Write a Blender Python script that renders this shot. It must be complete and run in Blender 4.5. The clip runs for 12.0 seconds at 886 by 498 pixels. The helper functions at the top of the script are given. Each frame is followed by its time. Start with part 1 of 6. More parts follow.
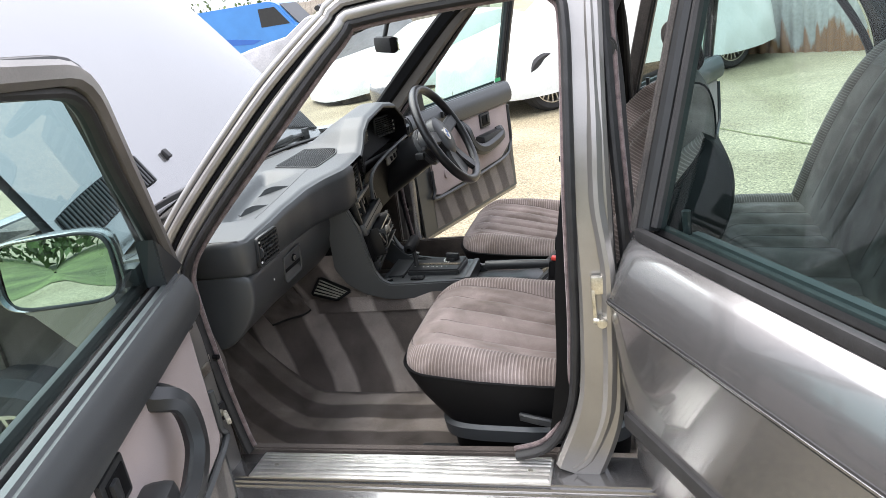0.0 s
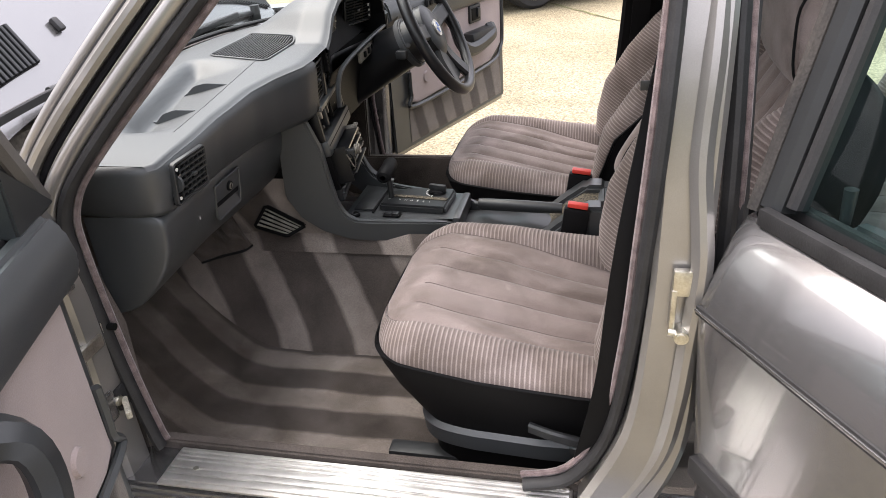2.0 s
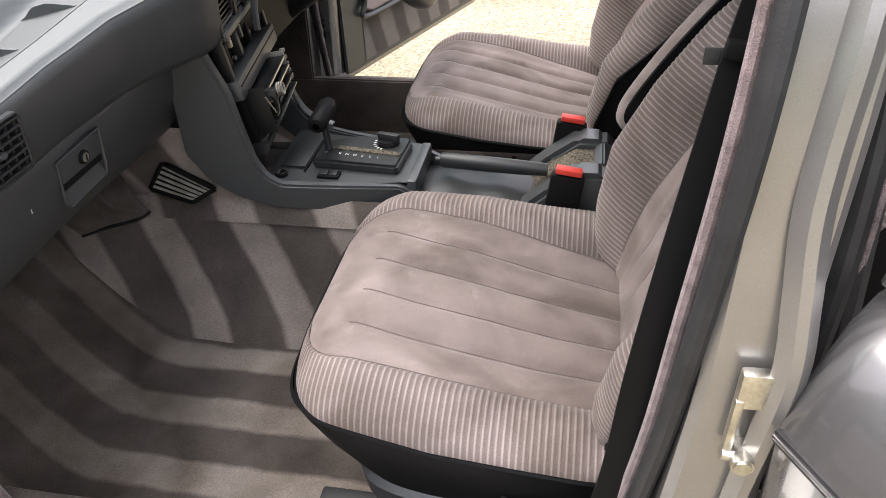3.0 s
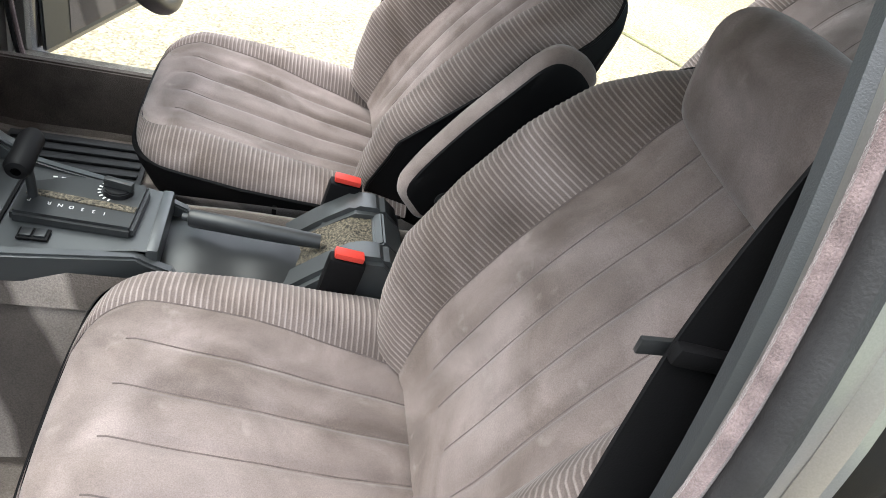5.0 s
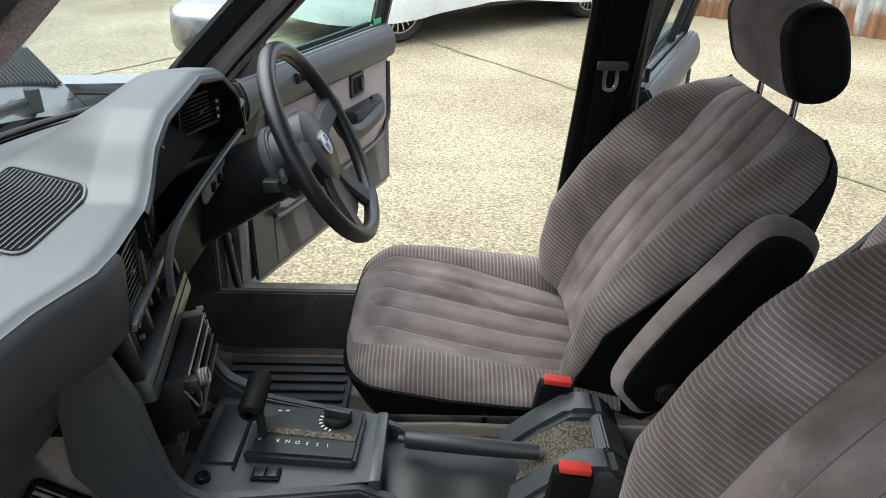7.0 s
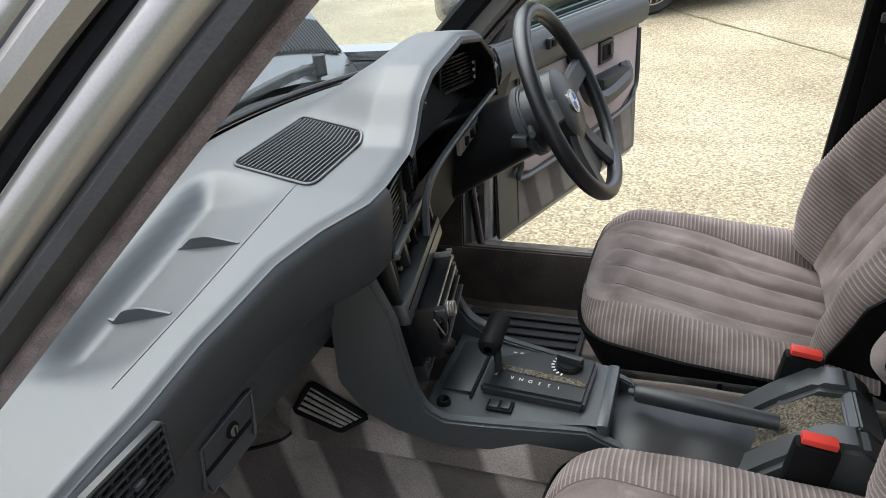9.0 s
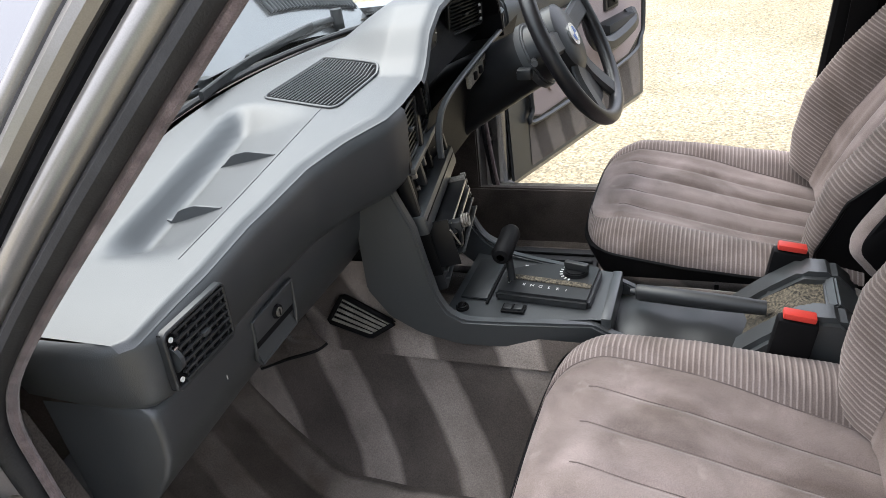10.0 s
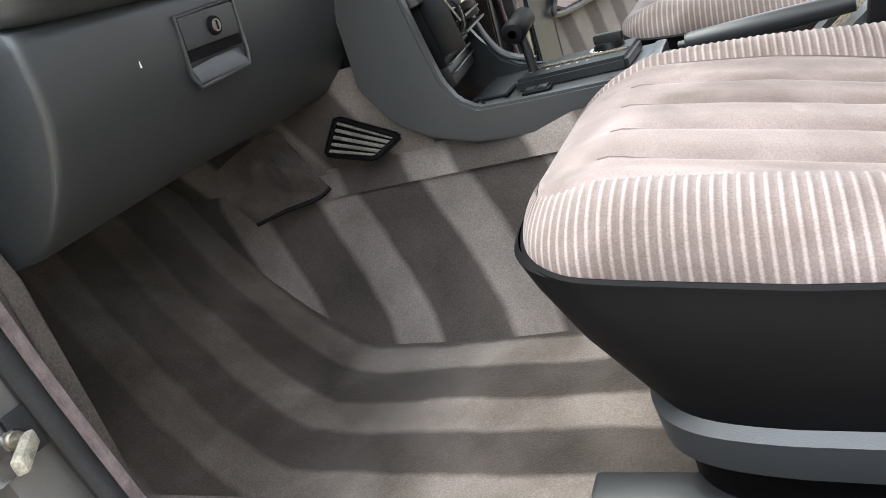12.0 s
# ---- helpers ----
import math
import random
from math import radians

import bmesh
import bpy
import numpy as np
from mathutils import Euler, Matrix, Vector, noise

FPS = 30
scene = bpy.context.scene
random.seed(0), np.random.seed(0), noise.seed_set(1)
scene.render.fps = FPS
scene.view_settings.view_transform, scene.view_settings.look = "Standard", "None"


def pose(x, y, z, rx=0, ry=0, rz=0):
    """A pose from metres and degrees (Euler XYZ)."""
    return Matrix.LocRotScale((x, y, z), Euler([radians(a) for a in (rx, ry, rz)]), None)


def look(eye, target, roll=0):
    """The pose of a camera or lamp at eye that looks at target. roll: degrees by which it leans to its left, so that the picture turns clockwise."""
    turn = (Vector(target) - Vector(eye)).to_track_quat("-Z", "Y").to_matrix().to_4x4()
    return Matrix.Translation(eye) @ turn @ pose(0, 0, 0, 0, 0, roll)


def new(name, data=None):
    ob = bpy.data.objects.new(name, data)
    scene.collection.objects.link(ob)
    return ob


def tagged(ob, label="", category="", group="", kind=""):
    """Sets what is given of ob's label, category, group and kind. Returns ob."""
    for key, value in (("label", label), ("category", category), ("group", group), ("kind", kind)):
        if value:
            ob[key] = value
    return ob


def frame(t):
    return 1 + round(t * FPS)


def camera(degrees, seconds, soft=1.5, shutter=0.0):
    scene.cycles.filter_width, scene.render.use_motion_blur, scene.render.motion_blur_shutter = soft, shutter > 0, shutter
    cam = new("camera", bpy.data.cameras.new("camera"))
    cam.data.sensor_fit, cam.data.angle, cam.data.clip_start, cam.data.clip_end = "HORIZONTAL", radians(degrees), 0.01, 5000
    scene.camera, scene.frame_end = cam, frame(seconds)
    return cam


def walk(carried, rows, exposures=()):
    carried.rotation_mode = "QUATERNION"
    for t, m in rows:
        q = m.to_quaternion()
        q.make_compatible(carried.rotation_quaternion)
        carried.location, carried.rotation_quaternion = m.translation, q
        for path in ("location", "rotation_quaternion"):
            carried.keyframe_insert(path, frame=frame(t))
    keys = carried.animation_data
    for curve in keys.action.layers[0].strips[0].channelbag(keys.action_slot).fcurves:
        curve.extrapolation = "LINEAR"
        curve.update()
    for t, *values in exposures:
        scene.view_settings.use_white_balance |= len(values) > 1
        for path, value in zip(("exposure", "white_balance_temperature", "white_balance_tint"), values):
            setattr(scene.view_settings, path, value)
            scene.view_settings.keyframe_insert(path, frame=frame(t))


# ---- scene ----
cam = camera(62.9, 12.0, soft=0.85)
PATH = [
    (0, (0.488, -1.985, 1.32), (-0.062, -0.176, 0.668), -9.3),
    (0.5, (0.345, -2.065, 1.353), (-0.017, -0.211, 0.698), -4.3),
    (1, (0.322, -2.029, 1.335), (0.01, -0.169, 0.67), -3.8),
    (1.5, (0.314, -1.797, 1.286), (-0.02, 0.01, 0.497), -4.6),
    (2, (0.291, -1.551, 1.249), (-0.13, 0.173, 0.326), -4.2),
    (2.5, (0.253, -1.333, 1.225), (-0.104, 0.357, 0.218), -4.0),
    (2.7, (0.256, -1.255, 1.198), (-0.132, 0.392, 0.132), -4.2),
    (4.3, (0.143, -0.978, 1.22), (0.543, 0.396, -0.177), 24.5),
    (4.5, (0.139, -0.968, 1.232), (0.604, 0.423, -0.128), 24.5),
    (5, (0.118, -0.909, 1.266), (0.602, 0.612, 0.06), 17.6),
    (5.5, (0.118, -0.863, 1.281), (0.552, 0.762, 0.199), 12.8),
    (6, (0.115, -0.846, 1.285), (0.361, 0.858, 0.267), 5.8),
    (6.5, (0.11, -0.835, 1.289), (0.179, 0.94, 0.37), 2.4),
    (6.7, (0.089, -0.838, 1.296), (0.126, 0.945, 0.391), 1.8),
    (8.3, (0.038, -0.848, 1.279), (-0.376, 0.896, 0.392), -4.0),
    (8.5, (0.04, -0.858, 1.275), (-0.456, 0.859, 0.379), -4.6),
    (9, (0.064, -0.901, 1.274), (-0.574, 0.752, 0.346), -5.2),
    (9.5, (0.111, -0.966, 1.256), (-0.676, 0.614, 0.314), -6.2),
    (10, (0.125, -1.039, 1.238), (-0.576, 0.564, 0.268), -8.8),
    (10.5, (0.13, -1.036, 1.061), (-0.574, 0.593, 0.138), -9.1),
    (11, (0.107, -1.055, 0.864), (-0.724, 0.688, 0.344), -11.9),
    (11.5, (0.108, -1.05, 0.793), (-0.774, 0.678, 0.306), -13.5),
    (12, (0.114, -1.039, 0.753), (-0.774, 0.601, 0.031), -19.4),
]
EXPOSURES = [(0, 1.22, 6500, 14), (0.4, 0.48, 6550, 14), (1, 0.62, 6600, 15), (1.5, 0.96, 6750, 17), (2.0, 1.25, 6850, 18), (2.5, 1.38, 6850, 18), (4.5, 1.68, 6500, 11), (5.1, 1.78, 6450, 9), (5.5, 1.60, 6450, 9), (6.0, 1.05, 6250, 8),
             (6.7, 0.95, 6250, 8), (8.5, 0.92, 6350, 10), (9.5, 1.20, 6350, 13), (10.5, 1.58, 6550, 14), (11, 1.95, 6600, 14), (12, 2.10, 6500, 11)]
walk(cam, [(t, look(eye, target, roll)) for t, eye, target, roll in PATH], EXPOSURES)

# ---- light ----
world = bpy.data.worlds.new("overcast_sky")
scene.world = world
world.use_nodes = True
wn = world.node_tree.nodes
sky = wn.new("ShaderNodeTexSky")
sky.sky_type, sky.sun_disc = "NISHITA", False
sky.sun_elevation, sky.sun_rotation = radians(60), radians(285)
sky.air_density, sky.dust_density, sky.ozone_density = 1.0, 6.0, 0.6
soft_sky = wn.new("ShaderNodeMixRGB")
soft_sky.inputs["Fac"].default_value = 0.75
soft_sky.inputs["Color2"].default_value = (8.8, 9.3, 10.2, 1)
world.node_tree.links.new(sky.outputs[0], soft_sky.inputs["Color1"])
# an overcast sky is brighter overhead than at the horizon
sky_co, sky_sep, sky_rng, sky_mul = wn.new("ShaderNodeTexCoord"), wn.new("ShaderNodeSeparateXYZ"), wn.new("ShaderNodeMapRange"), wn.new("ShaderNodeMixRGB")
sky_rng.inputs["To Min"].default_value, sky_rng.inputs["To Max"].default_value = 0.50, 1.35
sky_mul.blend_type = "MULTIPLY"
sky_mul.inputs["Fac"].default_value = 1
for a_, b_ in ((sky_co.outputs["Generated"], sky_sep.inputs[0]), (sky_sep.outputs["Z"], sky_rng.inputs["Value"]), (soft_sky.outputs[0], sky_mul.inputs["Color1"]), (sky_rng.outputs[0], sky_mul.inputs["Color2"]), (sky_mul.outputs[0], wn["Background"].inputs["Color"])):
    world.node_tree.links.new(a_, b_)
wn["Background"].inputs["Strength"].default_value = 0.15
sun_data = bpy.data.lights.new("sun", "SUN")
sun_data.energy, sun_data.angle, sun_data.color = 2.4, radians(75), (1.0, 0.97, 0.93)
sun = new("sun", sun_data)
sun.matrix_world = look((-4.5, 1.2, 8), (0, 0, 0))


# ---- materials ----
def links(m, *pairs):
    for a, b in pairs:
        m.node_tree.links.new(a, b)


def material(name, color, rough=0.5, metal=0.0, vary=0.15, big=3.0, fine=220.0, bump=0.15, coat=0.0, spec=0.5, sheen=0.0, depth=0.002, other=None):
    """A surface with variation at two scales and a fine relief."""
    m = bpy.data.materials.new(name)
    m.use_nodes = True
    n = m.node_tree.nodes
    b = n["Principled BSDF"]
    b.inputs["Roughness"].default_value, b.inputs["Metallic"].default_value = rough, metal
    b.inputs["Coat Weight"].default_value, b.inputs["Coat Roughness"].default_value = coat, 0.06
    b.inputs["Specular IOR Level"].default_value = spec
    b.inputs["Sheen Weight"].default_value, b.inputs["Sheen Roughness"].default_value = sheen, 0.4
    co = n.new("ShaderNodeTexCoord")
    a, c = n.new("ShaderNodeTexNoise"), n.new("ShaderNodeTexNoise")
    a.inputs["Scale"].default_value, a.inputs["Detail"].default_value = big, 5
    c.inputs["Scale"].default_value, c.inputs["Detail"].default_value = fine, 3
    mix = n.new("ShaderNodeMixRGB")
    dark = other or tuple(v * (1 - vary) for v in color)
    light = color if other else tuple(min(1, v * (1 + vary)) for v in color)
    mix.inputs["Color1"].default_value, mix.inputs["Color2"].default_value = (*dark, 1), (*light, 1)
    ramp = n.new("ShaderNodeMapRange")
    ramp.inputs["From Min"].default_value, ramp.inputs["From Max"].default_value = 0.32, 0.68
    grain = n.new("ShaderNodeMixRGB")
    grain.blend_type = "OVERLAY"
    grain.inputs["Fac"].default_value = min(1, vary * 2)
    bp = n.new("ShaderNodeBump")
    bp.inputs["Strength"].default_value, bp.inputs["Distance"].default_value = bump, depth
    links(m, (co.outputs["Object"], a.inputs["Vector"]), (co.outputs["Object"], c.inputs["Vector"]), (a.outputs["Fac"], ramp.inputs["Value"]),
          (ramp.outputs[0], mix.inputs["Fac"]), (mix.outputs[0], grain.inputs["Color1"]), (c.outputs["Fac"], grain.inputs["Color2"]),
          (grain.outputs[0], b.inputs["Base Color"]), (c.outputs["Fac"], bp.inputs["Height"]), (bp.outputs[0], b.inputs["Normal"]))
    return m


def banded(name, low, high, period, sharp, axis="X", rough=0.9, bump=0.3, wobble=0.0, sheen=0.3, grain=900.0, blotch=0.2, shift=0.0, bias=0.0, fade=None):
    """Cloth or pile with bands along its own UV, measured in metres."""
    m = material(name, high, rough, vary=blotch, big=9, fine=grain, bump=bump, sheen=sheen, spec=0.2, depth=0.0015)
    n = m.node_tree.nodes
    b = n["Principled BSDF"]
    uv, sep = n.new("ShaderNodeUVMap"), n.new("ShaderNodeSeparateXYZ")
    no = n.new("ShaderNodeTexNoise")
    no.inputs["Scale"].default_value, no.inputs["Detail"].default_value = 14, 4
    add, mul, si, rng = n.new("ShaderNodeMath"), n.new("ShaderNodeMath"), n.new("ShaderNodeMath"), n.new("ShaderNodeMapRange")
    add.operation = "MULTIPLY_ADD"
    add.inputs[1].default_value = wobble
    mul.operation = "MULTIPLY_ADD"
    mul.inputs[1].default_value, mul.inputs[2].default_value, si.operation = 2 * math.pi / period, shift, "SINE"
    rng.inputs["From Min"].default_value, rng.inputs["From Max"].default_value = bias - sharp, bias + sharp
    mix = n.new("ShaderNodeMixRGB")
    tint = n.new("ShaderNodeMixRGB")
    tint.blend_type = "MULTIPLY"
    tint.inputs["Fac"].default_value = 1
    mix.inputs["Color1"].default_value = (*(l / h for l, h in zip(low, high)), 1)
    mix.inputs["Color2"].default_value = (1, 1, 1, 1)
    base = b.inputs["Base Color"].links[0].from_socket
    links(m, (uv.outputs[0], sep.inputs[0]), (uv.outputs[0], no.inputs["Vector"]), (no.outputs["Fac"], add.inputs[0]), (sep.outputs[axis], add.inputs[2]),
          (add.outputs[0], mul.inputs[0]), (mul.outputs[0], si.inputs[0]), (si.outputs[0], rng.inputs["Value"]), (rng.outputs[0], mix.inputs["Fac"]),
          (base, tint.inputs["Color1"]), (mix.outputs[0], tint.inputs["Color2"]), (tint.outputs[0], b.inputs["Base Color"]))
    if fade:
        # the brushed bands die out here, the darker carpet also drawing foot-well shade
        fr, fm = n.new("ShaderNodeMapRange"), n.new("ShaderNodeMath")
        fr.inputs["From Min"].default_value, fr.inputs["From Max"].default_value = fade
        fr.inputs["To Min"].default_value = 0.25
        fm.operation = "MULTIPLY"
        links(m, (sep.outputs["X"], fr.inputs["Value"]), (fr.outputs[0], fm.inputs[0]), (rng.outputs[0], fm.inputs[1]), (fm.outputs[0], mix.inputs["Fac"]))
    return m


def glass(name, tint=(0.55, 0.76, 0.74)):
    m = bpy.data.materials.new(name)
    m.use_nodes = True
    n = m.node_tree.nodes
    n.remove(n["Principled BSDF"])
    clear, shine, mix, fr = n.new("ShaderNodeBsdfTransparent"), n.new("ShaderNodeBsdfGlossy"), n.new("ShaderNodeMixShader"), n.new("ShaderNodeLayerWeight")
    power, gain = n.new("ShaderNodeMath"), n.new("ShaderNodeMath")
    power.operation, gain.operation = "POWER", "MULTIPLY_ADD"
    power.inputs[1].default_value, gain.inputs[1].default_value, gain.inputs[2].default_value = 4.5, 0.80, 0.032
    clear.inputs[0].default_value = (*tint, 1)
    shine.inputs["Roughness"].default_value = 0.015
    fr.inputs["Blend"].default_value = 0.5
    links(m, (fr.outputs["Facing"], power.inputs[0]), (power.outputs[0], gain.inputs[0]), (gain.outputs[0], mix.inputs[0]), (clear.outputs[0], mix.inputs[1]), (shine.outputs[0], mix.inputs[2]), (mix.outputs[0], n["Material Output"].inputs["Surface"]))
    return m


def blotches(m, scale, low, high, spots=0.0):
    """Brushed and worn patches of differing tone, brownish where dark, and a few pale spots."""
    n = m.node_tree.nodes
    b = n["Principled BSDF"]
    base = b.inputs["Base Color"].links[0].from_socket
    co, no, rng, mul, hue = n.new("ShaderNodeTexCoord"), n.new("ShaderNodeTexNoise"), n.new("ShaderNodeMapRange"), n.new("ShaderNodeMixRGB"), n.new("ShaderNodeMixRGB")
    no.inputs["Scale"].default_value, no.inputs["Detail"].default_value, no.inputs["Distortion"].default_value = scale, 6, 0.8
    rng.inputs["From Min"].default_value, rng.inputs["From Max"].default_value = 0.36, 0.64
    hue.inputs["Color1"].default_value, hue.inputs["Color2"].default_value = (low * 1.02, low * 0.985, low * 0.93, 1), (high, high, high, 1)
    mul.blend_type = "MULTIPLY"
    mul.inputs["Fac"].default_value = 1
    links(m, (co.outputs["Object"], no.inputs["Vector"]), (no.outputs["Fac"], rng.inputs["Value"]), (rng.outputs[0], hue.inputs["Fac"]), (base, mul.inputs["Color1"]), (hue.outputs[0], mul.inputs["Color2"]), (mul.outputs[0], b.inputs["Base Color"]))
    if spots:
        sp, sr, sm = n.new("ShaderNodeTexNoise"), n.new("ShaderNodeMapRange"), n.new("ShaderNodeMixRGB")
        sp.inputs["Scale"].default_value, sp.inputs["Detail"].default_value = 30, 4
        sr.inputs["From Min"].default_value, sr.inputs["From Max"].default_value, sr.inputs["To Max"].default_value = 0.64, 0.76, spots
        sm.inputs["Color2"].default_value = (0.42, 0.38, 0.35, 1)
        links(m, (co.outputs["Object"], sp.inputs["Vector"]), (sp.outputs["Fac"], sr.inputs["Value"]), (sr.outputs[0], sm.inputs["Fac"]), (mul.outputs[0], sm.inputs["Color1"]), (sm.outputs[0], b.inputs["Base Color"]))


PAINT = material("silver_bronze_paint", (0.215, 0.212, 0.212), 0.26, 0.74, 0.04, 2, 1500, 0.02, coat=1.0)
# Car paint again, browner and duller: the shade on frames put into colour.
SHADED_PAINT = material("shaded_car_paint", (0.21, 0.195, 0.18), 0.40, 0.5, 0.12, 9, 500, 0.08)
# Lighter copy of the car paint: light on pillars and posts, put into colour.
LIT_PAINT = material("lightened_car_paint", (0.295, 0.284, 0.270), 0.30, 0.62, 0.08, 11, 900, 0.03, coat=0.6)
VELOUR = material("mauve_velour", (0.208, 0.172, 0.162), 0.95, vary=0.20, big=8, fine=700, bump=0.25, sheen=0.22, spec=0.15)
blotches(VELOUR, 7.0, 0.64, 1.24, 0.25)
# Crests lightened, grooves darkened: the ribs' highlights and shade drawn in colour.
RIBBED = banded("ribbed_velour", (0.142, 0.116, 0.108), (0.266, 0.228, 0.215), 0.0080, 0.42, grain=700, blotch=0.2, sheen=0.16, bias=0.62)
blotches(RIBBED, 6.0, 0.72, 1.18)
# Stitching thread, toned darker so its colour adds shade to the seam valleys.
SEAM = material("shade_toned_thread", (0.118, 0.094, 0.087), 0.9, vary=0.2, big=40, fine=800, bump=0.3)
PANEL = material("mauve_panel_cloth", (0.36, 0.295, 0.282), 0.95, vary=0.1, big=5, fine=500, bump=0.3, sheen=0.3, spec=0.15)
FUZZ = material("mauve_edge_trim", (0.172, 0.134, 0.132), 1.0, vary=0.3, big=60, fine=900, bump=0.6, sheen=0.4, spec=0.1)
DASH = material("grained_grey_vinyl", (0.029, 0.0325, 0.035), 0.47, vary=0.10, big=4, fine=900, bump=0.35, spec=0.95, depth=0.0006)
PLASTIC = material("black_plastic", (0.022, 0.0235, 0.0245), 0.38, spec=0.42, vary=0.1, big=12, fine=1100, bump=0.12, depth=0.0006)
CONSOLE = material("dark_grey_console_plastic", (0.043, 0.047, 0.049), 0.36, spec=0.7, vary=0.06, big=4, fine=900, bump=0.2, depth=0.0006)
GLOSS = material("smooth_black_plastic", (0.007, 0.0075, 0.0085), 0.34, spec=0.3, vary=0.08, big=14, fine=900, bump=0.06, depth=0.0005)
LEATHER = material("black_leather", (0.011, 0.011, 0.012), 0.34, vary=0.15, big=30, fine=600, bump=0.25, depth=0.0008)
VINYL = material("black_vinyl", (0.0055, 0.0055, 0.006), 0.55, spec=0.12, vary=0.12, big=9, fine=700, bump=0.2, depth=0.0008)
RUBBER = material("black_rubber", (0.018, 0.018, 0.019), 0.6, vary=0.25, big=30, fine=500, bump=0.2)
TORN = material("frayed_brown_rubber", (0.105, 0.091, 0.081), 0.8, vary=0.4, big=30, fine=260, bump=0.6, other=(0.04, 0.035, 0.031))
MATT = material("matt_black_slats", (0.006, 0.006, 0.007), 0.85, vary=0.2, big=60, fine=600, bump=0.1, spec=0.15)
WORN = material("worn_grey_rubber", (0.060, 0.053, 0.047), 0.75, vary=0.4, big=16, fine=300, bump=0.5, other=(0.026, 0.024, 0.023))
CHROME = material("chrome", (0.8, 0.8, 0.8), 0.12, 1.0, 0.05, 8, 300, 0.02)
STEEL = material("zinc_steel", (0.62, 0.60, 0.54), 0.35, 1.0, 0.2, 40, 300, 0.1)
STEEL_DULL = material("dull_bracket_steel", (0.35, 0.33, 0.29), 0.5, 0.8, 0.3, 40, 300, 0.1)
BRISTLE_PLATE = material("dusty_grey_plastic", (0.22, 0.21, 0.18), 0.7, vary=0.3, big=40, fine=300, bump=0.2)
TREAD = material("worn_bright_aluminium", (0.80, 0.79, 0.76), 0.42, 0.9, 0.16, 18, 500, 0.06)
ALU = material("brushed_aluminium", (0.66, 0.64, 0.60), 0.3, 1.0, 0.12, 14, 600, 0.05)
ROPE = material("dirty_pale_webbing", (0.42, 0.39, 0.31), 0.9, vary=0.35, big=60, fine=500, bump=0.5)
RED = material("red_plastic", (0.60, 0.045, 0.03), 0.4, vary=0.08, big=30, fine=600, bump=0.05)
WHITE = material("white_marking", (0.75, 0.75, 0.72), 0.6, vary=0.05)
GREEN = material("green_marking", (0.02, 0.35, 0.12), 0.5, vary=0.05)
ORANGE = material("orange_plastic", (0.8, 0.2, 0.03), 0.5, vary=0.05)
BLUE = material("blue_enamel", (0.03, 0.12, 0.42), 0.3, vary=0.05)
BRISTLE = material("grey_bristle", (0.20, 0.17, 0.12), 0.9, vary=0.5, big=260, fine=700, bump=0.9, other=(0.012, 0.012, 0.011))
CARPET = banded("brown_grey_carpet", (0.074, 0.062, 0.054), (0.225, 0.193, 0.168), 0.13, 0.22, "Y", wobble=0.02, bump=0.7, grain=420, blotch=0.25, shift=math.pi / 2, bias=0.15, fade=(-0.72, -0.28))
blotches(CARPET, 9.0, 0.80, 1.15)
DOOR_CARPET = banded("brushed_door_carpet", (0.085, 0.072, 0.064), (0.190, 0.166, 0.148), 0.13, 0.3, "X", wobble=0.02, bump=0.6, grain=420, blotch=0.25)
CARPET_DARK = material("dark_carpet", (0.088, 0.074, 0.065), 1.0, vary=0.3, big=10, fine=420, bump=0.7, sheen=0.2, spec=0.1)
MAT_RUBBER = material("black_floor_mat", (0.02, 0.021, 0.022), 0.7, vary=0.2, big=9, fine=400, bump=0.3)
GLASS = glass("tinted_glass")
SCREEN = glass("windscreen_glass", (0.86, 0.94, 0.92))
MIRROR = material("mirror_glass", (0.82, 0.9, 0.86), 0.01, 1.0, 0.01, 2, 10, 0.0)
HEADLINER = material("grey_headliner", (0.45, 0.44, 0.41), 0.95, vary=0.06, fine=600, bump=0.3)
UNDER = material("dirty_black_metal", (0.035, 0.033, 0.03), 0.6, 0.3, 0.5, 14, 120, 0.3, other=(0.09, 0.08, 0.065))
TYRE = material("tyre_rubber", (0.025, 0.025, 0.026), 0.8, vary=0.2, big=12, fine=300, bump=0.3)
CONCRETE = material("mossy_aggregate_concrete", (0.285, 0.250, 0.168), 0.85, vary=0.5, big=0.55, fine=75, bump=0.8, depth=0.008, other=(0.205, 0.178, 0.108))
def pebbles(m, scale, low, high):
    """Small stones of differing tone showing in the surface."""
    n = m.node_tree.nodes
    b = n["Principled BSDF"]
    base = b.inputs["Base Color"].links[0].from_socket
    co, vo, rng, mul, sep = n.new("ShaderNodeTexCoord"), n.new("ShaderNodeTexVoronoi"), n.new("ShaderNodeMapRange"), n.new("ShaderNodeMixRGB"), n.new("ShaderNodeSeparateColor")
    vo.inputs["Scale"].default_value = scale
    rng.inputs["To Min"].default_value, rng.inputs["To Max"].default_value = low, high
    mul.blend_type = "MULTIPLY"
    mul.inputs["Fac"].default_value = 1
    links(m, (co.outputs["Object"], vo.inputs["Vector"]), (vo.outputs["Color"], sep.inputs[0]), (sep.outputs[0], rng.inputs["Value"]), (base, mul.inputs["Color1"]), (rng.outputs[0], mul.inputs["Color2"]), (mul.outputs[0], b.inputs["Base Color"]))


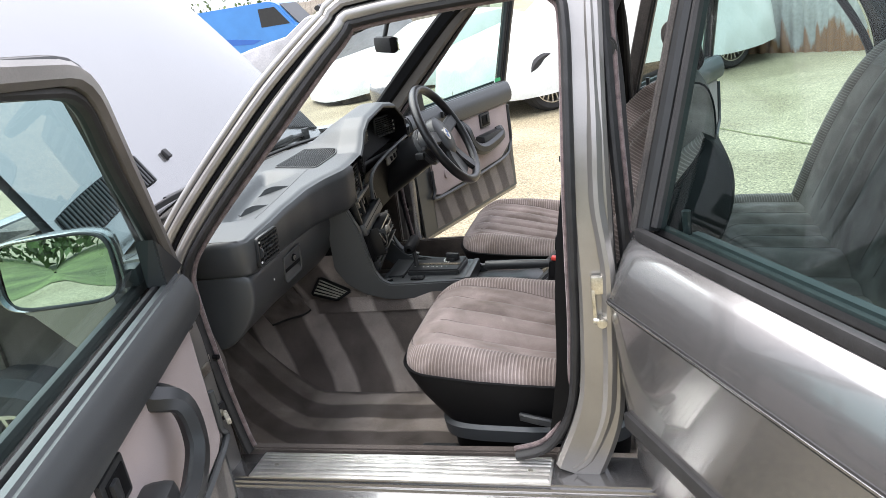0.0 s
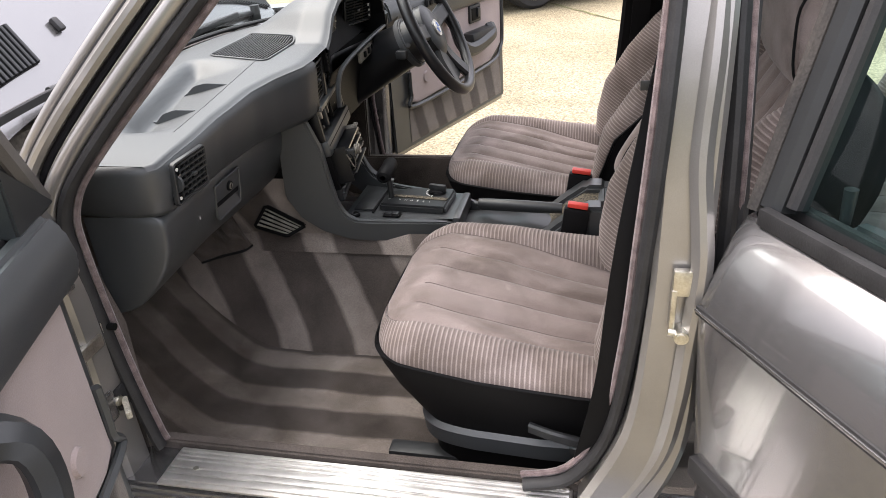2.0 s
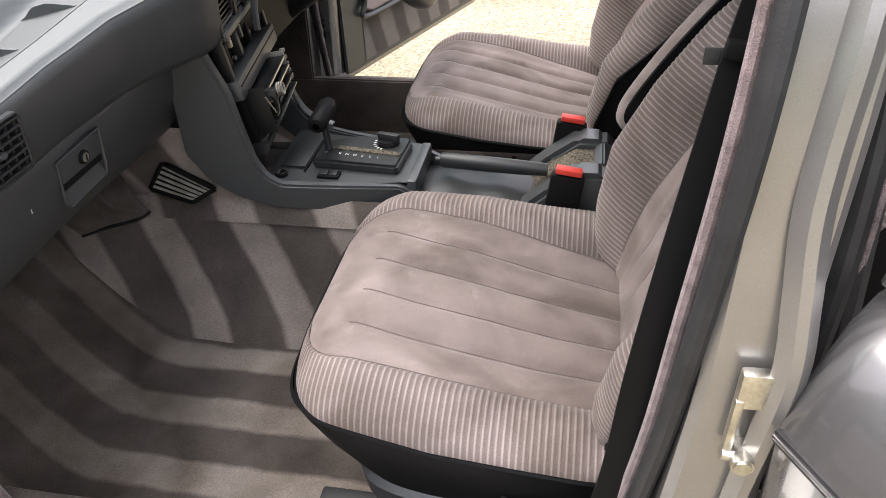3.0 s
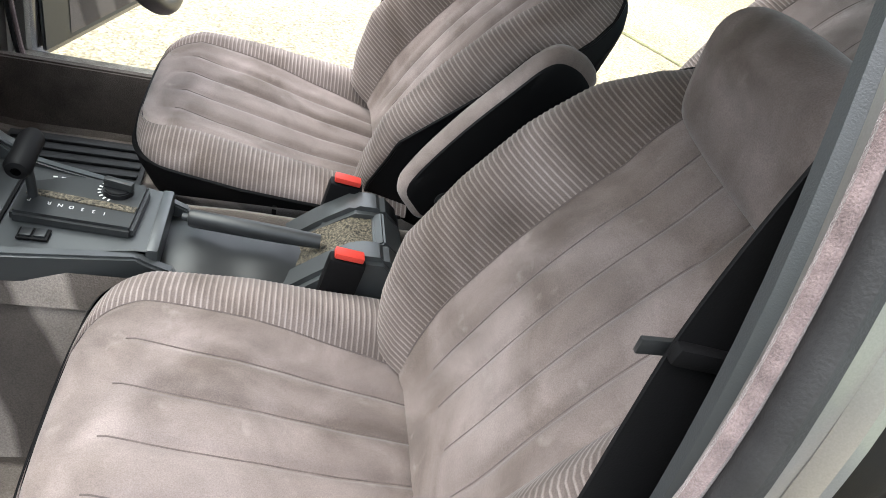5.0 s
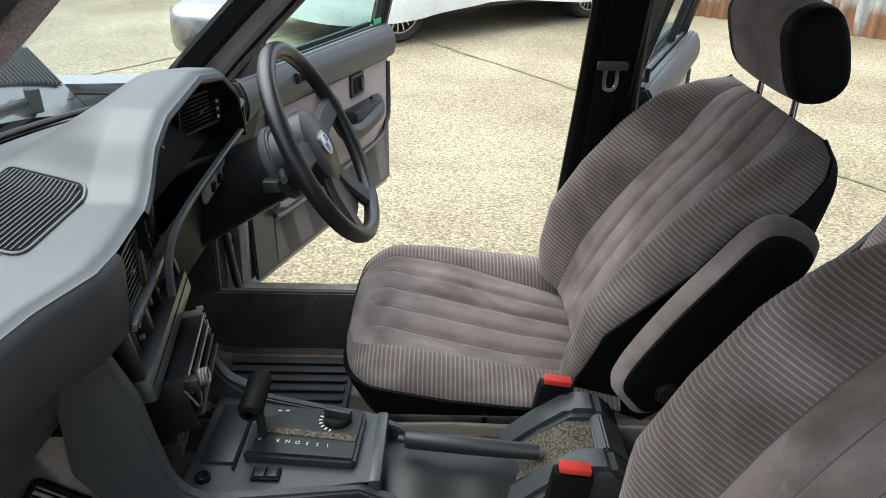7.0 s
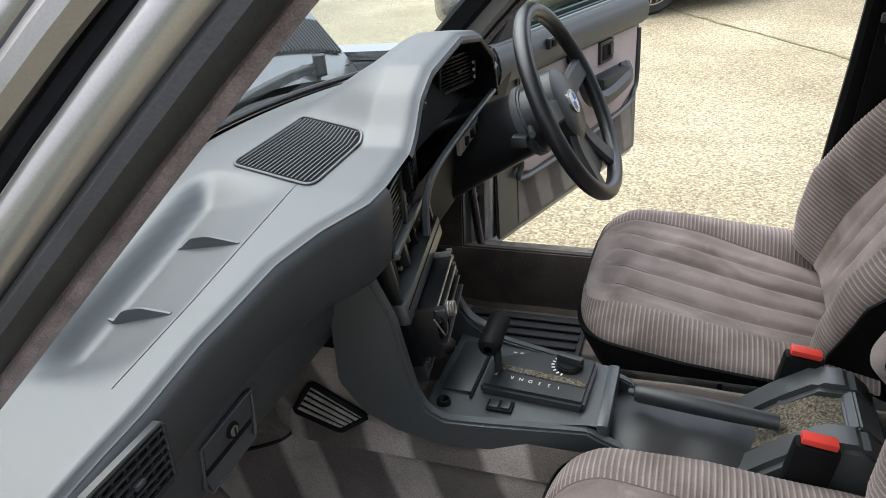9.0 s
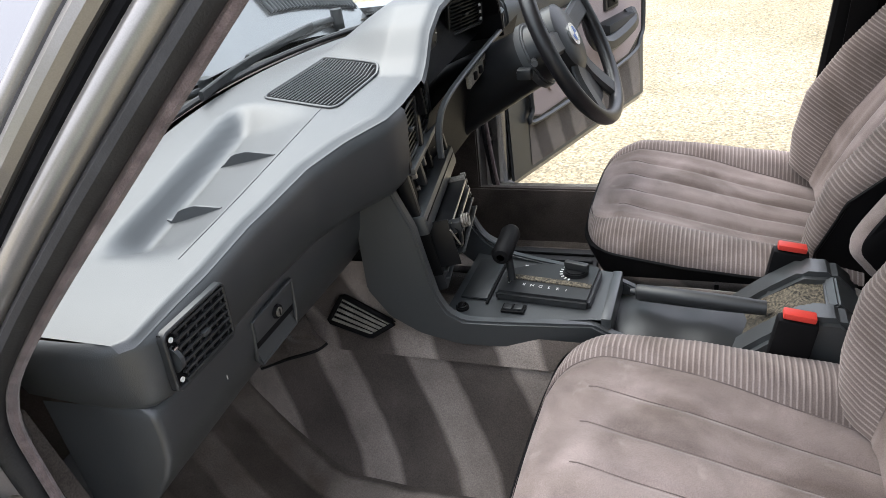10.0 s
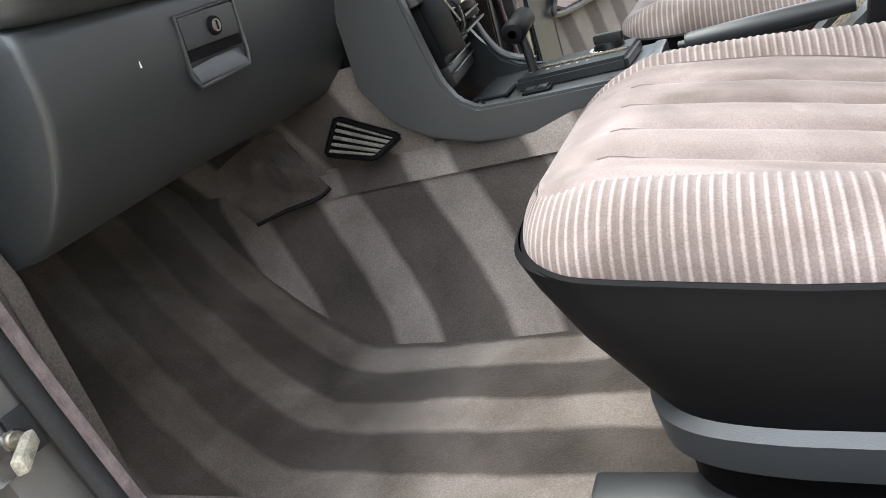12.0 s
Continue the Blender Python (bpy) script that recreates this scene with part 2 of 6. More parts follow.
pebbles(CONCRETE, 95, 0.52, 1.36)
blotches(CONCRETE, 0.9, 0.80, 1.12)
JOINT = material("mossy_joint", (0.12, 0.12, 0.05), 0.95, vary=0.4, big=9, fine=80, bump=0.5)
TARP = material("pale_car_cover", (0.62, 0.64, 0.60), 0.7, vary=0.10, big=1.3, fine=30, bump=0.2, depth=0.01)
TARP_GREY = material("grey_car_cover", (0.30, 0.30, 0.31), 0.75, vary=0.12, big=1.3, fine=30, bump=0.2, depth=0.01)
FENCE = material("galvanised_sheet", (0.42, 0.43, 0.42), 0.55, 0.35, 0.15, 2.0, 25, 0.15, other=(0.36, 0.36, 0.34))


def rusting(m, colour, dark):
    """Rust creeping up from the foot of the sheet in uneven tongues."""
    n = m.node_tree.nodes
    b = n["Principled BSDF"]
    base = b.inputs["Base Color"].links[0].from_socket
    co, mp, no, fine, sep, ma, rng, mix, tone = (n.new("ShaderNode" + k) for k in ("TexCoord", "Mapping", "TexNoise", "TexNoise", "SeparateXYZ", "Math", "MapRange", "MixRGB", "MixRGB"))
    mp.inputs["Scale"].default_value = (3.2, 3.2, 0.7)
    no.inputs["Scale"].default_value, no.inputs["Detail"].default_value = 2.0, 6
    fine.inputs["Scale"].default_value, fine.inputs["Detail"].default_value = 30, 4
    ma.operation = "MULTIPLY_ADD"
    ma.inputs[1].default_value = -0.95
    rng.inputs["From Min"].default_value, rng.inputs["From Max"].default_value = 0.20, 0.30
    tone.inputs["Color1"].default_value, tone.inputs["Color2"].default_value = (*dark, 1), (*colour, 1)
    links(m, (co.outputs["Object"], mp.inputs[0]), (mp.outputs[0], no.inputs["Vector"]), (co.outputs["Object"], fine.inputs["Vector"]), (co.outputs["Object"], sep.inputs[0]),
          (sep.outputs["Z"], ma.inputs[0]), (no.outputs["Fac"], ma.inputs[2]), (ma.outputs[0], rng.inputs["Value"]), (fine.outputs["Fac"], tone.inputs["Fac"]),
          (rng.outputs[0], mix.inputs["Fac"]), (base, mix.inputs["Color1"]), (tone.outputs[0], mix.inputs["Color2"]), (mix.outputs[0], b.inputs["Base Color"]))


rusting(FENCE, (0.32, 0.15, 0.06), (0.19, 0.12, 0.08))
VAN_PAINT = material("blue_van_paint", (0.05, 0.22, 0.55), 0.3, 0.2, 0.06, 2, 300, 0.02, coat=0.6)
WOOD = material("weathered_boards", (0.33, 0.29, 0.24), 0.9, vary=0.3, big=3, fine=40, bump=0.4)
GRASS = material("rough_grass", (0.085, 0.105, 0.035), 0.9, vary=0.5, big=1.5, fine=60, bump=0.8, depth=0.02)
LEAF = material("hedge_leaves", (0.07, 0.11, 0.03), 0.7, vary=0.4, big=4, fine=30, bump=0.2)


# ---- mesh helpers ----
ORIGIN = {}


def finish(name, bm, mat, smooth=40):
    bmesh.ops.recalc_face_normals(bm, faces=bm.faces)
    me = bpy.data.meshes.new(name)
    bm.to_mesh(me)
    bm.free()
    me.materials.append(mat)
    if smooth:
        me.polygons.foreach_set("use_smooth", [True] * len(me.polygons))
        me.set_sharp_from_angle(angle=radians(smooth))
    return me


def root(name, at, label, category, group="", kind=""):
    ob = new(name)
    ob.empty_display_size = 0.05
    ob.location = at
    ORIGIN[ob] = Vector(at)
    return tagged(ob, label, category, group, kind)


def part(name, bm, mat, parent, label="", smooth=40):
    """One mesh object under a thing or a part; bm is in the thing's world place."""
    o = ORIGIN.get(parent, Vector())
    bmesh.ops.translate(bm, verts=bm.verts, vec=-o)
    ob = new(name, finish(name, bm, mat, smooth))
    ob.parent = parent
    ORIGIN[ob] = o
    if label:
        tagged(ob, label)
    return ob


def thing(name, bm, mat, at, label, category, group="", kind="", smooth=40):
    """A top-level mesh object with its base at the given place; bm is in world place."""
    o = Vector(at)
    bmesh.ops.translate(bm, verts=bm.verts, vec=-o)
    ob = new(name, finish(name, bm, mat, smooth))
    ob.location = o
    ORIGIN[ob] = o
    return tagged(ob, label, category, group, kind)


def surf(fn, us, vs, closed=False, uv=None):
    """A grid of fn(u, v), with UVs in metres from uv(u, v)."""
    bm = bmesh.new()
    layer = bm.loops.layers.uv.new("UVMap")
    rows = [[bm.verts.new(fn(u, v)) for v in vs] for u in us]
    nv = len(vs)
    for i in range(len(us) - 1):
        for j in range(nv if closed else nv - 1):
            k = (j + 1) % nv
            f = bm.faces.new((rows[i][j], rows[i + 1][j], rows[i + 1][k], rows[i][k]))
            if uv:
                for loop, (a, b) in zip(f.loops, ((i, j), (i + 1, j), (i + 1, k), (i, k))):
                    loop[layer].uv = uv(us[a], vs[b])
    return bm


def box(bm, c, s, bevel=0.0, turn=None):
    made = bmesh.ops.create_cube(bm, size=1)["verts"]
    bmesh.ops.scale(bm, verts=made, vec=s)
    if bevel:
        edges = list({e for v in made for e in v.link_edges})
        made = bmesh.ops.bevel(bm, geom=edges, offset=bevel, segments=2, affect="EDGES", profile=0.6)["verts"]
    if turn is not None:
        bmesh.ops.rotate(bm, verts=made, cent=(0, 0, 0), matrix=turn.to_3x3())
    bmesh.ops.translate(bm, verts=made, vec=c)
    return bm


def rbox(c, s, bevel=0.004, turn=None):
    return box(bmesh.new(), c, s, bevel, turn)


def prism(poly, axis, a, b, bevel=0.0):
    """A polygon of two coordinates drawn out along the third axis from a to b."""
    bm = bmesh.new()

    def at(p, w):
        q = list(p)
        q.insert("xyz".index(axis), w)
        return q
    lo, hi = [bm.verts.new(at(p, a)) for p in poly], [bm.verts.new(at(p, b)) for p in poly]
    n = len(poly)
    bm.faces.new(lo), bm.faces.new(hi[::-1])
    for i in range(n):
        bm.faces.new((lo[i], hi[i], hi[(i + 1) % n], lo[(i + 1) % n]))
    if bevel:
        bmesh.ops.recalc_face_normals(bm, faces=bm.faces)
        bmesh.ops.bevel(bm, geom=list(bm.edges), offset=bevel, segments=2, affect="EDGES", clamp_overlap=True)
    return bm


def smooth_path(pts, n=6, closed=False):
    """A Catmull-Rom line through the points."""
    p = [Vector(q) for q in pts]
    out = []
    m = len(p)
    for i in range(m if closed else m - 1):
        p0 = p[(i - 1) % m] if closed or i else p[i]
        p1, p2 = p[i], p[(i + 1) % m]
        p3 = p[(i + 2) % m] if closed or i + 2 < m else p[i + 1]
        for k in range(n):
            t = k / n
            out.append(0.5 * ((2 * p1) + (p2 - p0) * t + (2 * p0 - 5 * p1 + 4 * p2 - p3) * t * t + (3 * p1 - p0 - 3 * p2 + p3) * t ** 3))
    if not closed:
        out.append(p[-1])
    return out


def sweep(path, section, up=(0, -1, 0), closed=False, caps=True, scale=None):
    """A section of (across, up) drawn along a path."""
    bm = bmesh.new()
    up = Vector(up)
    rings = []
    n = len(path)
    for i, p in enumerate(path):
        a = path[(i - 1) % n] if closed or i else p
        b = path[(i + 1) % n] if closed or i + 1 < n else p
        d = (Vector(b) - Vector(a)).normalized()
        side = d.cross(up).normalized()
        top = side.cross(d).normalized()
        k = scale(i / (n - 1)) if scale else 1
        rings.append([bm.verts.new(Vector(p) + side * s * k + top * t * k) for s, t in section])
    m = len(section)
    for i in range(n if closed else n - 1):
        r, q = rings[i], rings[(i + 1) % n]
        for j in range(m):
            bm.faces.new((r[j], q[j], q[(j + 1) % m], r[(j + 1) % m]))
    if caps and not closed:
        bm.faces.new(rings[0]), bm.faces.new(rings[-1][::-1])
    return bm


def ring(r, n=10, sx=1, sy=1):
    return [(r * sx * math.cos(2 * math.pi * i / n), r * sy * math.sin(2 * math.pi * i / n)) for i in range(n)]


def rect(w, h, c=0.25):
    """A rectangle with cut corners."""
    k = c * min(w, h)
    w, h = w / 2, h / 2
    return [(w - k, -h), (w, -h + k), (w, h - k), (w - k, h), (-w + k, h), (-w, h - k), (-w, -h + k), (-w + k, -h)]


def tube(path, r, n=10, up=(0.1, -1, 0.2), closed=False):
    return sweep([Vector(p) for p in path], ring(r, n), up, closed)


def drum(a, b, r0, r1=None, n=24, bevel=0.0):
    """A round bar from a to b."""
    a, b = Vector(a), Vector(b)
    r1 = r0 if r1 is None else r1
    bm = bmesh.new()
    q = (b - a).to_track_quat("Z", "Y").to_matrix().to_4x4()
    bmesh.ops.create_cone(bm, cap_ends=True, segments=n, radius1=r0, radius2=r1, depth=(b - a).length, matrix=Matrix.Translation((a + b) / 2) @ q)
    if bevel:
        rims = [e for e in bm.edges if len(e.link_faces) == 2 and any(len(f.verts) > 4 for f in e.link_faces)]
        bmesh.ops.bevel(bm, geom=rims, offset=bevel, segments=2, affect="EDGES")
    return bm


def join(*bms):
    out = bmesh.new()
    for b in bms:
        me = bpy.data.meshes.new("tmp")
        b.to_mesh(me)
        b.free()
        out.from_mesh(me)
        bpy.data.meshes.remove(me)
    return out


def moved(bm, m):
    bmesh.ops.transform(bm, matrix=m, verts=bm.verts)
    return bm


def lerp(x, table):
    """Straight lines between the rows of a table of x, y."""
    return float(np.interp(x, [a for a, _ in table], [b for _, b in table]))


def edge_steps(n):
    """Steps from -1 to 1, denser towards both ends."""
    return [math.sin(math.pi / 2 * (2 * i / n - 1)) for i in range(n + 1)]


def ease(x, a, b):
    x = min(1, max(0, (x - a) / (b - a)))
    return x * x * (3 - 2 * x)


# ---- ground and surroundings ----
def plane_grid(x0, x1, y0, y1, nx, ny, z):
    return surf(lambda u, v: (u, v, z(u, v)), list(np.linspace(x0, x1, nx)), list(np.linspace(y0, y1, ny)))


thing("ground", plane_grid(-400, 400, -400, 400, 3, 3, lambda x, y: 0), CONCRETE, (0, 0, 0), "mossy exposed-aggregate concrete yard", "ground", kind="structure")


def joint(a, b, w=0.022):
    """A mossy joint between two concrete slabs."""
    a, b = Vector(a), Vector(b)
    n = 40
    d = (b - a).normalized()
    side = Vector((-d.y, d.x, 0))
    rnd = random.Random(int(a.x * 100))
    bm = bmesh.new()
    rows = []
    for i in range(n + 1):
        p = a.lerp(b, i / n)
        k, o = w * rnd.uniform(0.3, 0.8), side * rnd.uniform(-0.012, 0.012)
        rows.append((bm.verts.new(p + o + side * k + Vector((0, 0, 0.004))), bm.verts.new(p + o - side * k + Vector((0, 0, 0.004)))))
    for r, q in zip(rows, rows[1:]):
        bm.faces.new((r[0], r[1], q[1], q[0]))
    return thing("ground_joint", bm, JOINT, (a + b) / 2, "mossy joint between concrete slabs", "joint", "slab joints", "structure")


joint((-0.9, 7.05, 0), (2.6, 1.75, 0))
joint((-3.4, 3.2, 0), (-0.9, 7.05, 0))


def wheel_parts(parent, c, axis, r=0.31, w=0.19, spokes=20):
    """A wheel with a tyre and a spoked alloy rim under a vehicle."""
    c, axis = Vector(c), Vector(axis).normalized()
    q = Matrix.Translation(c) @ axis.to_track_quat("Z", "Y").to_matrix().to_4x4()
    prof = [(r - 0.085, -w / 2), (r - 0.03, -w / 2 - 0.004), (r, -w / 2 + 0.03), (r, w / 2 - 0.03), (r - 0.03, w / 2 + 0.004), (r - 0.085, w / 2)]
    n = 40
    ang = [2 * math.pi * i / n for i in range(n)]
    tyre = surf(lambda a, k: (prof[k][0] * math.cos(a), prof[k][0] * math.sin(a), prof[k][1]), ang + [2 * math.pi], list(range(6)))
    wheel = part("wheel", moved(tyre, q), TYRE, parent)
    rim = surf(lambda a, k: (k[0] * math.cos(a), k[0] * math.sin(a), k[1]), ang + [2 * math.pi],
               [(r - 0.083, w / 2 - 0.001), (r - 0.095, w / 2), (r - 0.105, w / 2 - 0.03), (r - 0.11, -w / 2)])
    for i in range(spokes):
        a = 2 * math.pi * i / spokes
        rim = join(rim, moved(rbox(((r - 0.055) / 2, 0, w / 2 - 0.035), (r - 0.13, 0.014, 0.014), 0.003), Matrix.Rotation(a, 4, "Z")))
    rim = join(rim, drum((0, 0, w / 2 - 0.05), (0, 0, w / 2 - 0.015), 0.055, 0.05))
    part("rim", moved(rim, q), ALU, wheel)
    part("brake_disc", moved(drum((0, 0, -0.02), (0, 0, 0.0), r - 0.12), q), UNDER, wheel)
    return wheel


def covered_car(at, heading, mat, label, length=4.5, width=1.78, wheels=True, low=0.24, seed=1, tall=1.0):
    """A saloon under a loose fabric cover, its wheels showing below the hem."""
    m = Matrix.Translation(at) @ Matrix.Rotation(radians(heading), 4, "Z")
    ob = root("covered_car", at, label, "covered car", "covered cars")
    top = [(-0.5, 0.55), (-0.47, 0.74), (-0.28, 0.92), (-0.17, 1.0), (-0.05, 1.36), (0.2, 1.40), (0.34, 1.12), (0.46, 1.02), (0.5, 0.6)]

    def skin(s, a):
        u = s * length
        h = lerp(s, top) * tall
        b = width / 2 * (1 - abs(2 * s) ** 8) ** 0.25
        k = abs(a)
        fold = 0.03 * noise.noise((u * 1.6, a * 4, seed)) + 0.02 * noise.noise((u * 5, a * 9, seed + 7)) + 0.012 * math.sin(u * 9 + 5 * noise.noise((u, a, seed))) * ease(k, 0.5, 1)
        if k < 0.55:
            y, z = a / 0.55 * b * 0.78, h - 0.05 * (k / 0.55) ** 3
        else:
            t = (k - 0.55) / 0.45
            y, z = math.copysign(b * (0.78 + 0.24 * math.sin(t * 1.5)), a), (h - 0.05) + (low + 0.05 * math.sin(u * 2.3 + seed) - (h - 0.05)) * t
        if abs(s) > 0.4999:
            z = min(z, low + 0.25)
        return m @ Vector((u, y + fold * (1 if a > 0 else -1), z + 0.6 * fold * (1 - k)))
    us = [0.5 * v for v in edge_steps(80)]
    part("cover", surf(skin, us, [i / 24 - 1 for i in range(49)]), mat, ob)
    part("underbody", moved(rbox((0, 0, 0.30 if wheels else 0.14), (length * 0.9, width * 0.86, 0.16 if wheels else 0.28), 0.04), m), UNDER, ob)
    if wheels:
        for x in (-length * 0.31, length * 0.28):
            for y in (-1, 1):
                wheel_parts(ob, m @ Vector((x, y * (width / 2 - 0.17), 0.31)), m.to_3x3() @ Vector((0, y, 0)))
    return ob


covered_car((0.13, 7.26, 0), 38, TARP, "car under a pale grey loose fabric cover, wheels showing", length=4.2, seed=2)
covered_car((-2.7, 10.2, 0), 38, TARP, "car under a pale loose cover beside the other cars", low=0.07, wheels=False, seed=5, tall=0.74)
covered_car((-6.6, 14.5, 0), 15, TARP_GREY, "car under a grey fitted cover, mirrors bulging out", low=0.07, wheels=False, seed=9)


def van():
    o = (-12.4, 22.6, 0)
    m = Matrix.Translation(o) @ Matrix.Rotation(radians(4), 4, "Z")
    ob = root("van", o, "bright blue panel van parked behind covered cars", "van")
    side = [(-2.4, 0.35), (2.2, 0.35), (2.4, 0.6), (2.35, 1.05), (1.75, 1.2), (1.2, 1.95), (0.9, 2.05), (-2.3, 2.05), (-2.42, 1.6)]
    part("body", moved(prism(side, "y", -0.95, 0.95, 0.06), m), VAN_PAINT, ob)
    part("windscreen", moved(prism([(1.8, 1.22), (1.24, 1.92), (1.26, 1.93), (1.82, 1.23)], "y", -0.8, 0.8), m), PLASTIC, ob, "dark glass")
    for y in (-0.956, 0.956):
        part("side_window", moved(prism([(0.5, 1.25), (1.55, 1.25), (1.1, 1.85), (0.5, 1.85)], "y", y - 0.004, y + 0.004), m), PLASTIC, ob, "dark glass")
        part("side_stripe", moved(prism([(-1.9, 0.9), (0.1, 0.75), (0.4, 0.85), (-1.2, 1.1)], "y", y - 0.003, y + 0.003), m), BLUE, ob, "darker blue stripe")
        part("bumper", moved(rbox((2.4, y * 0.5, 0.5), (0.12, 0.9, 0.2), 0.03), m), PLASTIC, ob)
        for x in (-1.5, 1.6):
            wheel_parts(ob, m @ Vector((x, y * 0.88, 0.32)), m.to_3x3() @ Vector((0, y, 0)), 0.32)


van()


def sheet_fence(a, b, height, pitch=0.15):
    """A corrugated sheet fence with a rusted foot."""
    a, b = Vector(a), Vector(b)
    L = (b - a).length
    d = (b - a).normalized()
    nrm = Vector((d.y, -d.x, 0))
    n = int(L / pitch * 8)
    def wave(s):
        c = math.cos(2 * math.pi * s / pitch)
        return 0.03 * max(-0.8, min(0.8, c * 1.3))
    ob = root("sheet_fence", (a + b) / 2, "tall corrugated metal fence rusted at its foot", "fence")
    ss = [L * i / n for i in range(n + 1)]
    part("sheet", surf(lambda s, z: a + d * s + nrm * wave(s) + Vector((0, 0, z)), ss, [0.0, 0.5, height]), FENCE, ob, smooth=60)
    part("rail", sweep([a + Vector((0, 0, height * 0.7)) - nrm * 0.06, b + Vector((0, 0, height * 0.7)) - nrm * 0.06], rect(0.05, 0.08), (0, 0, 1)), WOOD, ob)


sheet_fence((-0.9, 10.92, -0.05), (7.6, 3.35, -0.05), 2.2)


def board_fence():
    a, b = Vector((-38, 38, 0)), Vector((-4.5, 25.0, 0))
    L, d = (b - a).length, (b - a).normalized()
    ob = root("board_fence", (a + b) / 2, "weathered wooden board fence at the yard's edge", "fence")
    rnd = random.Random(8)
    n = 110
    me = None
    for i in range(n):
        p = a + d * (L * (i + 0.5) / n)
        if me is None:
            me = finish("board", rbox((0, 0, 0), (L / n * 0.94, 0.03, 2.0), 0.004), WOOD)
        bd = new("board", me)
        bd.parent = ob
        bd.matrix_basis = Matrix.Translation(p - ob.location + Vector((0, 0, 1.0 + rnd.uniform(-0.03, 0.03)))) @ Matrix.Rotation(math.atan2(d.y, d.x), 4, "Z")
    hedge = bmesh.new()
    for i in range(2600):
        s = rnd.uniform(0, L)
        p = a + d * s + Vector((-1.2 + rnd.gauss(0, 0.5), 2.0 + rnd.gauss(0, 0.5), abs(rnd.gauss(1.4, 0.7)) + 0.6 * noise.noise((s * 0.4, 0, 3))))
        e = Euler((rnd.uniform(0, 6), rnd.uniform(0, 6), rnd.uniform(0, 6))).to_matrix()
        q = [bmesh.ops.create_vert(hedge, co=p + e @ Vector(c))["vert"][0] for c in ((0.14, 0, 0), (0, 0.07, 0.03), (-0.14, 0, 0), (0, -0.07, 0.03))]
        hedge.faces.new(q)
    thing("hedge", hedge, LEAF, (a + b) / 2 + Vector((-1.2, 2, 0)), "straggly green hedge behind a fence", "hedge", kind="stuff")


board_fence()


def hedge_row():
    """A tall hedge and a grass verge on the open side of the yard."""
    rnd = random.Random(21)
    bm = bmesh.new()
    verts, faces = [], []
    for i in range(14000):
        x = rnd.uniform(-16, 16)
        h = 1.5 + 0.3 * noise.noise((x * 0.35, 0, 9))
        p = Vector((x, -11.2 + rnd.gauss(0, 0.35), h * rnd.random() ** 0.8 + 0.05))
        e = Euler((rnd.uniform(0, 6), rnd.uniform(0, 6), rnd.uniform(0, 6))).to_matrix()
        k = rnd.uniform(0.07, 0.14)
        q = [bm.verts.new(p + e @ Vector(c) * k) for c in ((1, 0, 0), (0, 0.5, 0.2), (-1, 0, 0), (0, -0.5, 0.2))]
        bm.faces.new(q)
    thing("hedge", bm, LEAF, (0, -11.2, 0), "dense green hedge beside the yard", "hedge", kind="stuff")
    thing("grass_verge", plane_grid(-18, 18, -11.6, -6.5, 30, 6, lambda x, y: 0.008 + 0.01 * noise.noise((x, y, 4)) ** 2), GRASS, (0, -9, 0), "strip of rough grass before the hedge", "grass", kind="structure")


hedge_row()

# ---- the car's shell ----
car = root("car", (0, 0, 0), "silver-bronze saloon with every door and the bonnet open", "car")


def both(fn):
    """Runs a builder for the car's two sides: -1 the side with the near door, +1 the other."""
    for s in (-1, 1):
        fn(s)


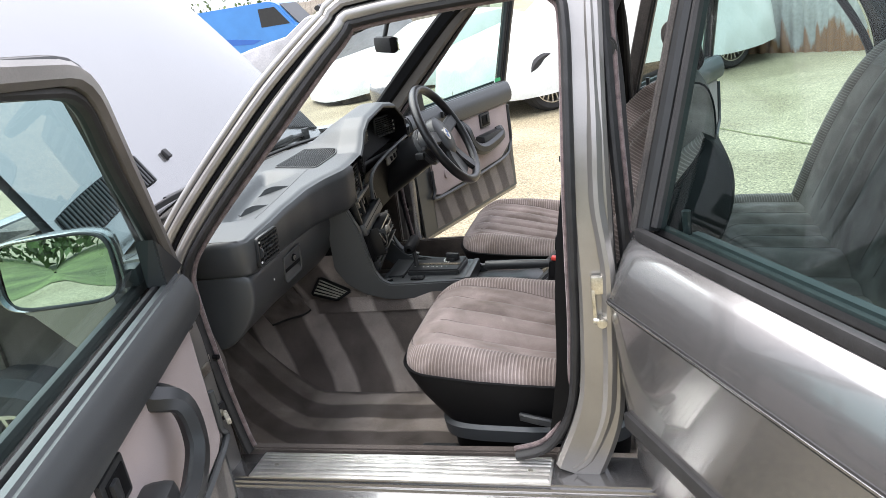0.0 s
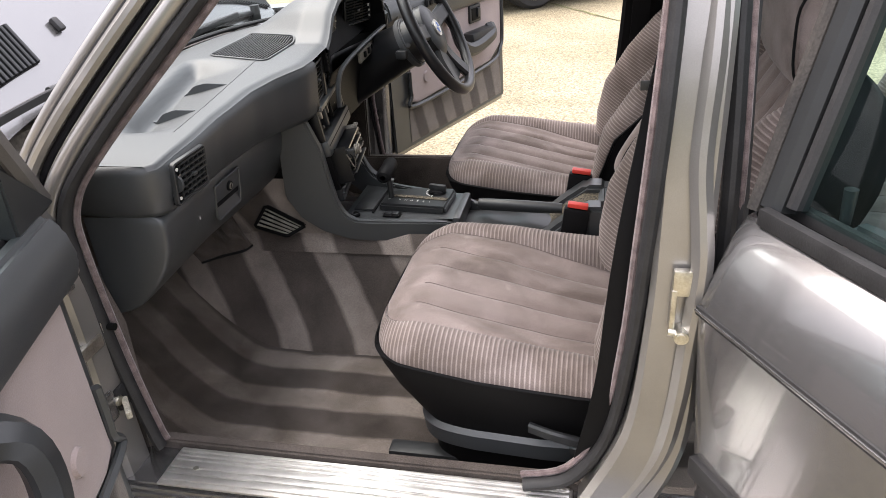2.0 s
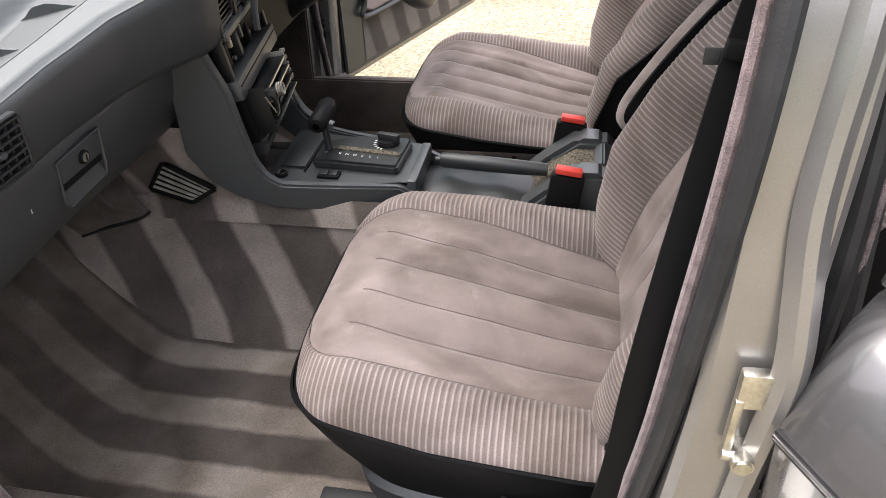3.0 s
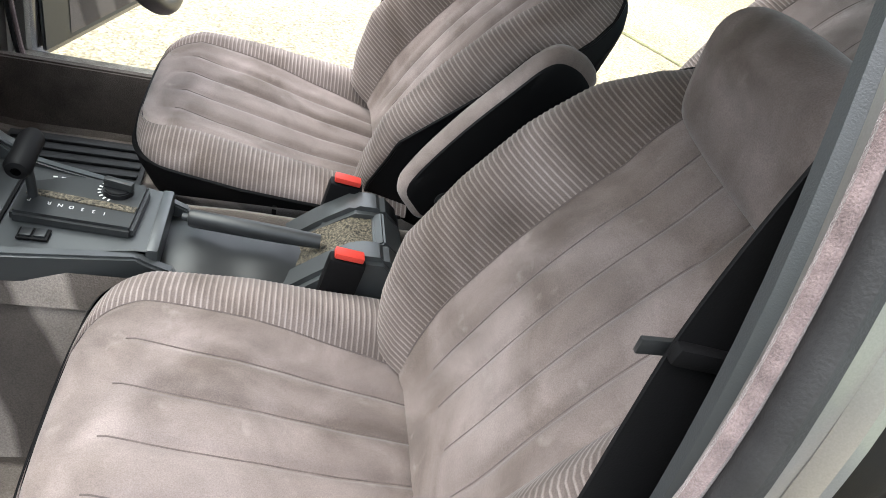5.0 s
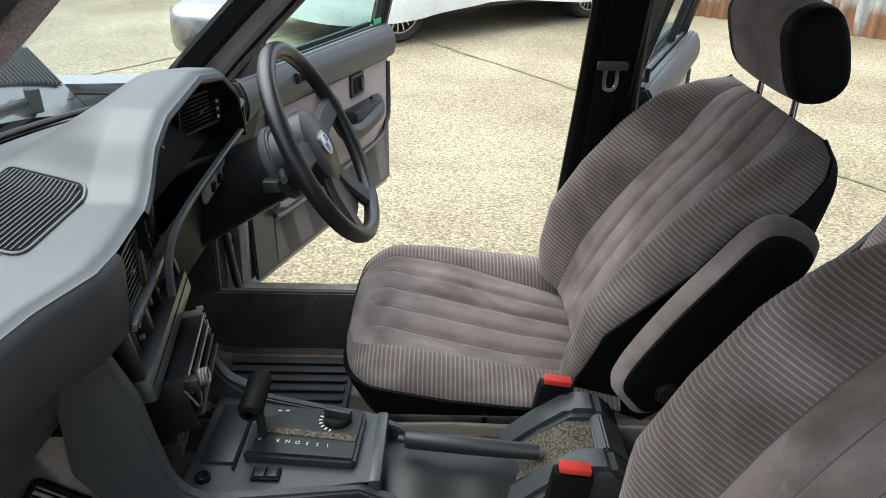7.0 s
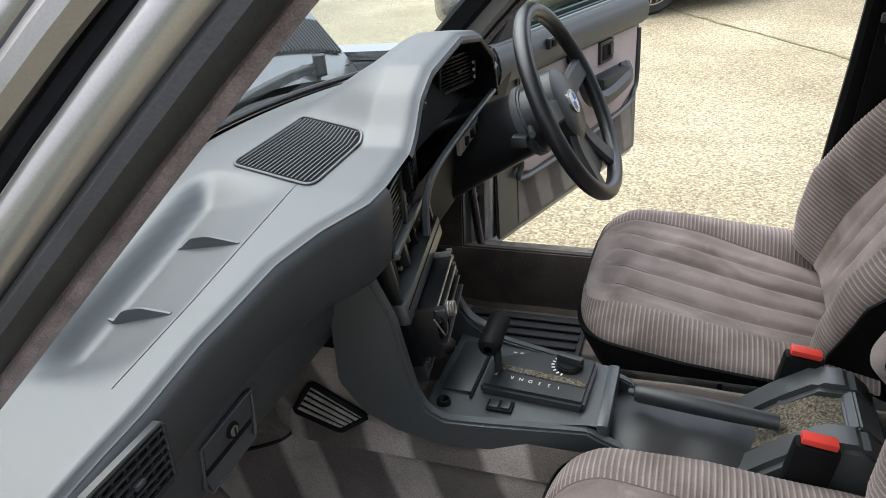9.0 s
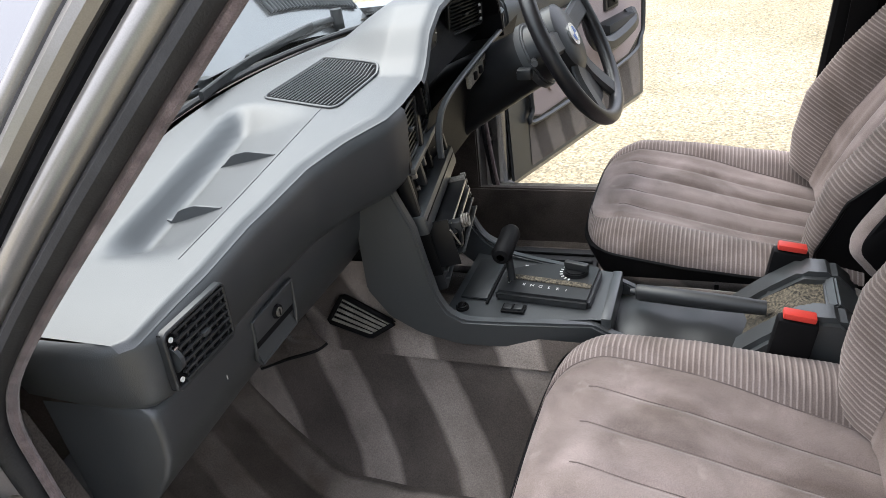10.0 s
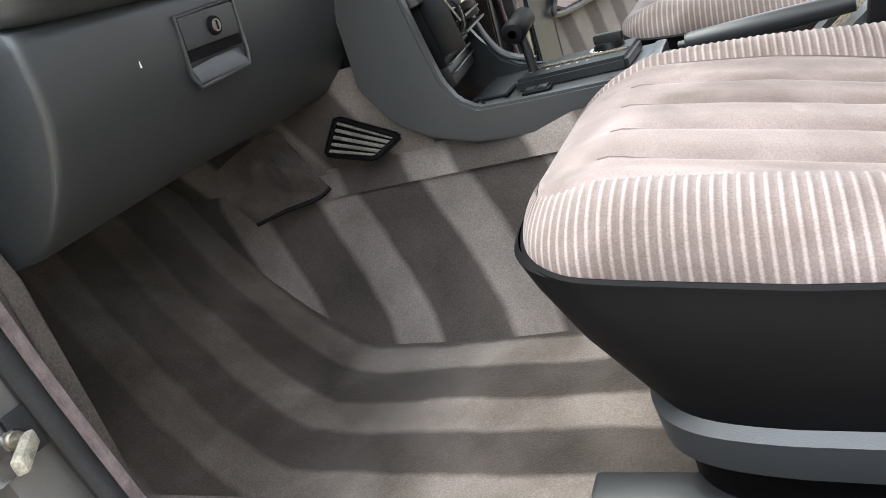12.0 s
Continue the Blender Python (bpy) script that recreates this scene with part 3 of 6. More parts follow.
def side_frame(s):
    """Pillars, sill, seals and roof rail of one side."""
    f = lambda pts: [Vector((x, y * s, z)) for x, y, z in pts]
    up = (0, s, 0)
    rail = smooth_path(f([(0.30, 0.605, 1.360), (0.5, 0.603, 1.362), (0.9, 0.595, 1.355), (1.2, 0.60, 1.30)]), 6)
    part("roof_rail", sweep(rail, ring(0.030, 14, 0.9, 1.1), up), PAINT, car)
    part("gutter_rubber", sweep([p + Vector((0, s * 0.026, -0.020)) for p in rail], rect(0.014, 0.010), up), RUBBER, car, "black rubber strip")
    near_side = s < 0
    if near_side:
        pil = smooth_path(f([(0.318, 0.712, 0.36), (0.376, 0.722, 0.52), (0.388, 0.726, 0.72), (0.391, 0.718, 0.90), (0.394, 0.695, 1.08), (0.398, 0.636, 1.25), (0.400, 0.595, 1.345)]), 6)
        upright = [(0.314, 0.710, 0.50), (0.338, 0.721, 0.66), (0.349, 0.729, 0.82), (0.358, 0.731, 0.98), (0.365, 0.704, 1.12), (0.368, 0.660, 1.245), (0.356, 0.634, 1.292)]
    else:
        pil = smooth_path(f([(0.32, 0.735, 0.36), (0.385, 0.745, 0.52), (0.406, 0.745, 0.72), (0.412, 0.725, 0.90), (0.410, 0.655, 1.15), (0.407, 0.605, 1.34)]), 6)
        upright = [(0.308, 0.722, 0.50), (0.340, 0.724, 0.64), (0.356, 0.717, 0.82), (0.362, 0.680, 1.03), (0.362, 0.632, 1.25), (0.348, 0.628, 1.292)]
    part("centre_pillar", sweep(pil, rect(0.072 if near_side else 0.085, 0.036 if near_side else 0.07, 0.2), up, scale=lambda t: 1.35 - 0.4 * ease(t, 0.05, 0.4)), LIT_PAINT if near_side else PAINT, car)
    if near_side:
        ridge = smooth_path(f([(0.412, 0.606, 1.335), (0.410, 0.648, 1.25), (0.407, 0.710, 1.08), (0.402, 0.729, 0.975), (0.402, 0.737, 0.925), (0.408, 0.746, 0.865), (0.412, 0.754, 0.805), (0.406, 0.752, 0.70), (0.400, 0.748, 0.60), (0.386, 0.742, 0.50), (0.346, 0.734, 0.405), (0.312, 0.730, 0.372)]), 5)
        part("pillar_ridge", sweep(ridge, rect(0.026, 0.020, 0.45), up), LIT_PAINT, car, "bright raised pillar flange")
        line = smooth_path(f([(0.434, 0.590, 1.335), (0.434, 0.620, 1.25), (0.436, 0.672, 1.08), (0.440, 0.696, 0.95), (0.443, 0.702, 0.82), (0.440, 0.700, 0.62)]), 5)
        part("rear_opening_rubber", sweep(line, rect(0.020, 0.026, 0.35), up), RUBBER, car, "black rubber of the rear opening")
        part("rear_edge_trim", sweep([p + Vector((0.013, 0.004, 0)) for p in line], ring(0.0055, 8), up), FUZZ, car, "fuzzy mauve edge trim")
    else:
        part("pillar_rib", sweep([p + Vector((0.012, 0.036, 0)) for p in pil[8:]], rect(0.022, 0.02, 0.4), up), PAINT, car)
    seal = f([(0.19, 0.714, 0.386), (0.262, 0.717, 0.415)] + upright + [(0.29, 0.632, 1.308), (0.0, 0.630, 1.302), (-0.055, 0.648, 1.272), (-0.235, 0.700, 1.10), (-0.40, 0.722, 0.94),
              (-0.472, 0.725, 0.85), (-0.482, 0.725, 0.76), (-0.470, 0.72, 0.56), (-0.455, 0.715, 0.42), (-0.448, 0.714, 0.386)])
    loop = smooth_path(seal, 5)
    part("door_seal", sweep(loop, ring(0.0095, 10, 1.0, 1.3), up), RUBBER, car)
    c = Vector((-0.05, s * 0.68, 0.85))
    # metal and rubber strips of the pillar and roof edge, outwards from the seal
    base = smooth_path(f([(0.352, 0.640, 1.305), (0.29, 0.632, 1.308), (0.0, 0.630, 1.302), (-0.055, 0.648, 1.272), (-0.235, 0.700, 1.10), (-0.40, 0.722, 0.94), (-0.472, 0.727, 0.85), (-0.490, 0.727, 0.78)]), 6)

    def strip(out, lift):
        line = []
        for i, p in enumerate(base):
            t = (base[min(i + 1, len(base) - 1)] - base[max(i - 1, 0)]).normalized()
            n = Vector((t.z, 0, -t.x)).normalized()
            n = n if n.dot(p - c) > 0 else -n
            line.append(p + n * out * (1 - 0.28 * ease(p.x, -0.20, 0.0)) + Vector((0, s * lift, 0)))
        return line
    part("pillar_metal", sweep(strip(0.021, 0.004), ring(0.0125, 12, 1.0, 0.9), up), LIT_PAINT, car, "rounded pillar edge in lightened car paint")
    part("pillar_bead", sweep(strip(0.0335, 0.000), rect(0.002, 0.010, 0.3), up), ROPE, car, "thin pale bead")
    part("pillar_rubber", sweep(strip(0.0405, -0.003), rect(0.014, 0.014, 0.3), up), MATT, car, "black rubber channel")
    part("pillar_skin", sweep(strip(0.0555, 0.007), rect(0.018, 0.016, 0.35), up), LIT_PAINT, car)
    part("drip_groove", sweep(strip(0.0655, 0.002), rect(0.004, 0.014, 0.2), up), RUBBER, car, "dark gutter groove")
    part("gutter_lip", sweep(strip(0.073, 0.002), ring(0.0078, 10, 1.1, 1.0), up), LIT_PAINT, car, "bright gutter strip")
    part("pillar_core", sweep(strip(0.036, -0.022), rect(0.070, 0.030, 0.3), up), SHADED_PAINT, car)
    part("edge_trim", sweep([p + (c - p).normalized() * 0.012 - Vector((0, s * 0.010, 0)) for p in loop], ring(0.0056, 8), up), FUZZ, car, "fuzzy mauve edge trim")
    rear = f([(0.50, 0.70, 0.42), (0.475, 0.70, 0.60), (0.456, 0.690, 0.85), (0.450, 0.630, 1.12), (0.455, 0.59, 1.27), (0.60, 0.60, 1.30), (0.95, 0.60, 1.28), (1.08, 0.63, 1.16), (1.22, 0.70, 0.90), (1.15, 0.73, 0.66), (0.98, 0.73, 0.45), (0.75, 0.72, 0.39)])
    part("door_seal", sweep(smooth_path(rear, 5, True), rect(0.022, 0.030, 0.35), up, True), RUBBER, car)
    # rear quarter: a solid frame behind the rear door
    part("rear_quarter", sweep(smooth_path(f([(1.28, 0.74, 0.30), (1.33, 0.76, 0.60), (1.36, 0.76, 0.88), (1.30, 0.68, 1.10), (1.18, 0.62, 1.30)]), 5), rect(0.24, 0.07, 0.3), up), PAINT, car)
    # sill and hinge post
    part("sill", prism([(s * 0.66, 0.20), (s * 0.66, 0.350), (s * 0.69, 0.362), (s * 0.780, 0.361), (s * 0.784, 0.344), (s * 0.84, 0.335), (s * 0.855, 0.28), (s * 0.80, 0.18)], "x", -0.62, 1.25, 0.006), PAINT, car)
    post = f([(-0.545, 0.735, 0.30), (-0.54, 0.745, 0.50), (-0.54, 0.745, 0.70), (-0.56, 0.735, 0.90)])
    part("hinge_post", sweep(smooth_path(post, 4), rect(0.13, 0.07, 0.15), up), LIT_PAINT, car)
    for z in (0.515, 0.76):
        h = part("door_hinge", rbox((-0.487, s * 0.775, z), (0.035, 0.04, 0.055), 0.006), PAINT, car)
        part("hinge_bolt", drum((-0.475, s * 0.75, z), (-0.466, s * 0.75, z), 0.009, bevel=0.002), STEEL, h)
    ck = part("check_strap", rbox((-0.474, s * 0.79, 0.63), (0.012, 0.10, 0.022), 0.004), STEEL, car)
    part("strap_roller", drum((-0.474, s * 0.815, 0.61), (-0.474, s * 0.815, 0.65), 0.010), STEEL, ck)
    # front wing
    wing = [(-0.565, 0.50), (-0.565, 0.90), (-1.2, 0.88), (-1.72, 0.80), (-1.80, 0.62), (-1.36, 0.60), (-1.32, 0.72), (-1.20, 0.82), (-1.02, 0.86), (-0.84, 0.81), (-0.72, 0.70), (-0.68, 0.55), (-0.68, 0.36), (-0.57, 0.30)]
    part("front_wing", prism(wing, "y", s * 0.70, s * 0.825, 0.02), PAINT, car)
    wheel_parts(car, (-1.02, s * 0.70, 0.31), (0, s, 0), 0.31)
    wheel_parts(car, (1.62, s * 0.70, 0.31), (0, s, 0), 0.31)
    part("rear_wing", prism([(1.26, 0.30), (1.30, 0.92), (1.75, 0.93), (2.65, 0.90), (2.75, 0.60), (2.60, 0.34), (2.0, 0.34), (1.98, 0.5), (1.85, 0.66), (1.62, 0.72), (1.40, 0.64), (1.32, 0.45)], "y", s * 0.70, s * 0.835, 0.02), PAINT, car)


both(side_frame)


def tread_plate():
    tread = part("tread_plate", rbox((-0.080, -0.736, 0.3635), (0.69, 0.084, 0.005), 0.0015), TREAD, car, "ribbed aluminium tread plate")
    for y0, w in ((-0.698, 0.006), (-0.709, 0.005), (-0.719, 0.005), (-0.733, 0.012), (-0.748, 0.010), (-0.763, 0.013)):
        part("rib", rbox((-0.080, y0, 0.3675), (0.68, w, 0.005), 0.0012), TREAD, tread)
    for x in (-0.37, 0.22):
        part("screw", drum((x, -0.741, 0.366), (x, -0.741, 0.3712), 0.005), STEEL, tread)


tread_plate()


def roof():
    xs = list(np.linspace(-0.11, 1.28, 16))
    ys = list(np.linspace(-0.61, 0.61, 15))
    z = lambda x, y: 1.415 - 0.055 * (abs(y) / 0.61) ** 2.2 - 0.06 * max(0, (0.25 - x) / 0.36) ** 2 - 0.05 * max(0, (x - 0.9) / 0.38) ** 2
    part("roof", join(surf(lambda x, y: (x, y, z(x, y)), xs, ys), surf(lambda x, y: (x, y, z(x, y) - 0.02), xs, ys)), PAINT, car)
    thing("headliner", surf(lambda x, y: (x, y * 0.99, z(x, y) - 0.045), xs, ys), HEADLINER, (0.5, 0, 1.36), "pale grey headliner under the roof", "headliner", kind="structure")


roof()


def windscreen():
    """The screen, its lower edge bowed forward."""
    def at(t, v):
        y0, y1 = 0.705 * v, 0.615 * v
        a = Vector((-0.69 + 0.20 * v * v, y0, 0.925 - 0.03 * v * v))
        b = Vector((-0.14 + 0.04 * abs(v) ** 2.2, y1, 1.355 - 0.02 * v * v))
        p = a.lerp(b, t)
        return p + Vector((-0.015, 0, 0.02)) * math.sin(math.pi * t)
    vs = [i / 12 - 1 for i in range(25)]
    w = part("windscreen", surf(at, [i / 6 for i in range(7)], vs), SCREEN, car, "clear tinted windscreen")
    w.visible_shadow = False
    for t, nm in ((0.0, "lower_seal"), (1.0, "upper_seal")):
        part(nm, sweep([at(t, v) for v in vs], rect(0.012, 0.010, 0.35), (0, 0, 1)), RUBBER, w)
    part("scuttle", surf(lambda k, v: at(0, v) + Vector((-0.16 * k - 0.01, 0.03 * v * k, -0.012 - 0.045 * math.sin(k * 2.2))), [i / 5 for i in range(6)], vs), UNDER, car, "dark air scuttle under the screen")
    for y, a in ((-0.42, 0.95), (0.10, 0.95)):
        wip = part("wiper_arm", tube(smooth_path([(-0.745, y + 0.42, 0.912), (-0.73, y + 0.25, 0.930), (-0.705, y, 0.940)], 5), 0.007), PLASTIC, car)
        part("wiper_blade", sweep(smooth_path([(-0.668, y - 0.20, 0.934), (-0.700, y, 0.936), (-0.700, y + 0.24, 0.938)], 5), rect(0.008, 0.016), (0, 0, 1)), RUBBER, wip)
        part("wiper_pivot", drum((-0.735, y + 0.42, 0.89), (-0.735, y + 0.42, 0.935), 0.014), PLASTIC, wip)


windscreen()


def bonnet():
    """The bonnet, raised at its front, with slotted air intakes along the rear edge."""
    a = radians(51)
    hinge = Vector((-0.775, 0, 0.905))
    m = Matrix.Translation(hinge) @ Matrix.Rotation(a, 4, "Y")
    L = 1.02
    bow = lambda v: 0.10 * abs(v) ** 2.5
    fn = lambda off: (lambda t, v: m @ Vector((-L * t + bow(v) * (1 - t), v * (0.70 - 0.05 * t), off + 0.03 * (1 - abs(v) ** 3) + 0.02 * math.sin(t * 3))))
    ts, vs = [i / 14 for i in range(15)], [i / 14 - 1 for i in range(29)]
    skin = join(surf(fn(0.0), ts, vs), surf(fn(-0.03), ts, vs))
    b = part("bonnet", skin, PAINT, car, "raised bonnet reflecting the white sky")
    for s in (-1, 1):
        v0, v1 = (0.47, 0.97)
        frame_ = surf(lambda t, v: fn(0.004)(t, s * v), [0.070, 0.10, 0.13, 0.158], list(np.linspace(v0, v1, 9)))
        g = part("air_intake", frame_, VINYL, b, "black slotted intake")
        for i in range(26):
            v = v0 + (v1 - v0) * (i + 0.5) / 26
            p, q = fn(0.006)(0.072, s * v), fn(0.006)(0.155, s * v)
            part("slat", sweep([p, q], rect(0.007, 0.010), (0, 0, 1)), PLASTIC, g)
        part("washer_nozzle", moved(rbox((0, 0, 0), (0.030, 0.018, 0.012), 0.004), Matrix.Translation(fn(0.008)(0.118, s * 0.31)) @ Matrix.Rotation(a, 4, "Y")), RUBBER, b)
    part("engine_bay", prism([(-1.75, 0.30), (-1.08, 0.30), (-1.08, 0.88), (-1.10, 0.90), (-1.14, 0.70), (-1.60, 0.66), (-1.75, 0.70)], "y", -0.70, 0.70, 0.01), UNDER, car, "dark engine bay")
    part("plenum", rbox((-0.91, 0, 0.855), (0.34, 1.36, 0.05), 0.01), UNDER, car)
    part("engine", rbox((-1.25, 0.0, 0.72), (0.62, 0.42, 0.24), 0.05), UNDER, car)
    part("front_panel", rbox((-1.78, 0, 0.60), (0.10, 1.45, 0.40), 0.03), PAINT, car)
    part("front_bumper", rbox((-1.88, 0, 0.46), (0.12, 1.66, 0.16), 0.04), RUBBER, car)
    part("boot", prism([(1.50, 0.30), (1.55, 0.94), (1.8, 0.96), (2.6, 0.92), (2.72, 0.60), (2.6, 0.32)], "y", -0.70, 0.70, 0.03), PAINT, car)
    part("rear_bumper", rbox((2.75, 0, 0.46), (0.12, 1.66, 0.16), 0.04), RUBBER, car)


bonnet()
part("underfloor", rbox((0.45, 0, 0.19), (2.1, 1.32, 0.06), 0.01), UNDER, car)
part("rear_window", surf(lambda t, v: (1.62 - 0.36 * t, v * (0.62 - 0.08 * t), 0.95 + 0.38 * t), [0, 0.5, 1], [-1, -0.5, 0, 0.5, 1]), GLASS, car)


# ---- doors ----
def fillet(pts, radii, n=4):
    """A polyline with its inner corners rounded."""
    out = [Vector(pts[0])]
    for a, b, c, r in zip(pts, pts[1:], pts[2:], radii):
        a, b, c = Vector(a), Vector(b), Vector(c)
        p, q = b + (a - b).normalized() * r, b + (c - b).normalized() * r
        out += [p.lerp(b, t).lerp(b.lerp(q, t), t) for t in [i / n for i in range(n + 1)]]
    out.append(Vector(pts[-1]))
    full = []
    for a, b in zip(out, out[1:]):
        k = max(1, int((b - a).length / 0.06))
        full += [a.lerp(b, i / k) for i in range(k)]
    return full + [out[-1]]


def door(hinge, angle, s, length, front):
    """A door in its own place: x runs from its hinges to its lock, y inwards, z as in the world; s = -1 near side, +1 far side."""
    y = lambda v: -v * s
    L = length
    sec = [(-0.010, 0.874), (-0.022, 0.870), (-0.040, 0.848), (-0.056, 0.812), (-0.074, 0.768), (-0.0745, 0.758), (-0.067, 0.66), (-0.056, 0.53), (-0.043, 0.42), (-0.030, 0.36), (-0.012, 0.345), (0.030, 0.350), (0.040, 0.60), (0.035, 0.866)]
    xs = [0.0, 0.012, 0.03, 0.06, 0.09, 0.12, 0.16, L * 0.3, L * 0.6, L - 0.03, L - 0.012, L]
    n = len(sec)

    def skin(x, j):
        a, z = sec[j]
        inset = 0.014 if x in (0.0, L) else 0.003 if x in (0.012, L - 0.012) else 0
        a = a + (inset if a < 0 else -inset * 0.5)
        if a > 0.02:
            a = a - (0.036 if s < 0 else 0.0) * (1 - ease(x, 0.03, 0.16))
        cut = 0.0
        if not front:
            cut = 0.30 * max(0, (0.60 - z) / 0.25) ** 1.3 * (x / L) ** 3
        return Vector((x - cut, y(a), z))
    bm = surf(skin, xs, list(range(n)), True)
    bm.verts.ensure_lookup_table()
    bm.faces.new([bm.verts[i] for i in range(n)])
    bm.faces.new([bm.verts[(len(xs) - 1) * n + i] for i in range(n)])
    name = "front_door" if front else "rear_door"
    d = part(name, bm, PAINT, car, "open " + ("front" if front else "rear") + " door, silver-bronze paint outside")
    d.matrix_basis = Matrix.Translation(hinge) @ Matrix.Rotation(radians(angle), 4, "Z")
    ORIGIN[d] = Vector()
    # outer mouldings
    part("waist_moulding", rbox((L / 2, y(-0.0725), 0.763), (L - 0.02, 0.006, 0.013), 0.002), RUBBER, d)
    part("waist_line", rbox((L / 2, y(-0.0755), 0.7635), (L - 0.02, 0.004, 0.0042), 0.0015), PAINT, d)
    part("rub_strip", rbox((L / 2, y(-0.0570), 0.515), (L - 0.03, 0.016, 0.034), 0.006), RUBBER, d)
    part("outer_handle", rbox((L - 0.13, y(-0.070), 0.79), (0.15, 0.022, 0.032), 0.008), RUBBER, d)
    # window frame, leaning inwards
    lean = lambda z: 0.010 + 0.28 * (z - 0.88)
    corners, radii = ([(0.030, 0.885), (0.47, 1.300), (L - 0.012, 1.322), (L - 0.002, 0.885)], (0.075, 0.014)) if front else \
                     ([(0.026, 0.885), (0.026, 1.340), (0.60, 1.350), (0.82, 0.885)], (0.035, 0.10))
    p = fillet([(x, y(lean(z)), z) for x, z in corners], radii)
    up = (0, s, 0)
    part("window_frame", sweep(p, rect(0.032, 0.044, 0.25), up), SHADED_PAINT if s < 0 and front else PLASTIC, d, "window frame in shade-darkened car paint" if s < 0 and front else "black window frame")
    cen = Vector((0.45, y(lean(1.05)), 1.05))
    part("glass_channel", sweep([q + (cen - q).normalized() * 0.024 for q in p], rect(0.016, 0.026, 0.3), up), RUBBER, d)
    part("outer_weatherstrip", sweep([q + (q - cen).normalized() * 0.017 + Vector((0, y(-0.016 if front else -0.006), 0)) for q in p], rect(0.016, 0.030 if front else 0.046, 0.3), up), WORN, d, "worn rubber weatherstrip")
    if front:
        part("weatherstrip_bead", sweep([q + (q - cen).normalized() * 0.017 + Vector((0, y(0.004), 0)) for q in p], ring(0.0065, 8), up), RUBBER, d, "black rubber bead")
        part("outer_bead", sweep([q + (q - cen).normalized() * 0.014 + Vector((0, y(-0.034), 0)) for q in p], ring(0.0075, 8), up), RUBBER, d, "black rubber outer bead")
        if s < 0:
            hang = smooth_path([(L - 0.10, y(0.137), 1.334), (L - 0.04, y(0.138), 1.337), (L + 0.004, y(0.136), 1.333), (L + 0.018, y(0.131), 1.312), (L + 0.020, y(0.127), 1.290), (L + 0.015, y(0.118), 1.258)], 5)
            part("torn_strip", sweep(hang, rect(0.006, 0.024, 0.3), up, scale=lambda t: 1.0 - 0.35 * ease(t, 0.55, 1.0) + 0.10 * math.sin(t * 31)), TORN, d, "frayed strip hanging loose at the frame corner")
            part("frame_hole", drum((L - 0.02, y(lean(1.302) + 0.006), 1.300), (L + 0.0085, y(lean(1.302) + 0.006), 1.300), 0.0065, n=14), VINYL, d)
    gl = bmesh.new()
    gl.faces.new([gl.verts.new(q + (cen - q).normalized() * 0.02) for q in p])
    gl = part("window_pane", gl, GLASS, d, "tinted side glass", smooth=0)
    gl.visible_shadow = False
    part("belt_strip", rbox((L / 2, y(-0.016), 0.884), (L - 0.06, 0.014, 0.022), 0.004), RUBBER, d)
    part("belt_strip", rbox((L / 2, y(0.026), 0.884), (L - 0.06, 0.010, 0.020), 0.003), RUBBER, d)
    if not front:
        part("divider_bar", sweep([Vector((0.62, y(lean(0.89)), 0.89)), Vector((0.56, y(lean(1.33)), 1.33))], rect(0.026, 0.022), up), RUBBER, d)
        part("lock_button", drum((0.085, y(0.045), 0.885), (0.085, y(0.045), 0.925), 0.006, 0.0075, 12), PLASTIC, d)
    # inner trim
    h0 = 0.0 if s < 0 else -0.075
    e = L - 0.025
    part("upper_pad", prism([(y(0.036), 0.790), (y(0.070), 0.795), (y(0.082), 0.83), (y(0.074), 0.872), (y(0.058), 0.893), (y(0.034), 0.893)], "x", 0.10 + h0, e, 0.006), DASH, d, "grey vinyl top pad")
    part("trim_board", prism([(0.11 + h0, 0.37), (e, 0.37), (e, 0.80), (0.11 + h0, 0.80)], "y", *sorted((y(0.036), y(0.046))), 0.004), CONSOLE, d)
    part("cloth_panel", prism([(0.14, 0.535), (0.18, 0.52), (e - 0.13, 0.545), (e - 0.035, 0.60), (e - 0.03, 0.793), (0.14, 0.793)], "y", *sorted((y(0.043), y(0.056))), 0.005), PANEL, d, "mauve cloth panel")
    low_line = [(0.13, 0.515), (0.17, 0.505), (e - 0.13, 0.530), (e - 0.03, 0.575)]
    strip = surf(lambda x, k: (x, y(0.0475), 0.385 + (lerp(x, low_line) - 0.385) * k), list(np.linspace(0.13, e - 0.03, 40)), [i / 6 for i in range(7)], uv=lambda x, k: (x + 0.04 * k, k * 0.15))
    part("carpet_strip", strip, DOOR_CARPET, d, "brushed dark carpet kick strip")
    lip = smooth_path([(0.135, y(0.058), 0.640), (0.137, y(0.058), 0.560), (0.165, y(0.060), 0.516), (e - 0.15, y(0.060), 0.538), (e - 0.050, y(0.060), 0.585), (e - 0.027, y(0.058), 0.640), (e - 0.027, y(0.058), 0.780)], 6)
    part("moulded_lip", sweep(lip, rect(0.014, 0.016, 0.4), up), CONSOLE, d, "dark grey moulded lip")
    if front:
        arm = smooth_path([(0.40, y(0.05), 0.785), (0.385, y(0.095), 0.755), (0.40, y(0.108), 0.69), (0.45, y(0.11), 0.655), (0.52, y(0.11), 0.645), (0.66, y(0.10), 0.665), (0.685, y(0.075), 0.70)], 5)
        part("armrest", sweep(arm, rect(0.050, 0.034, 0.4), up), PLASTIC, d, "black moulded armrest and pull")
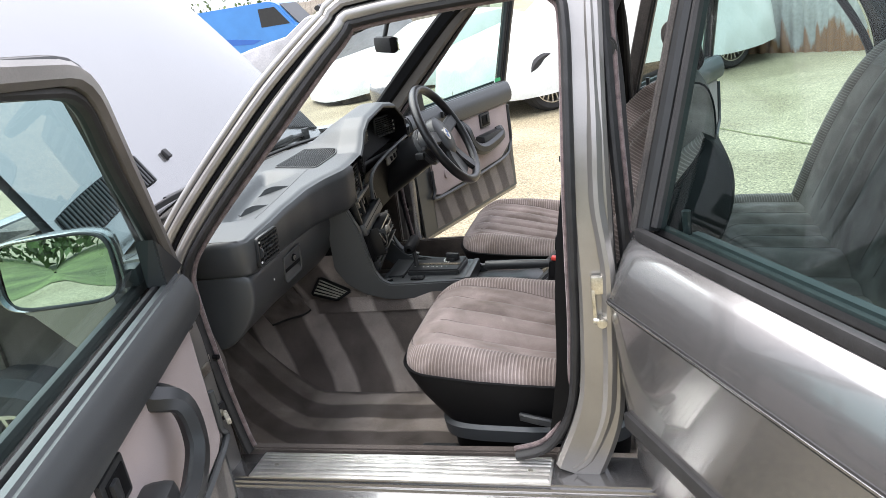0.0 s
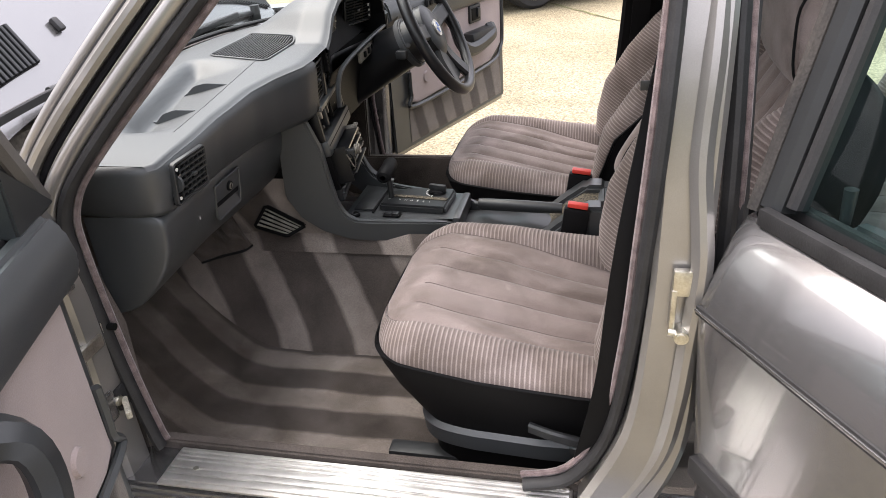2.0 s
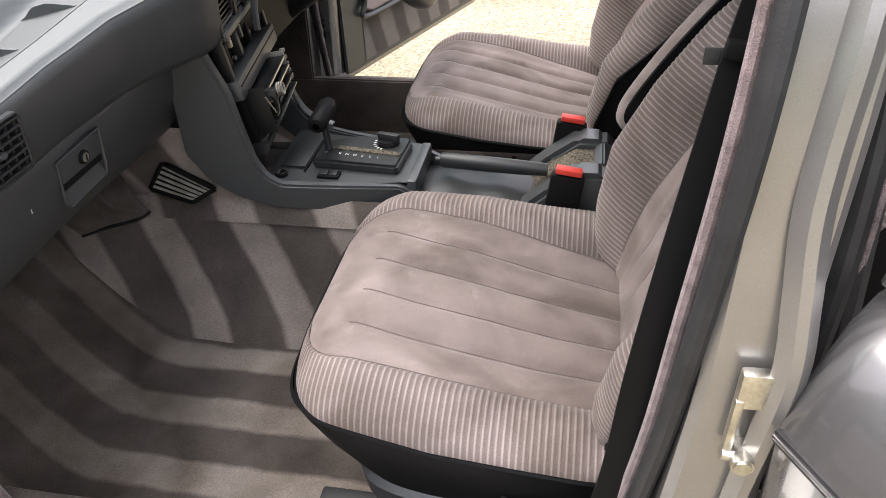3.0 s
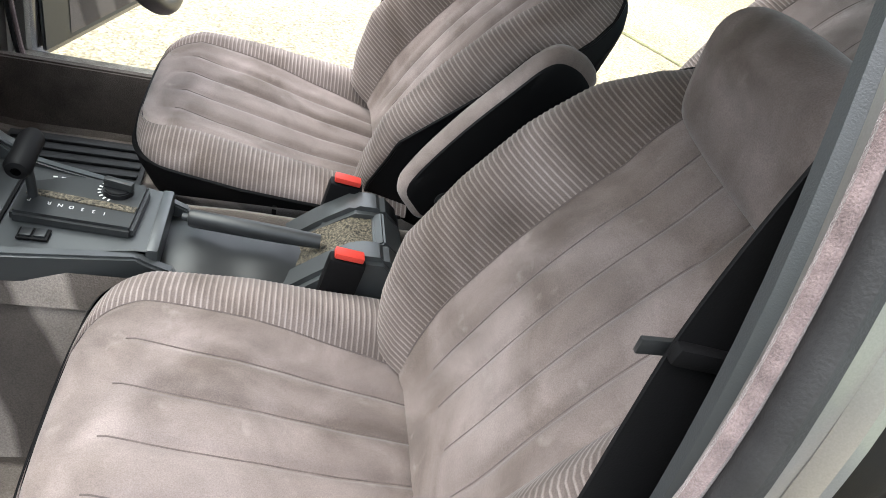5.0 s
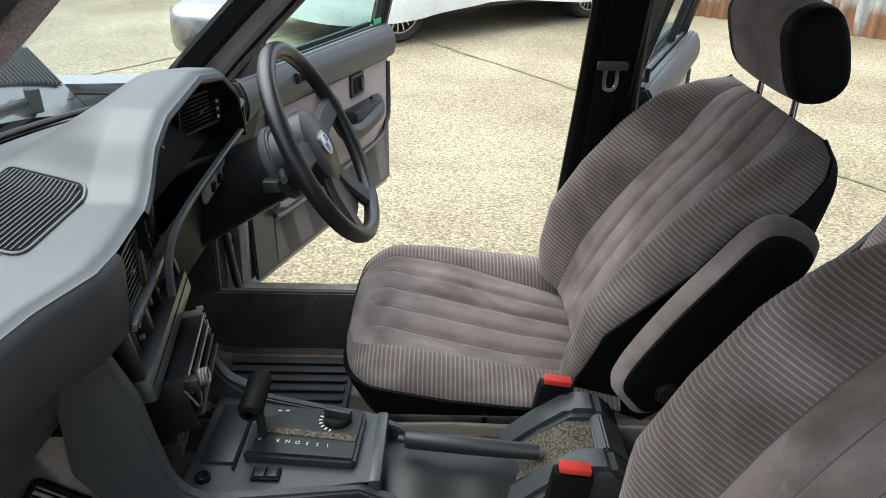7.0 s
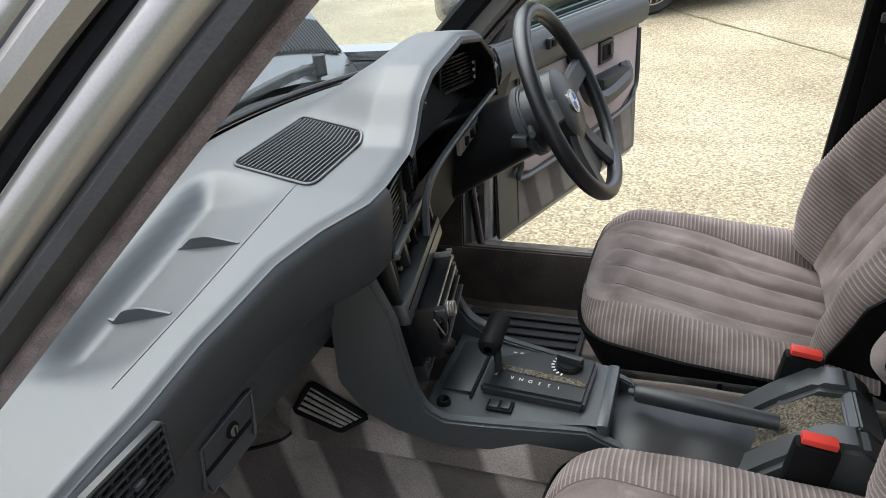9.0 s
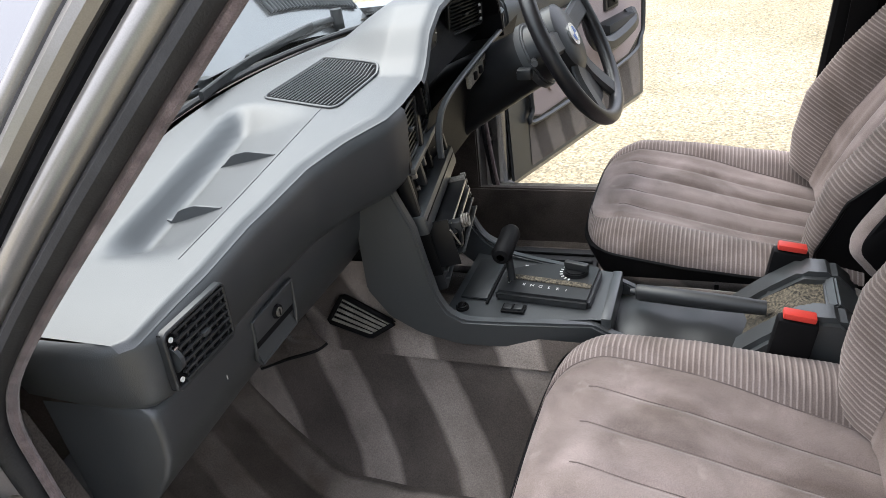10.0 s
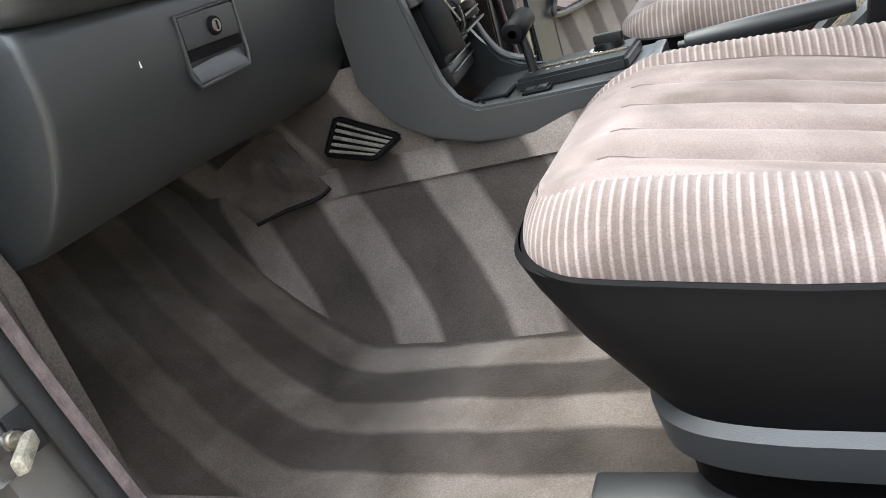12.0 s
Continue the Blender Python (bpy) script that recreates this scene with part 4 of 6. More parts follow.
        part("armrest_pad", rbox((0.60, y(0.078), 0.672), (0.19, 0.06, 0.055), 0.02), PLASTIC, d)
        part("speaker_dome", drum((0.24, y(0.054), 0.60), (0.24, y(0.062), 0.60), 0.022, 0.018), PANEL, d)
        bz = part("handle_bezel", rbox((0.60, y(0.058), 0.755), (0.085, 0.014, 0.066), 0.006), PLASTIC, d)
        part("handle_recess", rbox((0.60, y(0.0635), 0.755), (0.062, 0.008, 0.046), 0.003), VINYL, bz)
        part("pull_lever", rbox((0.615, y(0.068), 0.758), (0.022, 0.012, 0.034), 0.004), PLASTIC, bz)
        if s > 0:
            sw = part("switch_block", rbox((0.27, y(0.083), 0.855), (0.07, 0.014, 0.028), 0.004), PLASTIC, d)
            for k in (-1, 1):
                part("switch", rbox((0.27 + 0.016 * k, y(0.091), 0.856), (0.020, 0.006, 0.018), 0.003), VINYL, sw)
        # outside mirror
        shell_at = Matrix.Translation((0.178, y(-0.118), 0.965))
        ang = [2 * math.pi * i / 40 for i in range(40)]
        sup = lambda v, e: math.copysign(abs(v) ** e, v)
        shape = lambda k, a: shell_at @ Vector((k[0], 0.115 * k[1] * sup(math.cos(a), 0.45), 0.069 * k[1] * sup(math.sin(a), 0.45)))
        mir = part("door_mirror", surf(shape, [(-0.050, 0.02), (-0.048, 0.45), (-0.036, 0.75), (-0.010, 0.93), (0.025, 1.0), (0.034, 1.0), (0.036, 0.97), (0.030, 0.92)], ang, True), PAINT, d, "outside mirror in a rounded painted shell")
        part("mirror_foot", rbox((0.150, y(-0.030), 0.918), (0.045, 0.07, 0.040), 0.012), PLASTIC, mir)
        facing = Matrix.Translation((0.211, y(-0.118), 0.965)) @ Matrix.Rotation(radians(6 * s), 4, "Z") @ Matrix.Rotation(radians(-4.2), 4, "Y")
        part("mirror_face", surf(lambda k, a: facing @ Vector((0.001 * (1 - k), 0.108 * k * sup(math.cos(a), 0.45), 0.063 * k * sup(math.sin(a), 0.45))), [0.02, 0.5, 1.0], ang, True), MIRROR, mir, "mirror glass")
        part("mirror_rim", sweep([facing @ Vector((0.001, 0.1095 * sup(math.cos(a), 0.45), 0.0645 * sup(math.sin(a), 0.45))) for a in ang], ring(0.0035, 8), (1, 0, 0), True), RUBBER, mir, "black rubber rim")
        tri = prism([(0.05, 0.89), (0.17, 0.89), (0.165, 0.985)], "y", *sorted((y(0.012), y(0.05))), 0.003)
        part("mirror_sail", tri, PLASTIC, d)
        part("maker_label", rbox((L - 0.07, y(0.035), 0.905), (0.05, 0.002, 0.016), 0.0), GREEN, d, "small green sticker") if s > 0 else None
    return d


door((-0.49, -0.755, 0), -71.5, -1, 0.875, True)
door((-0.475, 0.765, 0), 70, 1, 0.875, True)
door((0.467, -0.726, 0), -60, -1, 0.86, False)
door((0.44, 0.765, 0), 66, 1, 0.86, False)

# ---- cabin floor ----
def floor_carpet():
    """One moulded carpet: flat floor, tunnel in the middle, toe board at the front."""
    def z(x, y):
        k = abs(y - 0.01)
        tun = 0.25 * (1 - ease(k, 0.085, 0.20))
        toe = 0.50 * max(0, (-0.44 - x) / 0.55) ** 1.9
        side = 0.105 * ease(k, 0.625, 0.665)
        rear = 0.10 * ease(x, 0.72, 0.85)
        return 0.25 + max(tun, toe, side, rear) + 0.004 * noise.noise((x * 7, y * 7, 0))
    xs, ys = list(np.linspace(-1.045, 1.3, 72)), list(np.linspace(-0.67, 0.67, 75))
    fl = surf(lambda x, y: (x, y, z(x, y)), xs, ys, uv=lambda x, y: (x, y + 0.35 * min(0, x + 0.49)))
    thing("cabin_floor", fl, CARPET, (0, 0, 0.25), "worn brown-grey carpet with vacuum stripes", "carpet", kind="structure")
    # tunnel side with stripes running down it
    for s in (-1, 1):
        pts = [(0.100, 0.505), (0.124, 0.478), (0.145, 0.41), (0.168, 0.335), (0.194, 0.276), (0.226, 0.243)]
        xs = list(np.linspace(-0.80, 0.30, 60))
        side = surf(lambda x, k: (x, s * (pts[k][0] + 0.005), pts[k][1] + 0.004), xs, list(range(6)), uv=lambda x, k: (x - 0.50 * (0.5 - pts[k][1]), pts[k][1]))
        thing("tunnel_carpet", side, TUNNEL, (0, s * 0.17, 0.25), "brown-grey carpet with brushed stripes on the tunnel side", "carpet", kind="structure")


TUNNEL = banded("brushed_tunnel_carpet", (0.086, 0.072, 0.063), (0.250, 0.214, 0.188), 0.19, 0.2, "X", wobble=0.015, bump=0.7, grain=420, blotch=0.25, shift=0.35, bias=0.3)
floor_carpet()


def carpet_flap():
    """The upper edge of the tunnel carpet, lapped over the floor carpet, and its loose fold."""
    ob = root("carpet_flap", (-0.5, -0.15, 0.46), "loose folded edge of the tunnel carpet", "carpet flap")
    f = lambda x, k: (x, -0.112 - 0.028 * k, 0.512 - 0.042 * k + 0.008 * (x + 0.53))
    part("lap", surf(f, list(np.linspace(-0.535, 0.0, 30)), [0, 0.5, 1.0], uv=lambda x, k: (x + 0.012 + 0.5 * (0.012 - 0.042 * k), k * 0.06)), TUNNEL, ob)
    part("upper_lap", surf(lambda x, k: (x, -0.112 - 0.012 * math.sin(k * math.pi) - 0.01 * k, 0.500 + 0.15 * k), list(np.linspace(-0.92, -0.34, 30)), [j / 5 for j in range(6)], uv=lambda x, k: (x + 0.018 + 0.075 * k, k * 0.15)), TUNNEL, ob)
    hem = smooth_path([(-0.613, -0.225, 0.478), (-0.575, -0.198, 0.482), (-0.535, -0.168, 0.482), (-0.516, -0.150, 0.490)], 5)
    crest = smooth_path([(-0.660, -0.215, 0.565), (-0.632, -0.190, 0.580), (-0.600, -0.165, 0.592), (-0.571, -0.146, 0.590)], 5)

    def crumple(i, v):
        k = i / (len(hem) - 1)
        puff = math.sin(math.pi * min(1, v * 1.05)) * (0.018 + 0.024 * math.sin(k * 8.5 + v * 4.0) + 0.010 * math.sin(k * 17 - v * 7))
        return hem[i].lerp(crest[i], v) + Vector((0.35, -0.75, 0.25)) * puff
    part("fold", surf(crumple, list(range(len(hem))), [j / 14 for j in range(15)]), CARPET_DARK, ob)
    part("binding", tube(hem, 0.0034, 6), VINYL, ob)


carpet_flap()


def foot_vent():
    ob = root("foot_vent", (-0.44, -0.145, 0.52), "black slatted foot-well air outlet in the carpet", "air vent")
    q = [Vector(p) for p in ((-0.470, -0.136, 0.587), (-0.378, -0.140, 0.541), (-0.418, -0.157, 0.521), (-0.500, -0.150, 0.540))]
    loop = []
    for i in range(4):
        loop += [q[i].lerp(q[(i + 1) % 4], t) for t in (0.06, 0.35, 0.65, 0.94)]
    part("frame", sweep(loop, rect(0.008, 0.012, 0.3), (0, -1, 0.3), True), VINYL, ob)
    bk = bmesh.new()
    bk.faces.new([bk.verts.new(p + Vector((0, 0.006, 0))) for p in q])
    part("backing", bk, VINYL, ob)
    for i in range(5):
        t = (i + 0.6) / 5.2
        a, b = q[0].lerp(q[3], t), q[1].lerp(q[2], t)
        part("slat", sweep([a, b], rect(0.0052, 0.005, 0.3), (0, -1, 0.3)), BRISTLE_PLATE, ob, "dusty grey slat")


foot_vent()


def far_mat():
    ob = root("floor_mat", (-0.27, 0.40, 0.26), "black ribbed rubber mat in the driver's foot well", "floor mat")
    part("base", rbox((-0.30, 0.42, 0.264), (0.30, 0.36, 0.010), 0.004), MAT_RUBBER, ob)
    for i in range(10):
        part("rib", rbox((-0.30, 0.265 + 0.034 * i, 0.272), (0.28, 0.016, 0.010), 0.004), MAT_RUBBER, ob)


far_mat()


# ---- seats ----
RIB = 0.0080


def arc_steps(line, step):
    """Values of u from -1 or 0 to 1 that lie about one step apart along the line, with their lengths."""
    u = np.linspace(line[0], line[1], 1500)
    p = np.array([line[2](v) for v in u])
    s = np.concatenate([[0], np.cumsum(np.linalg.norm(np.diff(p, axis=0), axis=1))])
    want = np.linspace(0, s[-1], max(8, int(s[-1] / step)))
    return [float(v) for v in np.interp(want, s, u)], dict(zip([float(v) for v in np.interp(want, s, u)], [float(v) for v in want]))


def padded(owner, prefix, place, lo, hi, bound, ribbed=RIBBED, plain=VELOUR, seams=(-0.62, -0.21, 0.21, 0.62), bolsters=(-1, 1), cols=26):
    """A padded face in three sewn pieces: a channelled middle and two ribbed sides. place(u, v, dip, rib) gives the surface."""
    us, arc = arc_steps((lo, hi, lambda u: place(u, 0.8, 0, 0)), RIB / 4)
    for s in bolsters:
        qs = [1 - (1 - i / 11) ** 1.7 for i in range(12)]

        def side(u, q, s=s):
            b = bound(u)
            edge = math.exp(-((q) / 0.05) ** 2)
            return place(u, s * (b + (1 - b) * q), 0.009 * edge, 0.0009 * math.cos(2 * math.pi * arc[u] / RIB) * (1 - edge))
        part(prefix + "_bolster", surf(side, us, qs, uv=lambda u, q: (arc[u] + RIB / 4, q * 0.1)), ribbed, owner, "ribbed cloth bolster")
        line = [place(u, s * 1.0, 0, 0) for u in us[::6]]
        part("piping", tube(line, 0.0032, 6, (0.3, 0.1, 1)), VINYL, owner)
    um, _ = arc_steps((lo, hi, lambda u: place(u, 0.0, 0, 0)), 0.010)

    def mid(u, q):
        dip = 0.0
        for c in seams:
            dip += 0.0095 * math.exp(-((q - c) / 0.055) ** 2) * ease(u, lo + 0.03 * (hi - lo), lo + 0.30 * (hi - lo))
        dip += 0.009 * math.exp(-((1 - abs(q)) / 0.06) ** 2)
        dip -= 0.0014 * noise.noise((u * 5, q * 3, 1.7)) * (1 - q * q)
        return place(u, q * bound(u), dip, 0)
    qs = sorted(set([round(-1 + 2 * i / (cols * 2), 4) for i in range(cols * 2 + 1)] + [c + o for c in seams for o in (-0.05, -0.02, 0, 0.02, 0.05)]))
    part(prefix + "_centre", surf(mid, um, qs), plain, owner, "channelled mauve velour")
    for c in (*seams, -1.0, 1.0):
        part("seam", tube([mid(u, c) for u in um[(3 if abs(c) == 1 else 7):]], 0.0013 if abs(c) == 1 else 0.0011, 5, (0.3, 0.1, 1)), SEAM, owner, "sewn seam, thread darkened as valley shade")


def seat(yc, inner, name, label, height=0.0):
    """A front seat; inner: +1 or -1, the side towards the tunnel."""
    ob = root(name, (0.11, yc, 0.25), label, "car seat", "front seats")
    X0, X1 = (-0.120, 0.362) if yc > 0 else (-0.090, 0.408)
    xc, xa = (X0 + X1) / 2, (X1 - X0) / 2

    def width(u):
        w = lerp(u, [(-1, 0.232), (-0.75, 0.250), (-0.2, 0.268), (0.5, 0.272), (1, 0.262)])
        return w * (1 - abs(min(0, u)) ** 12) ** (1 / 3)

    def seat_edge(u):
        return lerp(u, [(-1, 0.540), (-0.8, 0.534), (-0.4, 0.526), (0.2, 0.514), (1, 0.503)])

    def cushion(u, v, dip, rib):
        e = (1 - abs(min(0, u)) ** 7) ** 0.5
        f = (1 - abs(v) ** 6) ** 0.5
        h = lerp(u, [(-1, 0.026), (-0.7, 0.040), (-0.2, 0.024), (0.3, 0.002), (1, -0.022)])
        h += lerp(u, [(-1, 0.004), (-0.5, 0.018), (0.3, 0.036), (1, 0.052)]) * ease(abs(v), 0.5, 0.8)
        zb = seat_edge(u)
        return Vector((xc + xa * u, yc + width(u) * v, zb + (h - dip + rib) * e * f + height))
    padded(ob, "cushion", cushion, -1.0, 1.0, lambda u: lerp(u, [(-1, 0.70), (0, 0.64), (1, 0.54)]))

    # black shell below the cushion
    ang = [2 * math.pi * i / 64 for i in range(64)]

    def outline(a, k):
        c, s_ = math.cos(a), math.sin(a)
        p = 2 / 7
        x, yy = math.copysign(abs(c) ** p, c), math.copysign(abs(s_) ** p, s_)
        w = lerp(x, [(-1, 0.245), (-0.2, 0.268), (1, 0.266)])
        return xc + xa * x * k[1] + k[2], yc + w * yy * k[1]
    rows = [(0.004, 0.985, 0.0), (-0.002, 1.0, 0.0), (-0.03, 0.985, 0.004), (-0.09, 0.945, 0.016), (-0.15, 0.90, 0.034), (-0.19, 0.87, 0.046)]

    def shell(k, a):
        x, yy = outline(a, k)
        lip = seat_edge(max(-1, min(1, (x - xc) / xa)))
        return x, yy, 0.383 + (lip - 0.383) * (1 + k[0] / 0.19)
    part("shell", surf(shell, rows, ang, True), VINYL, ob, "black vinyl seat shell")
    part("plinth", surf(lambda k, a: (*outline(a, k), k[0]), [(0.386, 0.875, 0.046), (0.378, 0.905, 0.046), (0.348, 0.905, 0.05), (0.342, 0.86, 0.05)], ang, True), DASH, ob, "grey plastic skirt")
    part("base", surf(lambda k, a: (*outline(a, k), k[0]), [(0.346, 0.85, 0.05), (0.262, 0.83, 0.05)], ang, True), VINYL, ob)
    for s in (-1, 1):
        part("rail", rbox((0.14, yc + s * 0.19, 0.275), (0.44, 0.035, 0.05), 0.006), PLASTIC, ob)

    # backrest
    A = radians(29.5 if yc > 0 else 24.4)
    d, nrm = Vector((math.sin(A), 0, math.cos(A))), Vector((-math.cos(A), 0, math.sin(A)))
    B = Vector((0.372 if yc > 0 else 0.392, yc, 0.470 + height))
    LEN = 0.552 if yc > 0 else 0.565

    def bw(t):
        return lerp(t, [(0, 0.228), (0.08, 0.250), (0.2, 0.270), (0.45, 0.280), (0.65, 0.284 if yc > 0 else 0.282), (0.8, 0.283 if yc > 0 else 0.272), (0.92, 0.264 if yc > 0 else 0.244), (0.97, 0.240 if yc > 0 else 0.222), (1.0, 0.200 if yc > 0 else 0.190)])

    def edge_at(t):
        """How far the sewn edge of the bolsters stands forward of the seat's own plane."""
        if yc > 0:
            return lerp(t, [(0, 0.100), (0.06, 0.118), (0.25, 0.142), (0.5, 0.106), (0.7, 0.066), (0.85, 0.030), (1.0, 0.010)])
        return 0.92 * lerp(t, [(0, 0.100), (0.06, 0.118), (0.25, 0.142), (0.5, 0.112), (0.7, 0.090), (0.85, 0.064), (1.0, 0.030)])

    def back_point(t, v, n):
        close = (1 - t ** 8) ** 0.5
        return B + d * (LEN * t) + Vector((0, bw(t) * v, 0)) + nrm * (0.030 + (n - 0.030) * close)

    def front_face(t, v, dip, rib):
        k = abs(v)
        mid_n = 0.068 + 0.020 * math.sin(math.pi * min(1, t / 0.8)) - 0.018 * t
        crest = lerp(t, [(0, 0.120), (0.10, 0.148), (0.25, 0.172), (0.45, 0.168), (0.65, 0.150), (0.83, 0.124), (0.93, 0.088), (1, 0.036)]) * (1.0 if yc > 0 else 0.93)
        if k < 0.80:
            n = mid_n + (crest - mid_n) * ease(k, 0.46, 0.82)
        else:
            n = edge_at(t) + (crest - edge_at(t)) * max(0.0, 1 - ((k - 0.80) / 0.20) ** 2) ** 0.5
        return back_point(t, v, n - dip + rib)
    padded(ob, "backrest", front_face, 0.0, 1.0, lambda t: lerp(t, [(0, 0.60), (0.4, 0.56), (0.75, 0.54), (1.0, 0.62)]))
    ts = [1 - (1 - i / 30) ** 1.6 for i in range(31)]

    def back_shell(t, q):
        k, s_ = abs(q), math.copysign(1, q)
        rear = -0.062 + (0.028 if yc > 0 else -0.016) * ease(t, 0.45, 0.85)
        if k > 0.5:
            w = (1 - k) / 0.5
            return back_point(t, s_ * (1.0 - 0.05 * ease(w, 0.6, 1.0)), edge_at(t) - 0.002 + (rear + 0.014 - edge_at(t)) * w)
        return back_point(t, q / 0.5 * 0.95, rear + 0.014 * ease(k, 0.40, 0.5))
    part("backrest_shell", surf(back_shell, ts, [i / 24 - 1 for i in range(49)]), VINYL, ob, "black vinyl back and sides")

    # head restraint on two chrome posts, more upright than the backrest
    top = B + d * LEN
    lean = radians(-20 if yc > 0 else -6)
    hc = Vector((0.616, yc, 1.070)) if yc > 0 else Vector((0.578, yc, 1.020))
    hd, hn = Vector((math.sin(lean), 0, math.cos(lean))), Vector((-math.cos(lean), 0, math.sin(lean)))
    prof = [(-0.089, -0.007), (-0.079, 0.035), (-0.047, 0.051), (0.008, 0.051), (0.058, 0.045), (0.083, 0.025), (0.089, -0.007), (0.075, -0.039), (0.033, -0.051), (-0.027, -0.049), (-0.069, -0.039)]
    prof = [(p.x * 0.88, p.y * 0.95) for p in smooth_path([(a, b, 0) for a, b in prof], 3, True)]
    vs = [-1, -0.97, -0.9, -0.75, -0.4, 0, 0.4, 0.75, 0.9, 0.97, 1]

    def pad(v, k, g=1.0):
        g = g * (1 - 0.10 * abs(v) ** 4 - (0.06 if abs(v) > 0.99 else 0))
        return hc + hd * (prof[k][0] * g) + hn * (prof[k][1] * g) + Vector((0, 0.136 * v, 0))
    hr = part("headrest", surf(pad, vs, list(range(len(prof))), True), VELOUR, ob, "mauve velour head restraint")
    for s in (-1, 1):
        if yc > 0:
            cap = surf(lambda g, k: pad(s * g[0], k, g[1]) + Vector((0, s * g[2], 0)), [(0.80, 1.006, 0), (0.93, 1.014, 0), (0.972, 1.004, 0.002), (0.985, 0.95, 0.006), (0.985, 0.80, 0.010), (0.985, 0.5, 0.012), (0.985, 0.02, 0.012)], list(range(len(prof))), True)
        else:
            cap = surf(lambda g, k: pad(s * 0.972, k, g) + Vector((0, s * 0.011 * (1 - g ** 3), 0)), [1.0, 0.93, 0.8, 0.5, 0.02], list(range(len(prof))), True)
        part("side_cap", cap, *((VINYL, hr, "black vinyl side") if yc > 0 else (VELOUR, hr)))
        rim = sweep([pad(s * 0.968, k, 1.012) for k in range(len(prof))], ring(0.0022, 6), (0, 1, 0.01), True)
        if s != inner and yc < 0:
            part("side_piping", rim, VINYL, hr)
        part("post", drum(top + Vector((0, s * 0.072, 0)) - d * 0.04, hc - hd * 0.03 + Vector((0, s * 0.072, 0)), 0.0055, n=14), CHROME, ob, "chrome headrest post")

    # folded armrest on the tunnel side
    back_off, drop, gap = (0.0, 0.0, 0.312) if yc > 0 else (0.062, 0.028, 0.290)
    p0 = [(0.336, 0.590), (0.318, 0.618), (0.330, 0.660), (0.385, 0.752), (0.447, 0.838), (0.487, 0.889), (0.518, 0.900), (0.556, 0.884), (0.572, 0.850), (0.525, 0.765), (0.445, 0.640), (0.400, 0.582), (0.362, 0.568)]
    p0 = [(p.x + back_off, p.y - drop) for p in smooth_path([(a, b, 0) for a, b in p0], 4, True)]
    cx, cz = sum(a for a, _ in p0) / len(p0), sum(b for _, b in p0) / len(p0)
    ring_at = lambda k, i: (cx + (p0[i][0] - cx) * k[1], yc + inner * (gap + k[0]), cz + (p0[i][1] - cz) * k[1])
    am = part("armrest", surf(ring_at, [(0.000, 0.80), (0.003, 0.92), (0.012, 0.985), (0.024, 1.0), (0.036, 0.985), (0.046, 0.93), (0.050, 0.86), (0.051, 0.80)], list(range(len(p0))), True), VELOUR, ob, "folded-up velour armrest")
    for k in (0.0505, -0.0015):
        cover = surf(ring_at, [(k, 0.90), (k + (0.003 if k > 0 else -0.003), 0.86), (k + (0.004 if k > 0 else -0.004), 0.5), (k + (0.004 if k > 0 else -0.004), 0.02)], list(range(len(p0))), True)
        part("armrest_side", cover, VINYL, am, "black vinyl side")
    part("armrest_pivot", drum((0.395 + back_off, yc + inner * 0.27, 0.622 - drop), (0.395 + back_off, yc + inner * (gap + 0.060), 0.622 - drop), 0.018, bevel=0.004), PLASTIC, am)

    # adjusters on the door side
    o = -inner
    part("adjuster_lever", sweep(smooth_path([(0.19, yc + o * 0.250, 0.425), (0.235, yc + o * 0.266, 0.424), (0.285, yc + o * 0.262, 0.410)], 4), rect(0.02, 0.012, 0.3), (0, o, 0)), PLASTIC, ob)
    part("recliner_lever", sweep(smooth_path([(0.258, yc + o * 0.262, 0.398), (0.300, yc + o * 0.276, 0.402), (0.335, yc + o * 0.272, 0.408)], 4), rect(0.02, 0.012, 0.3), (0, o, 0)), PLASTIC, ob)
    part("recliner_cover", drum((0.345, yc + o * 0.24, 0.43), (0.345, yc + o * 0.272, 0.43), 0.055, 0.045, bevel=0.006), VINYL, ob)
    # cloth tag strap on the tunnel side
    part("side_strap", rbox((0.132, yc + inner * 0.272, 0.475), (0.008, 0.006, 0.05), 0.002), VINYL, ob)
    return ob


seat(-0.375, 1, "passenger_seat", "mauve-grey velour front seat with ribbed bolsters and black shell")
seat(0.392, -1, "driver_seat", "mauve-grey velour driver's seat with a folded armrest")


def buckle(c, tilt, label):
    c = Vector(c)
    ob = root("seat_belt_buckle", (c.x, c.y, 0.47), label, "belt buckle", "belt buckles")
    m = Matrix.Translation(c) @ Matrix.Rotation(radians(tilt), 4, "Y")
    b = part("housing", moved(rbox((0, 0, -0.055), (0.056, 0.024, 0.100), 0.006), m), VINYL, ob)
    part("release_button", moved(rbox((0.0, 0, 0.001), (0.044, 0.019, 0.010), 0.003), m), RED, b, "red release button")
    part("stalk", moved(rbox((0.0, 0, -0.12), (0.03, 0.012, 0.06), 0.004), m), VINYL, ob)


buckle((0.243, -0.098, 0.590), 8, "black belt buckle with a red button beside the seat")
buckle((0.243, 0.090, 0.594), 8, "black belt buckle with a red button beside the seat")


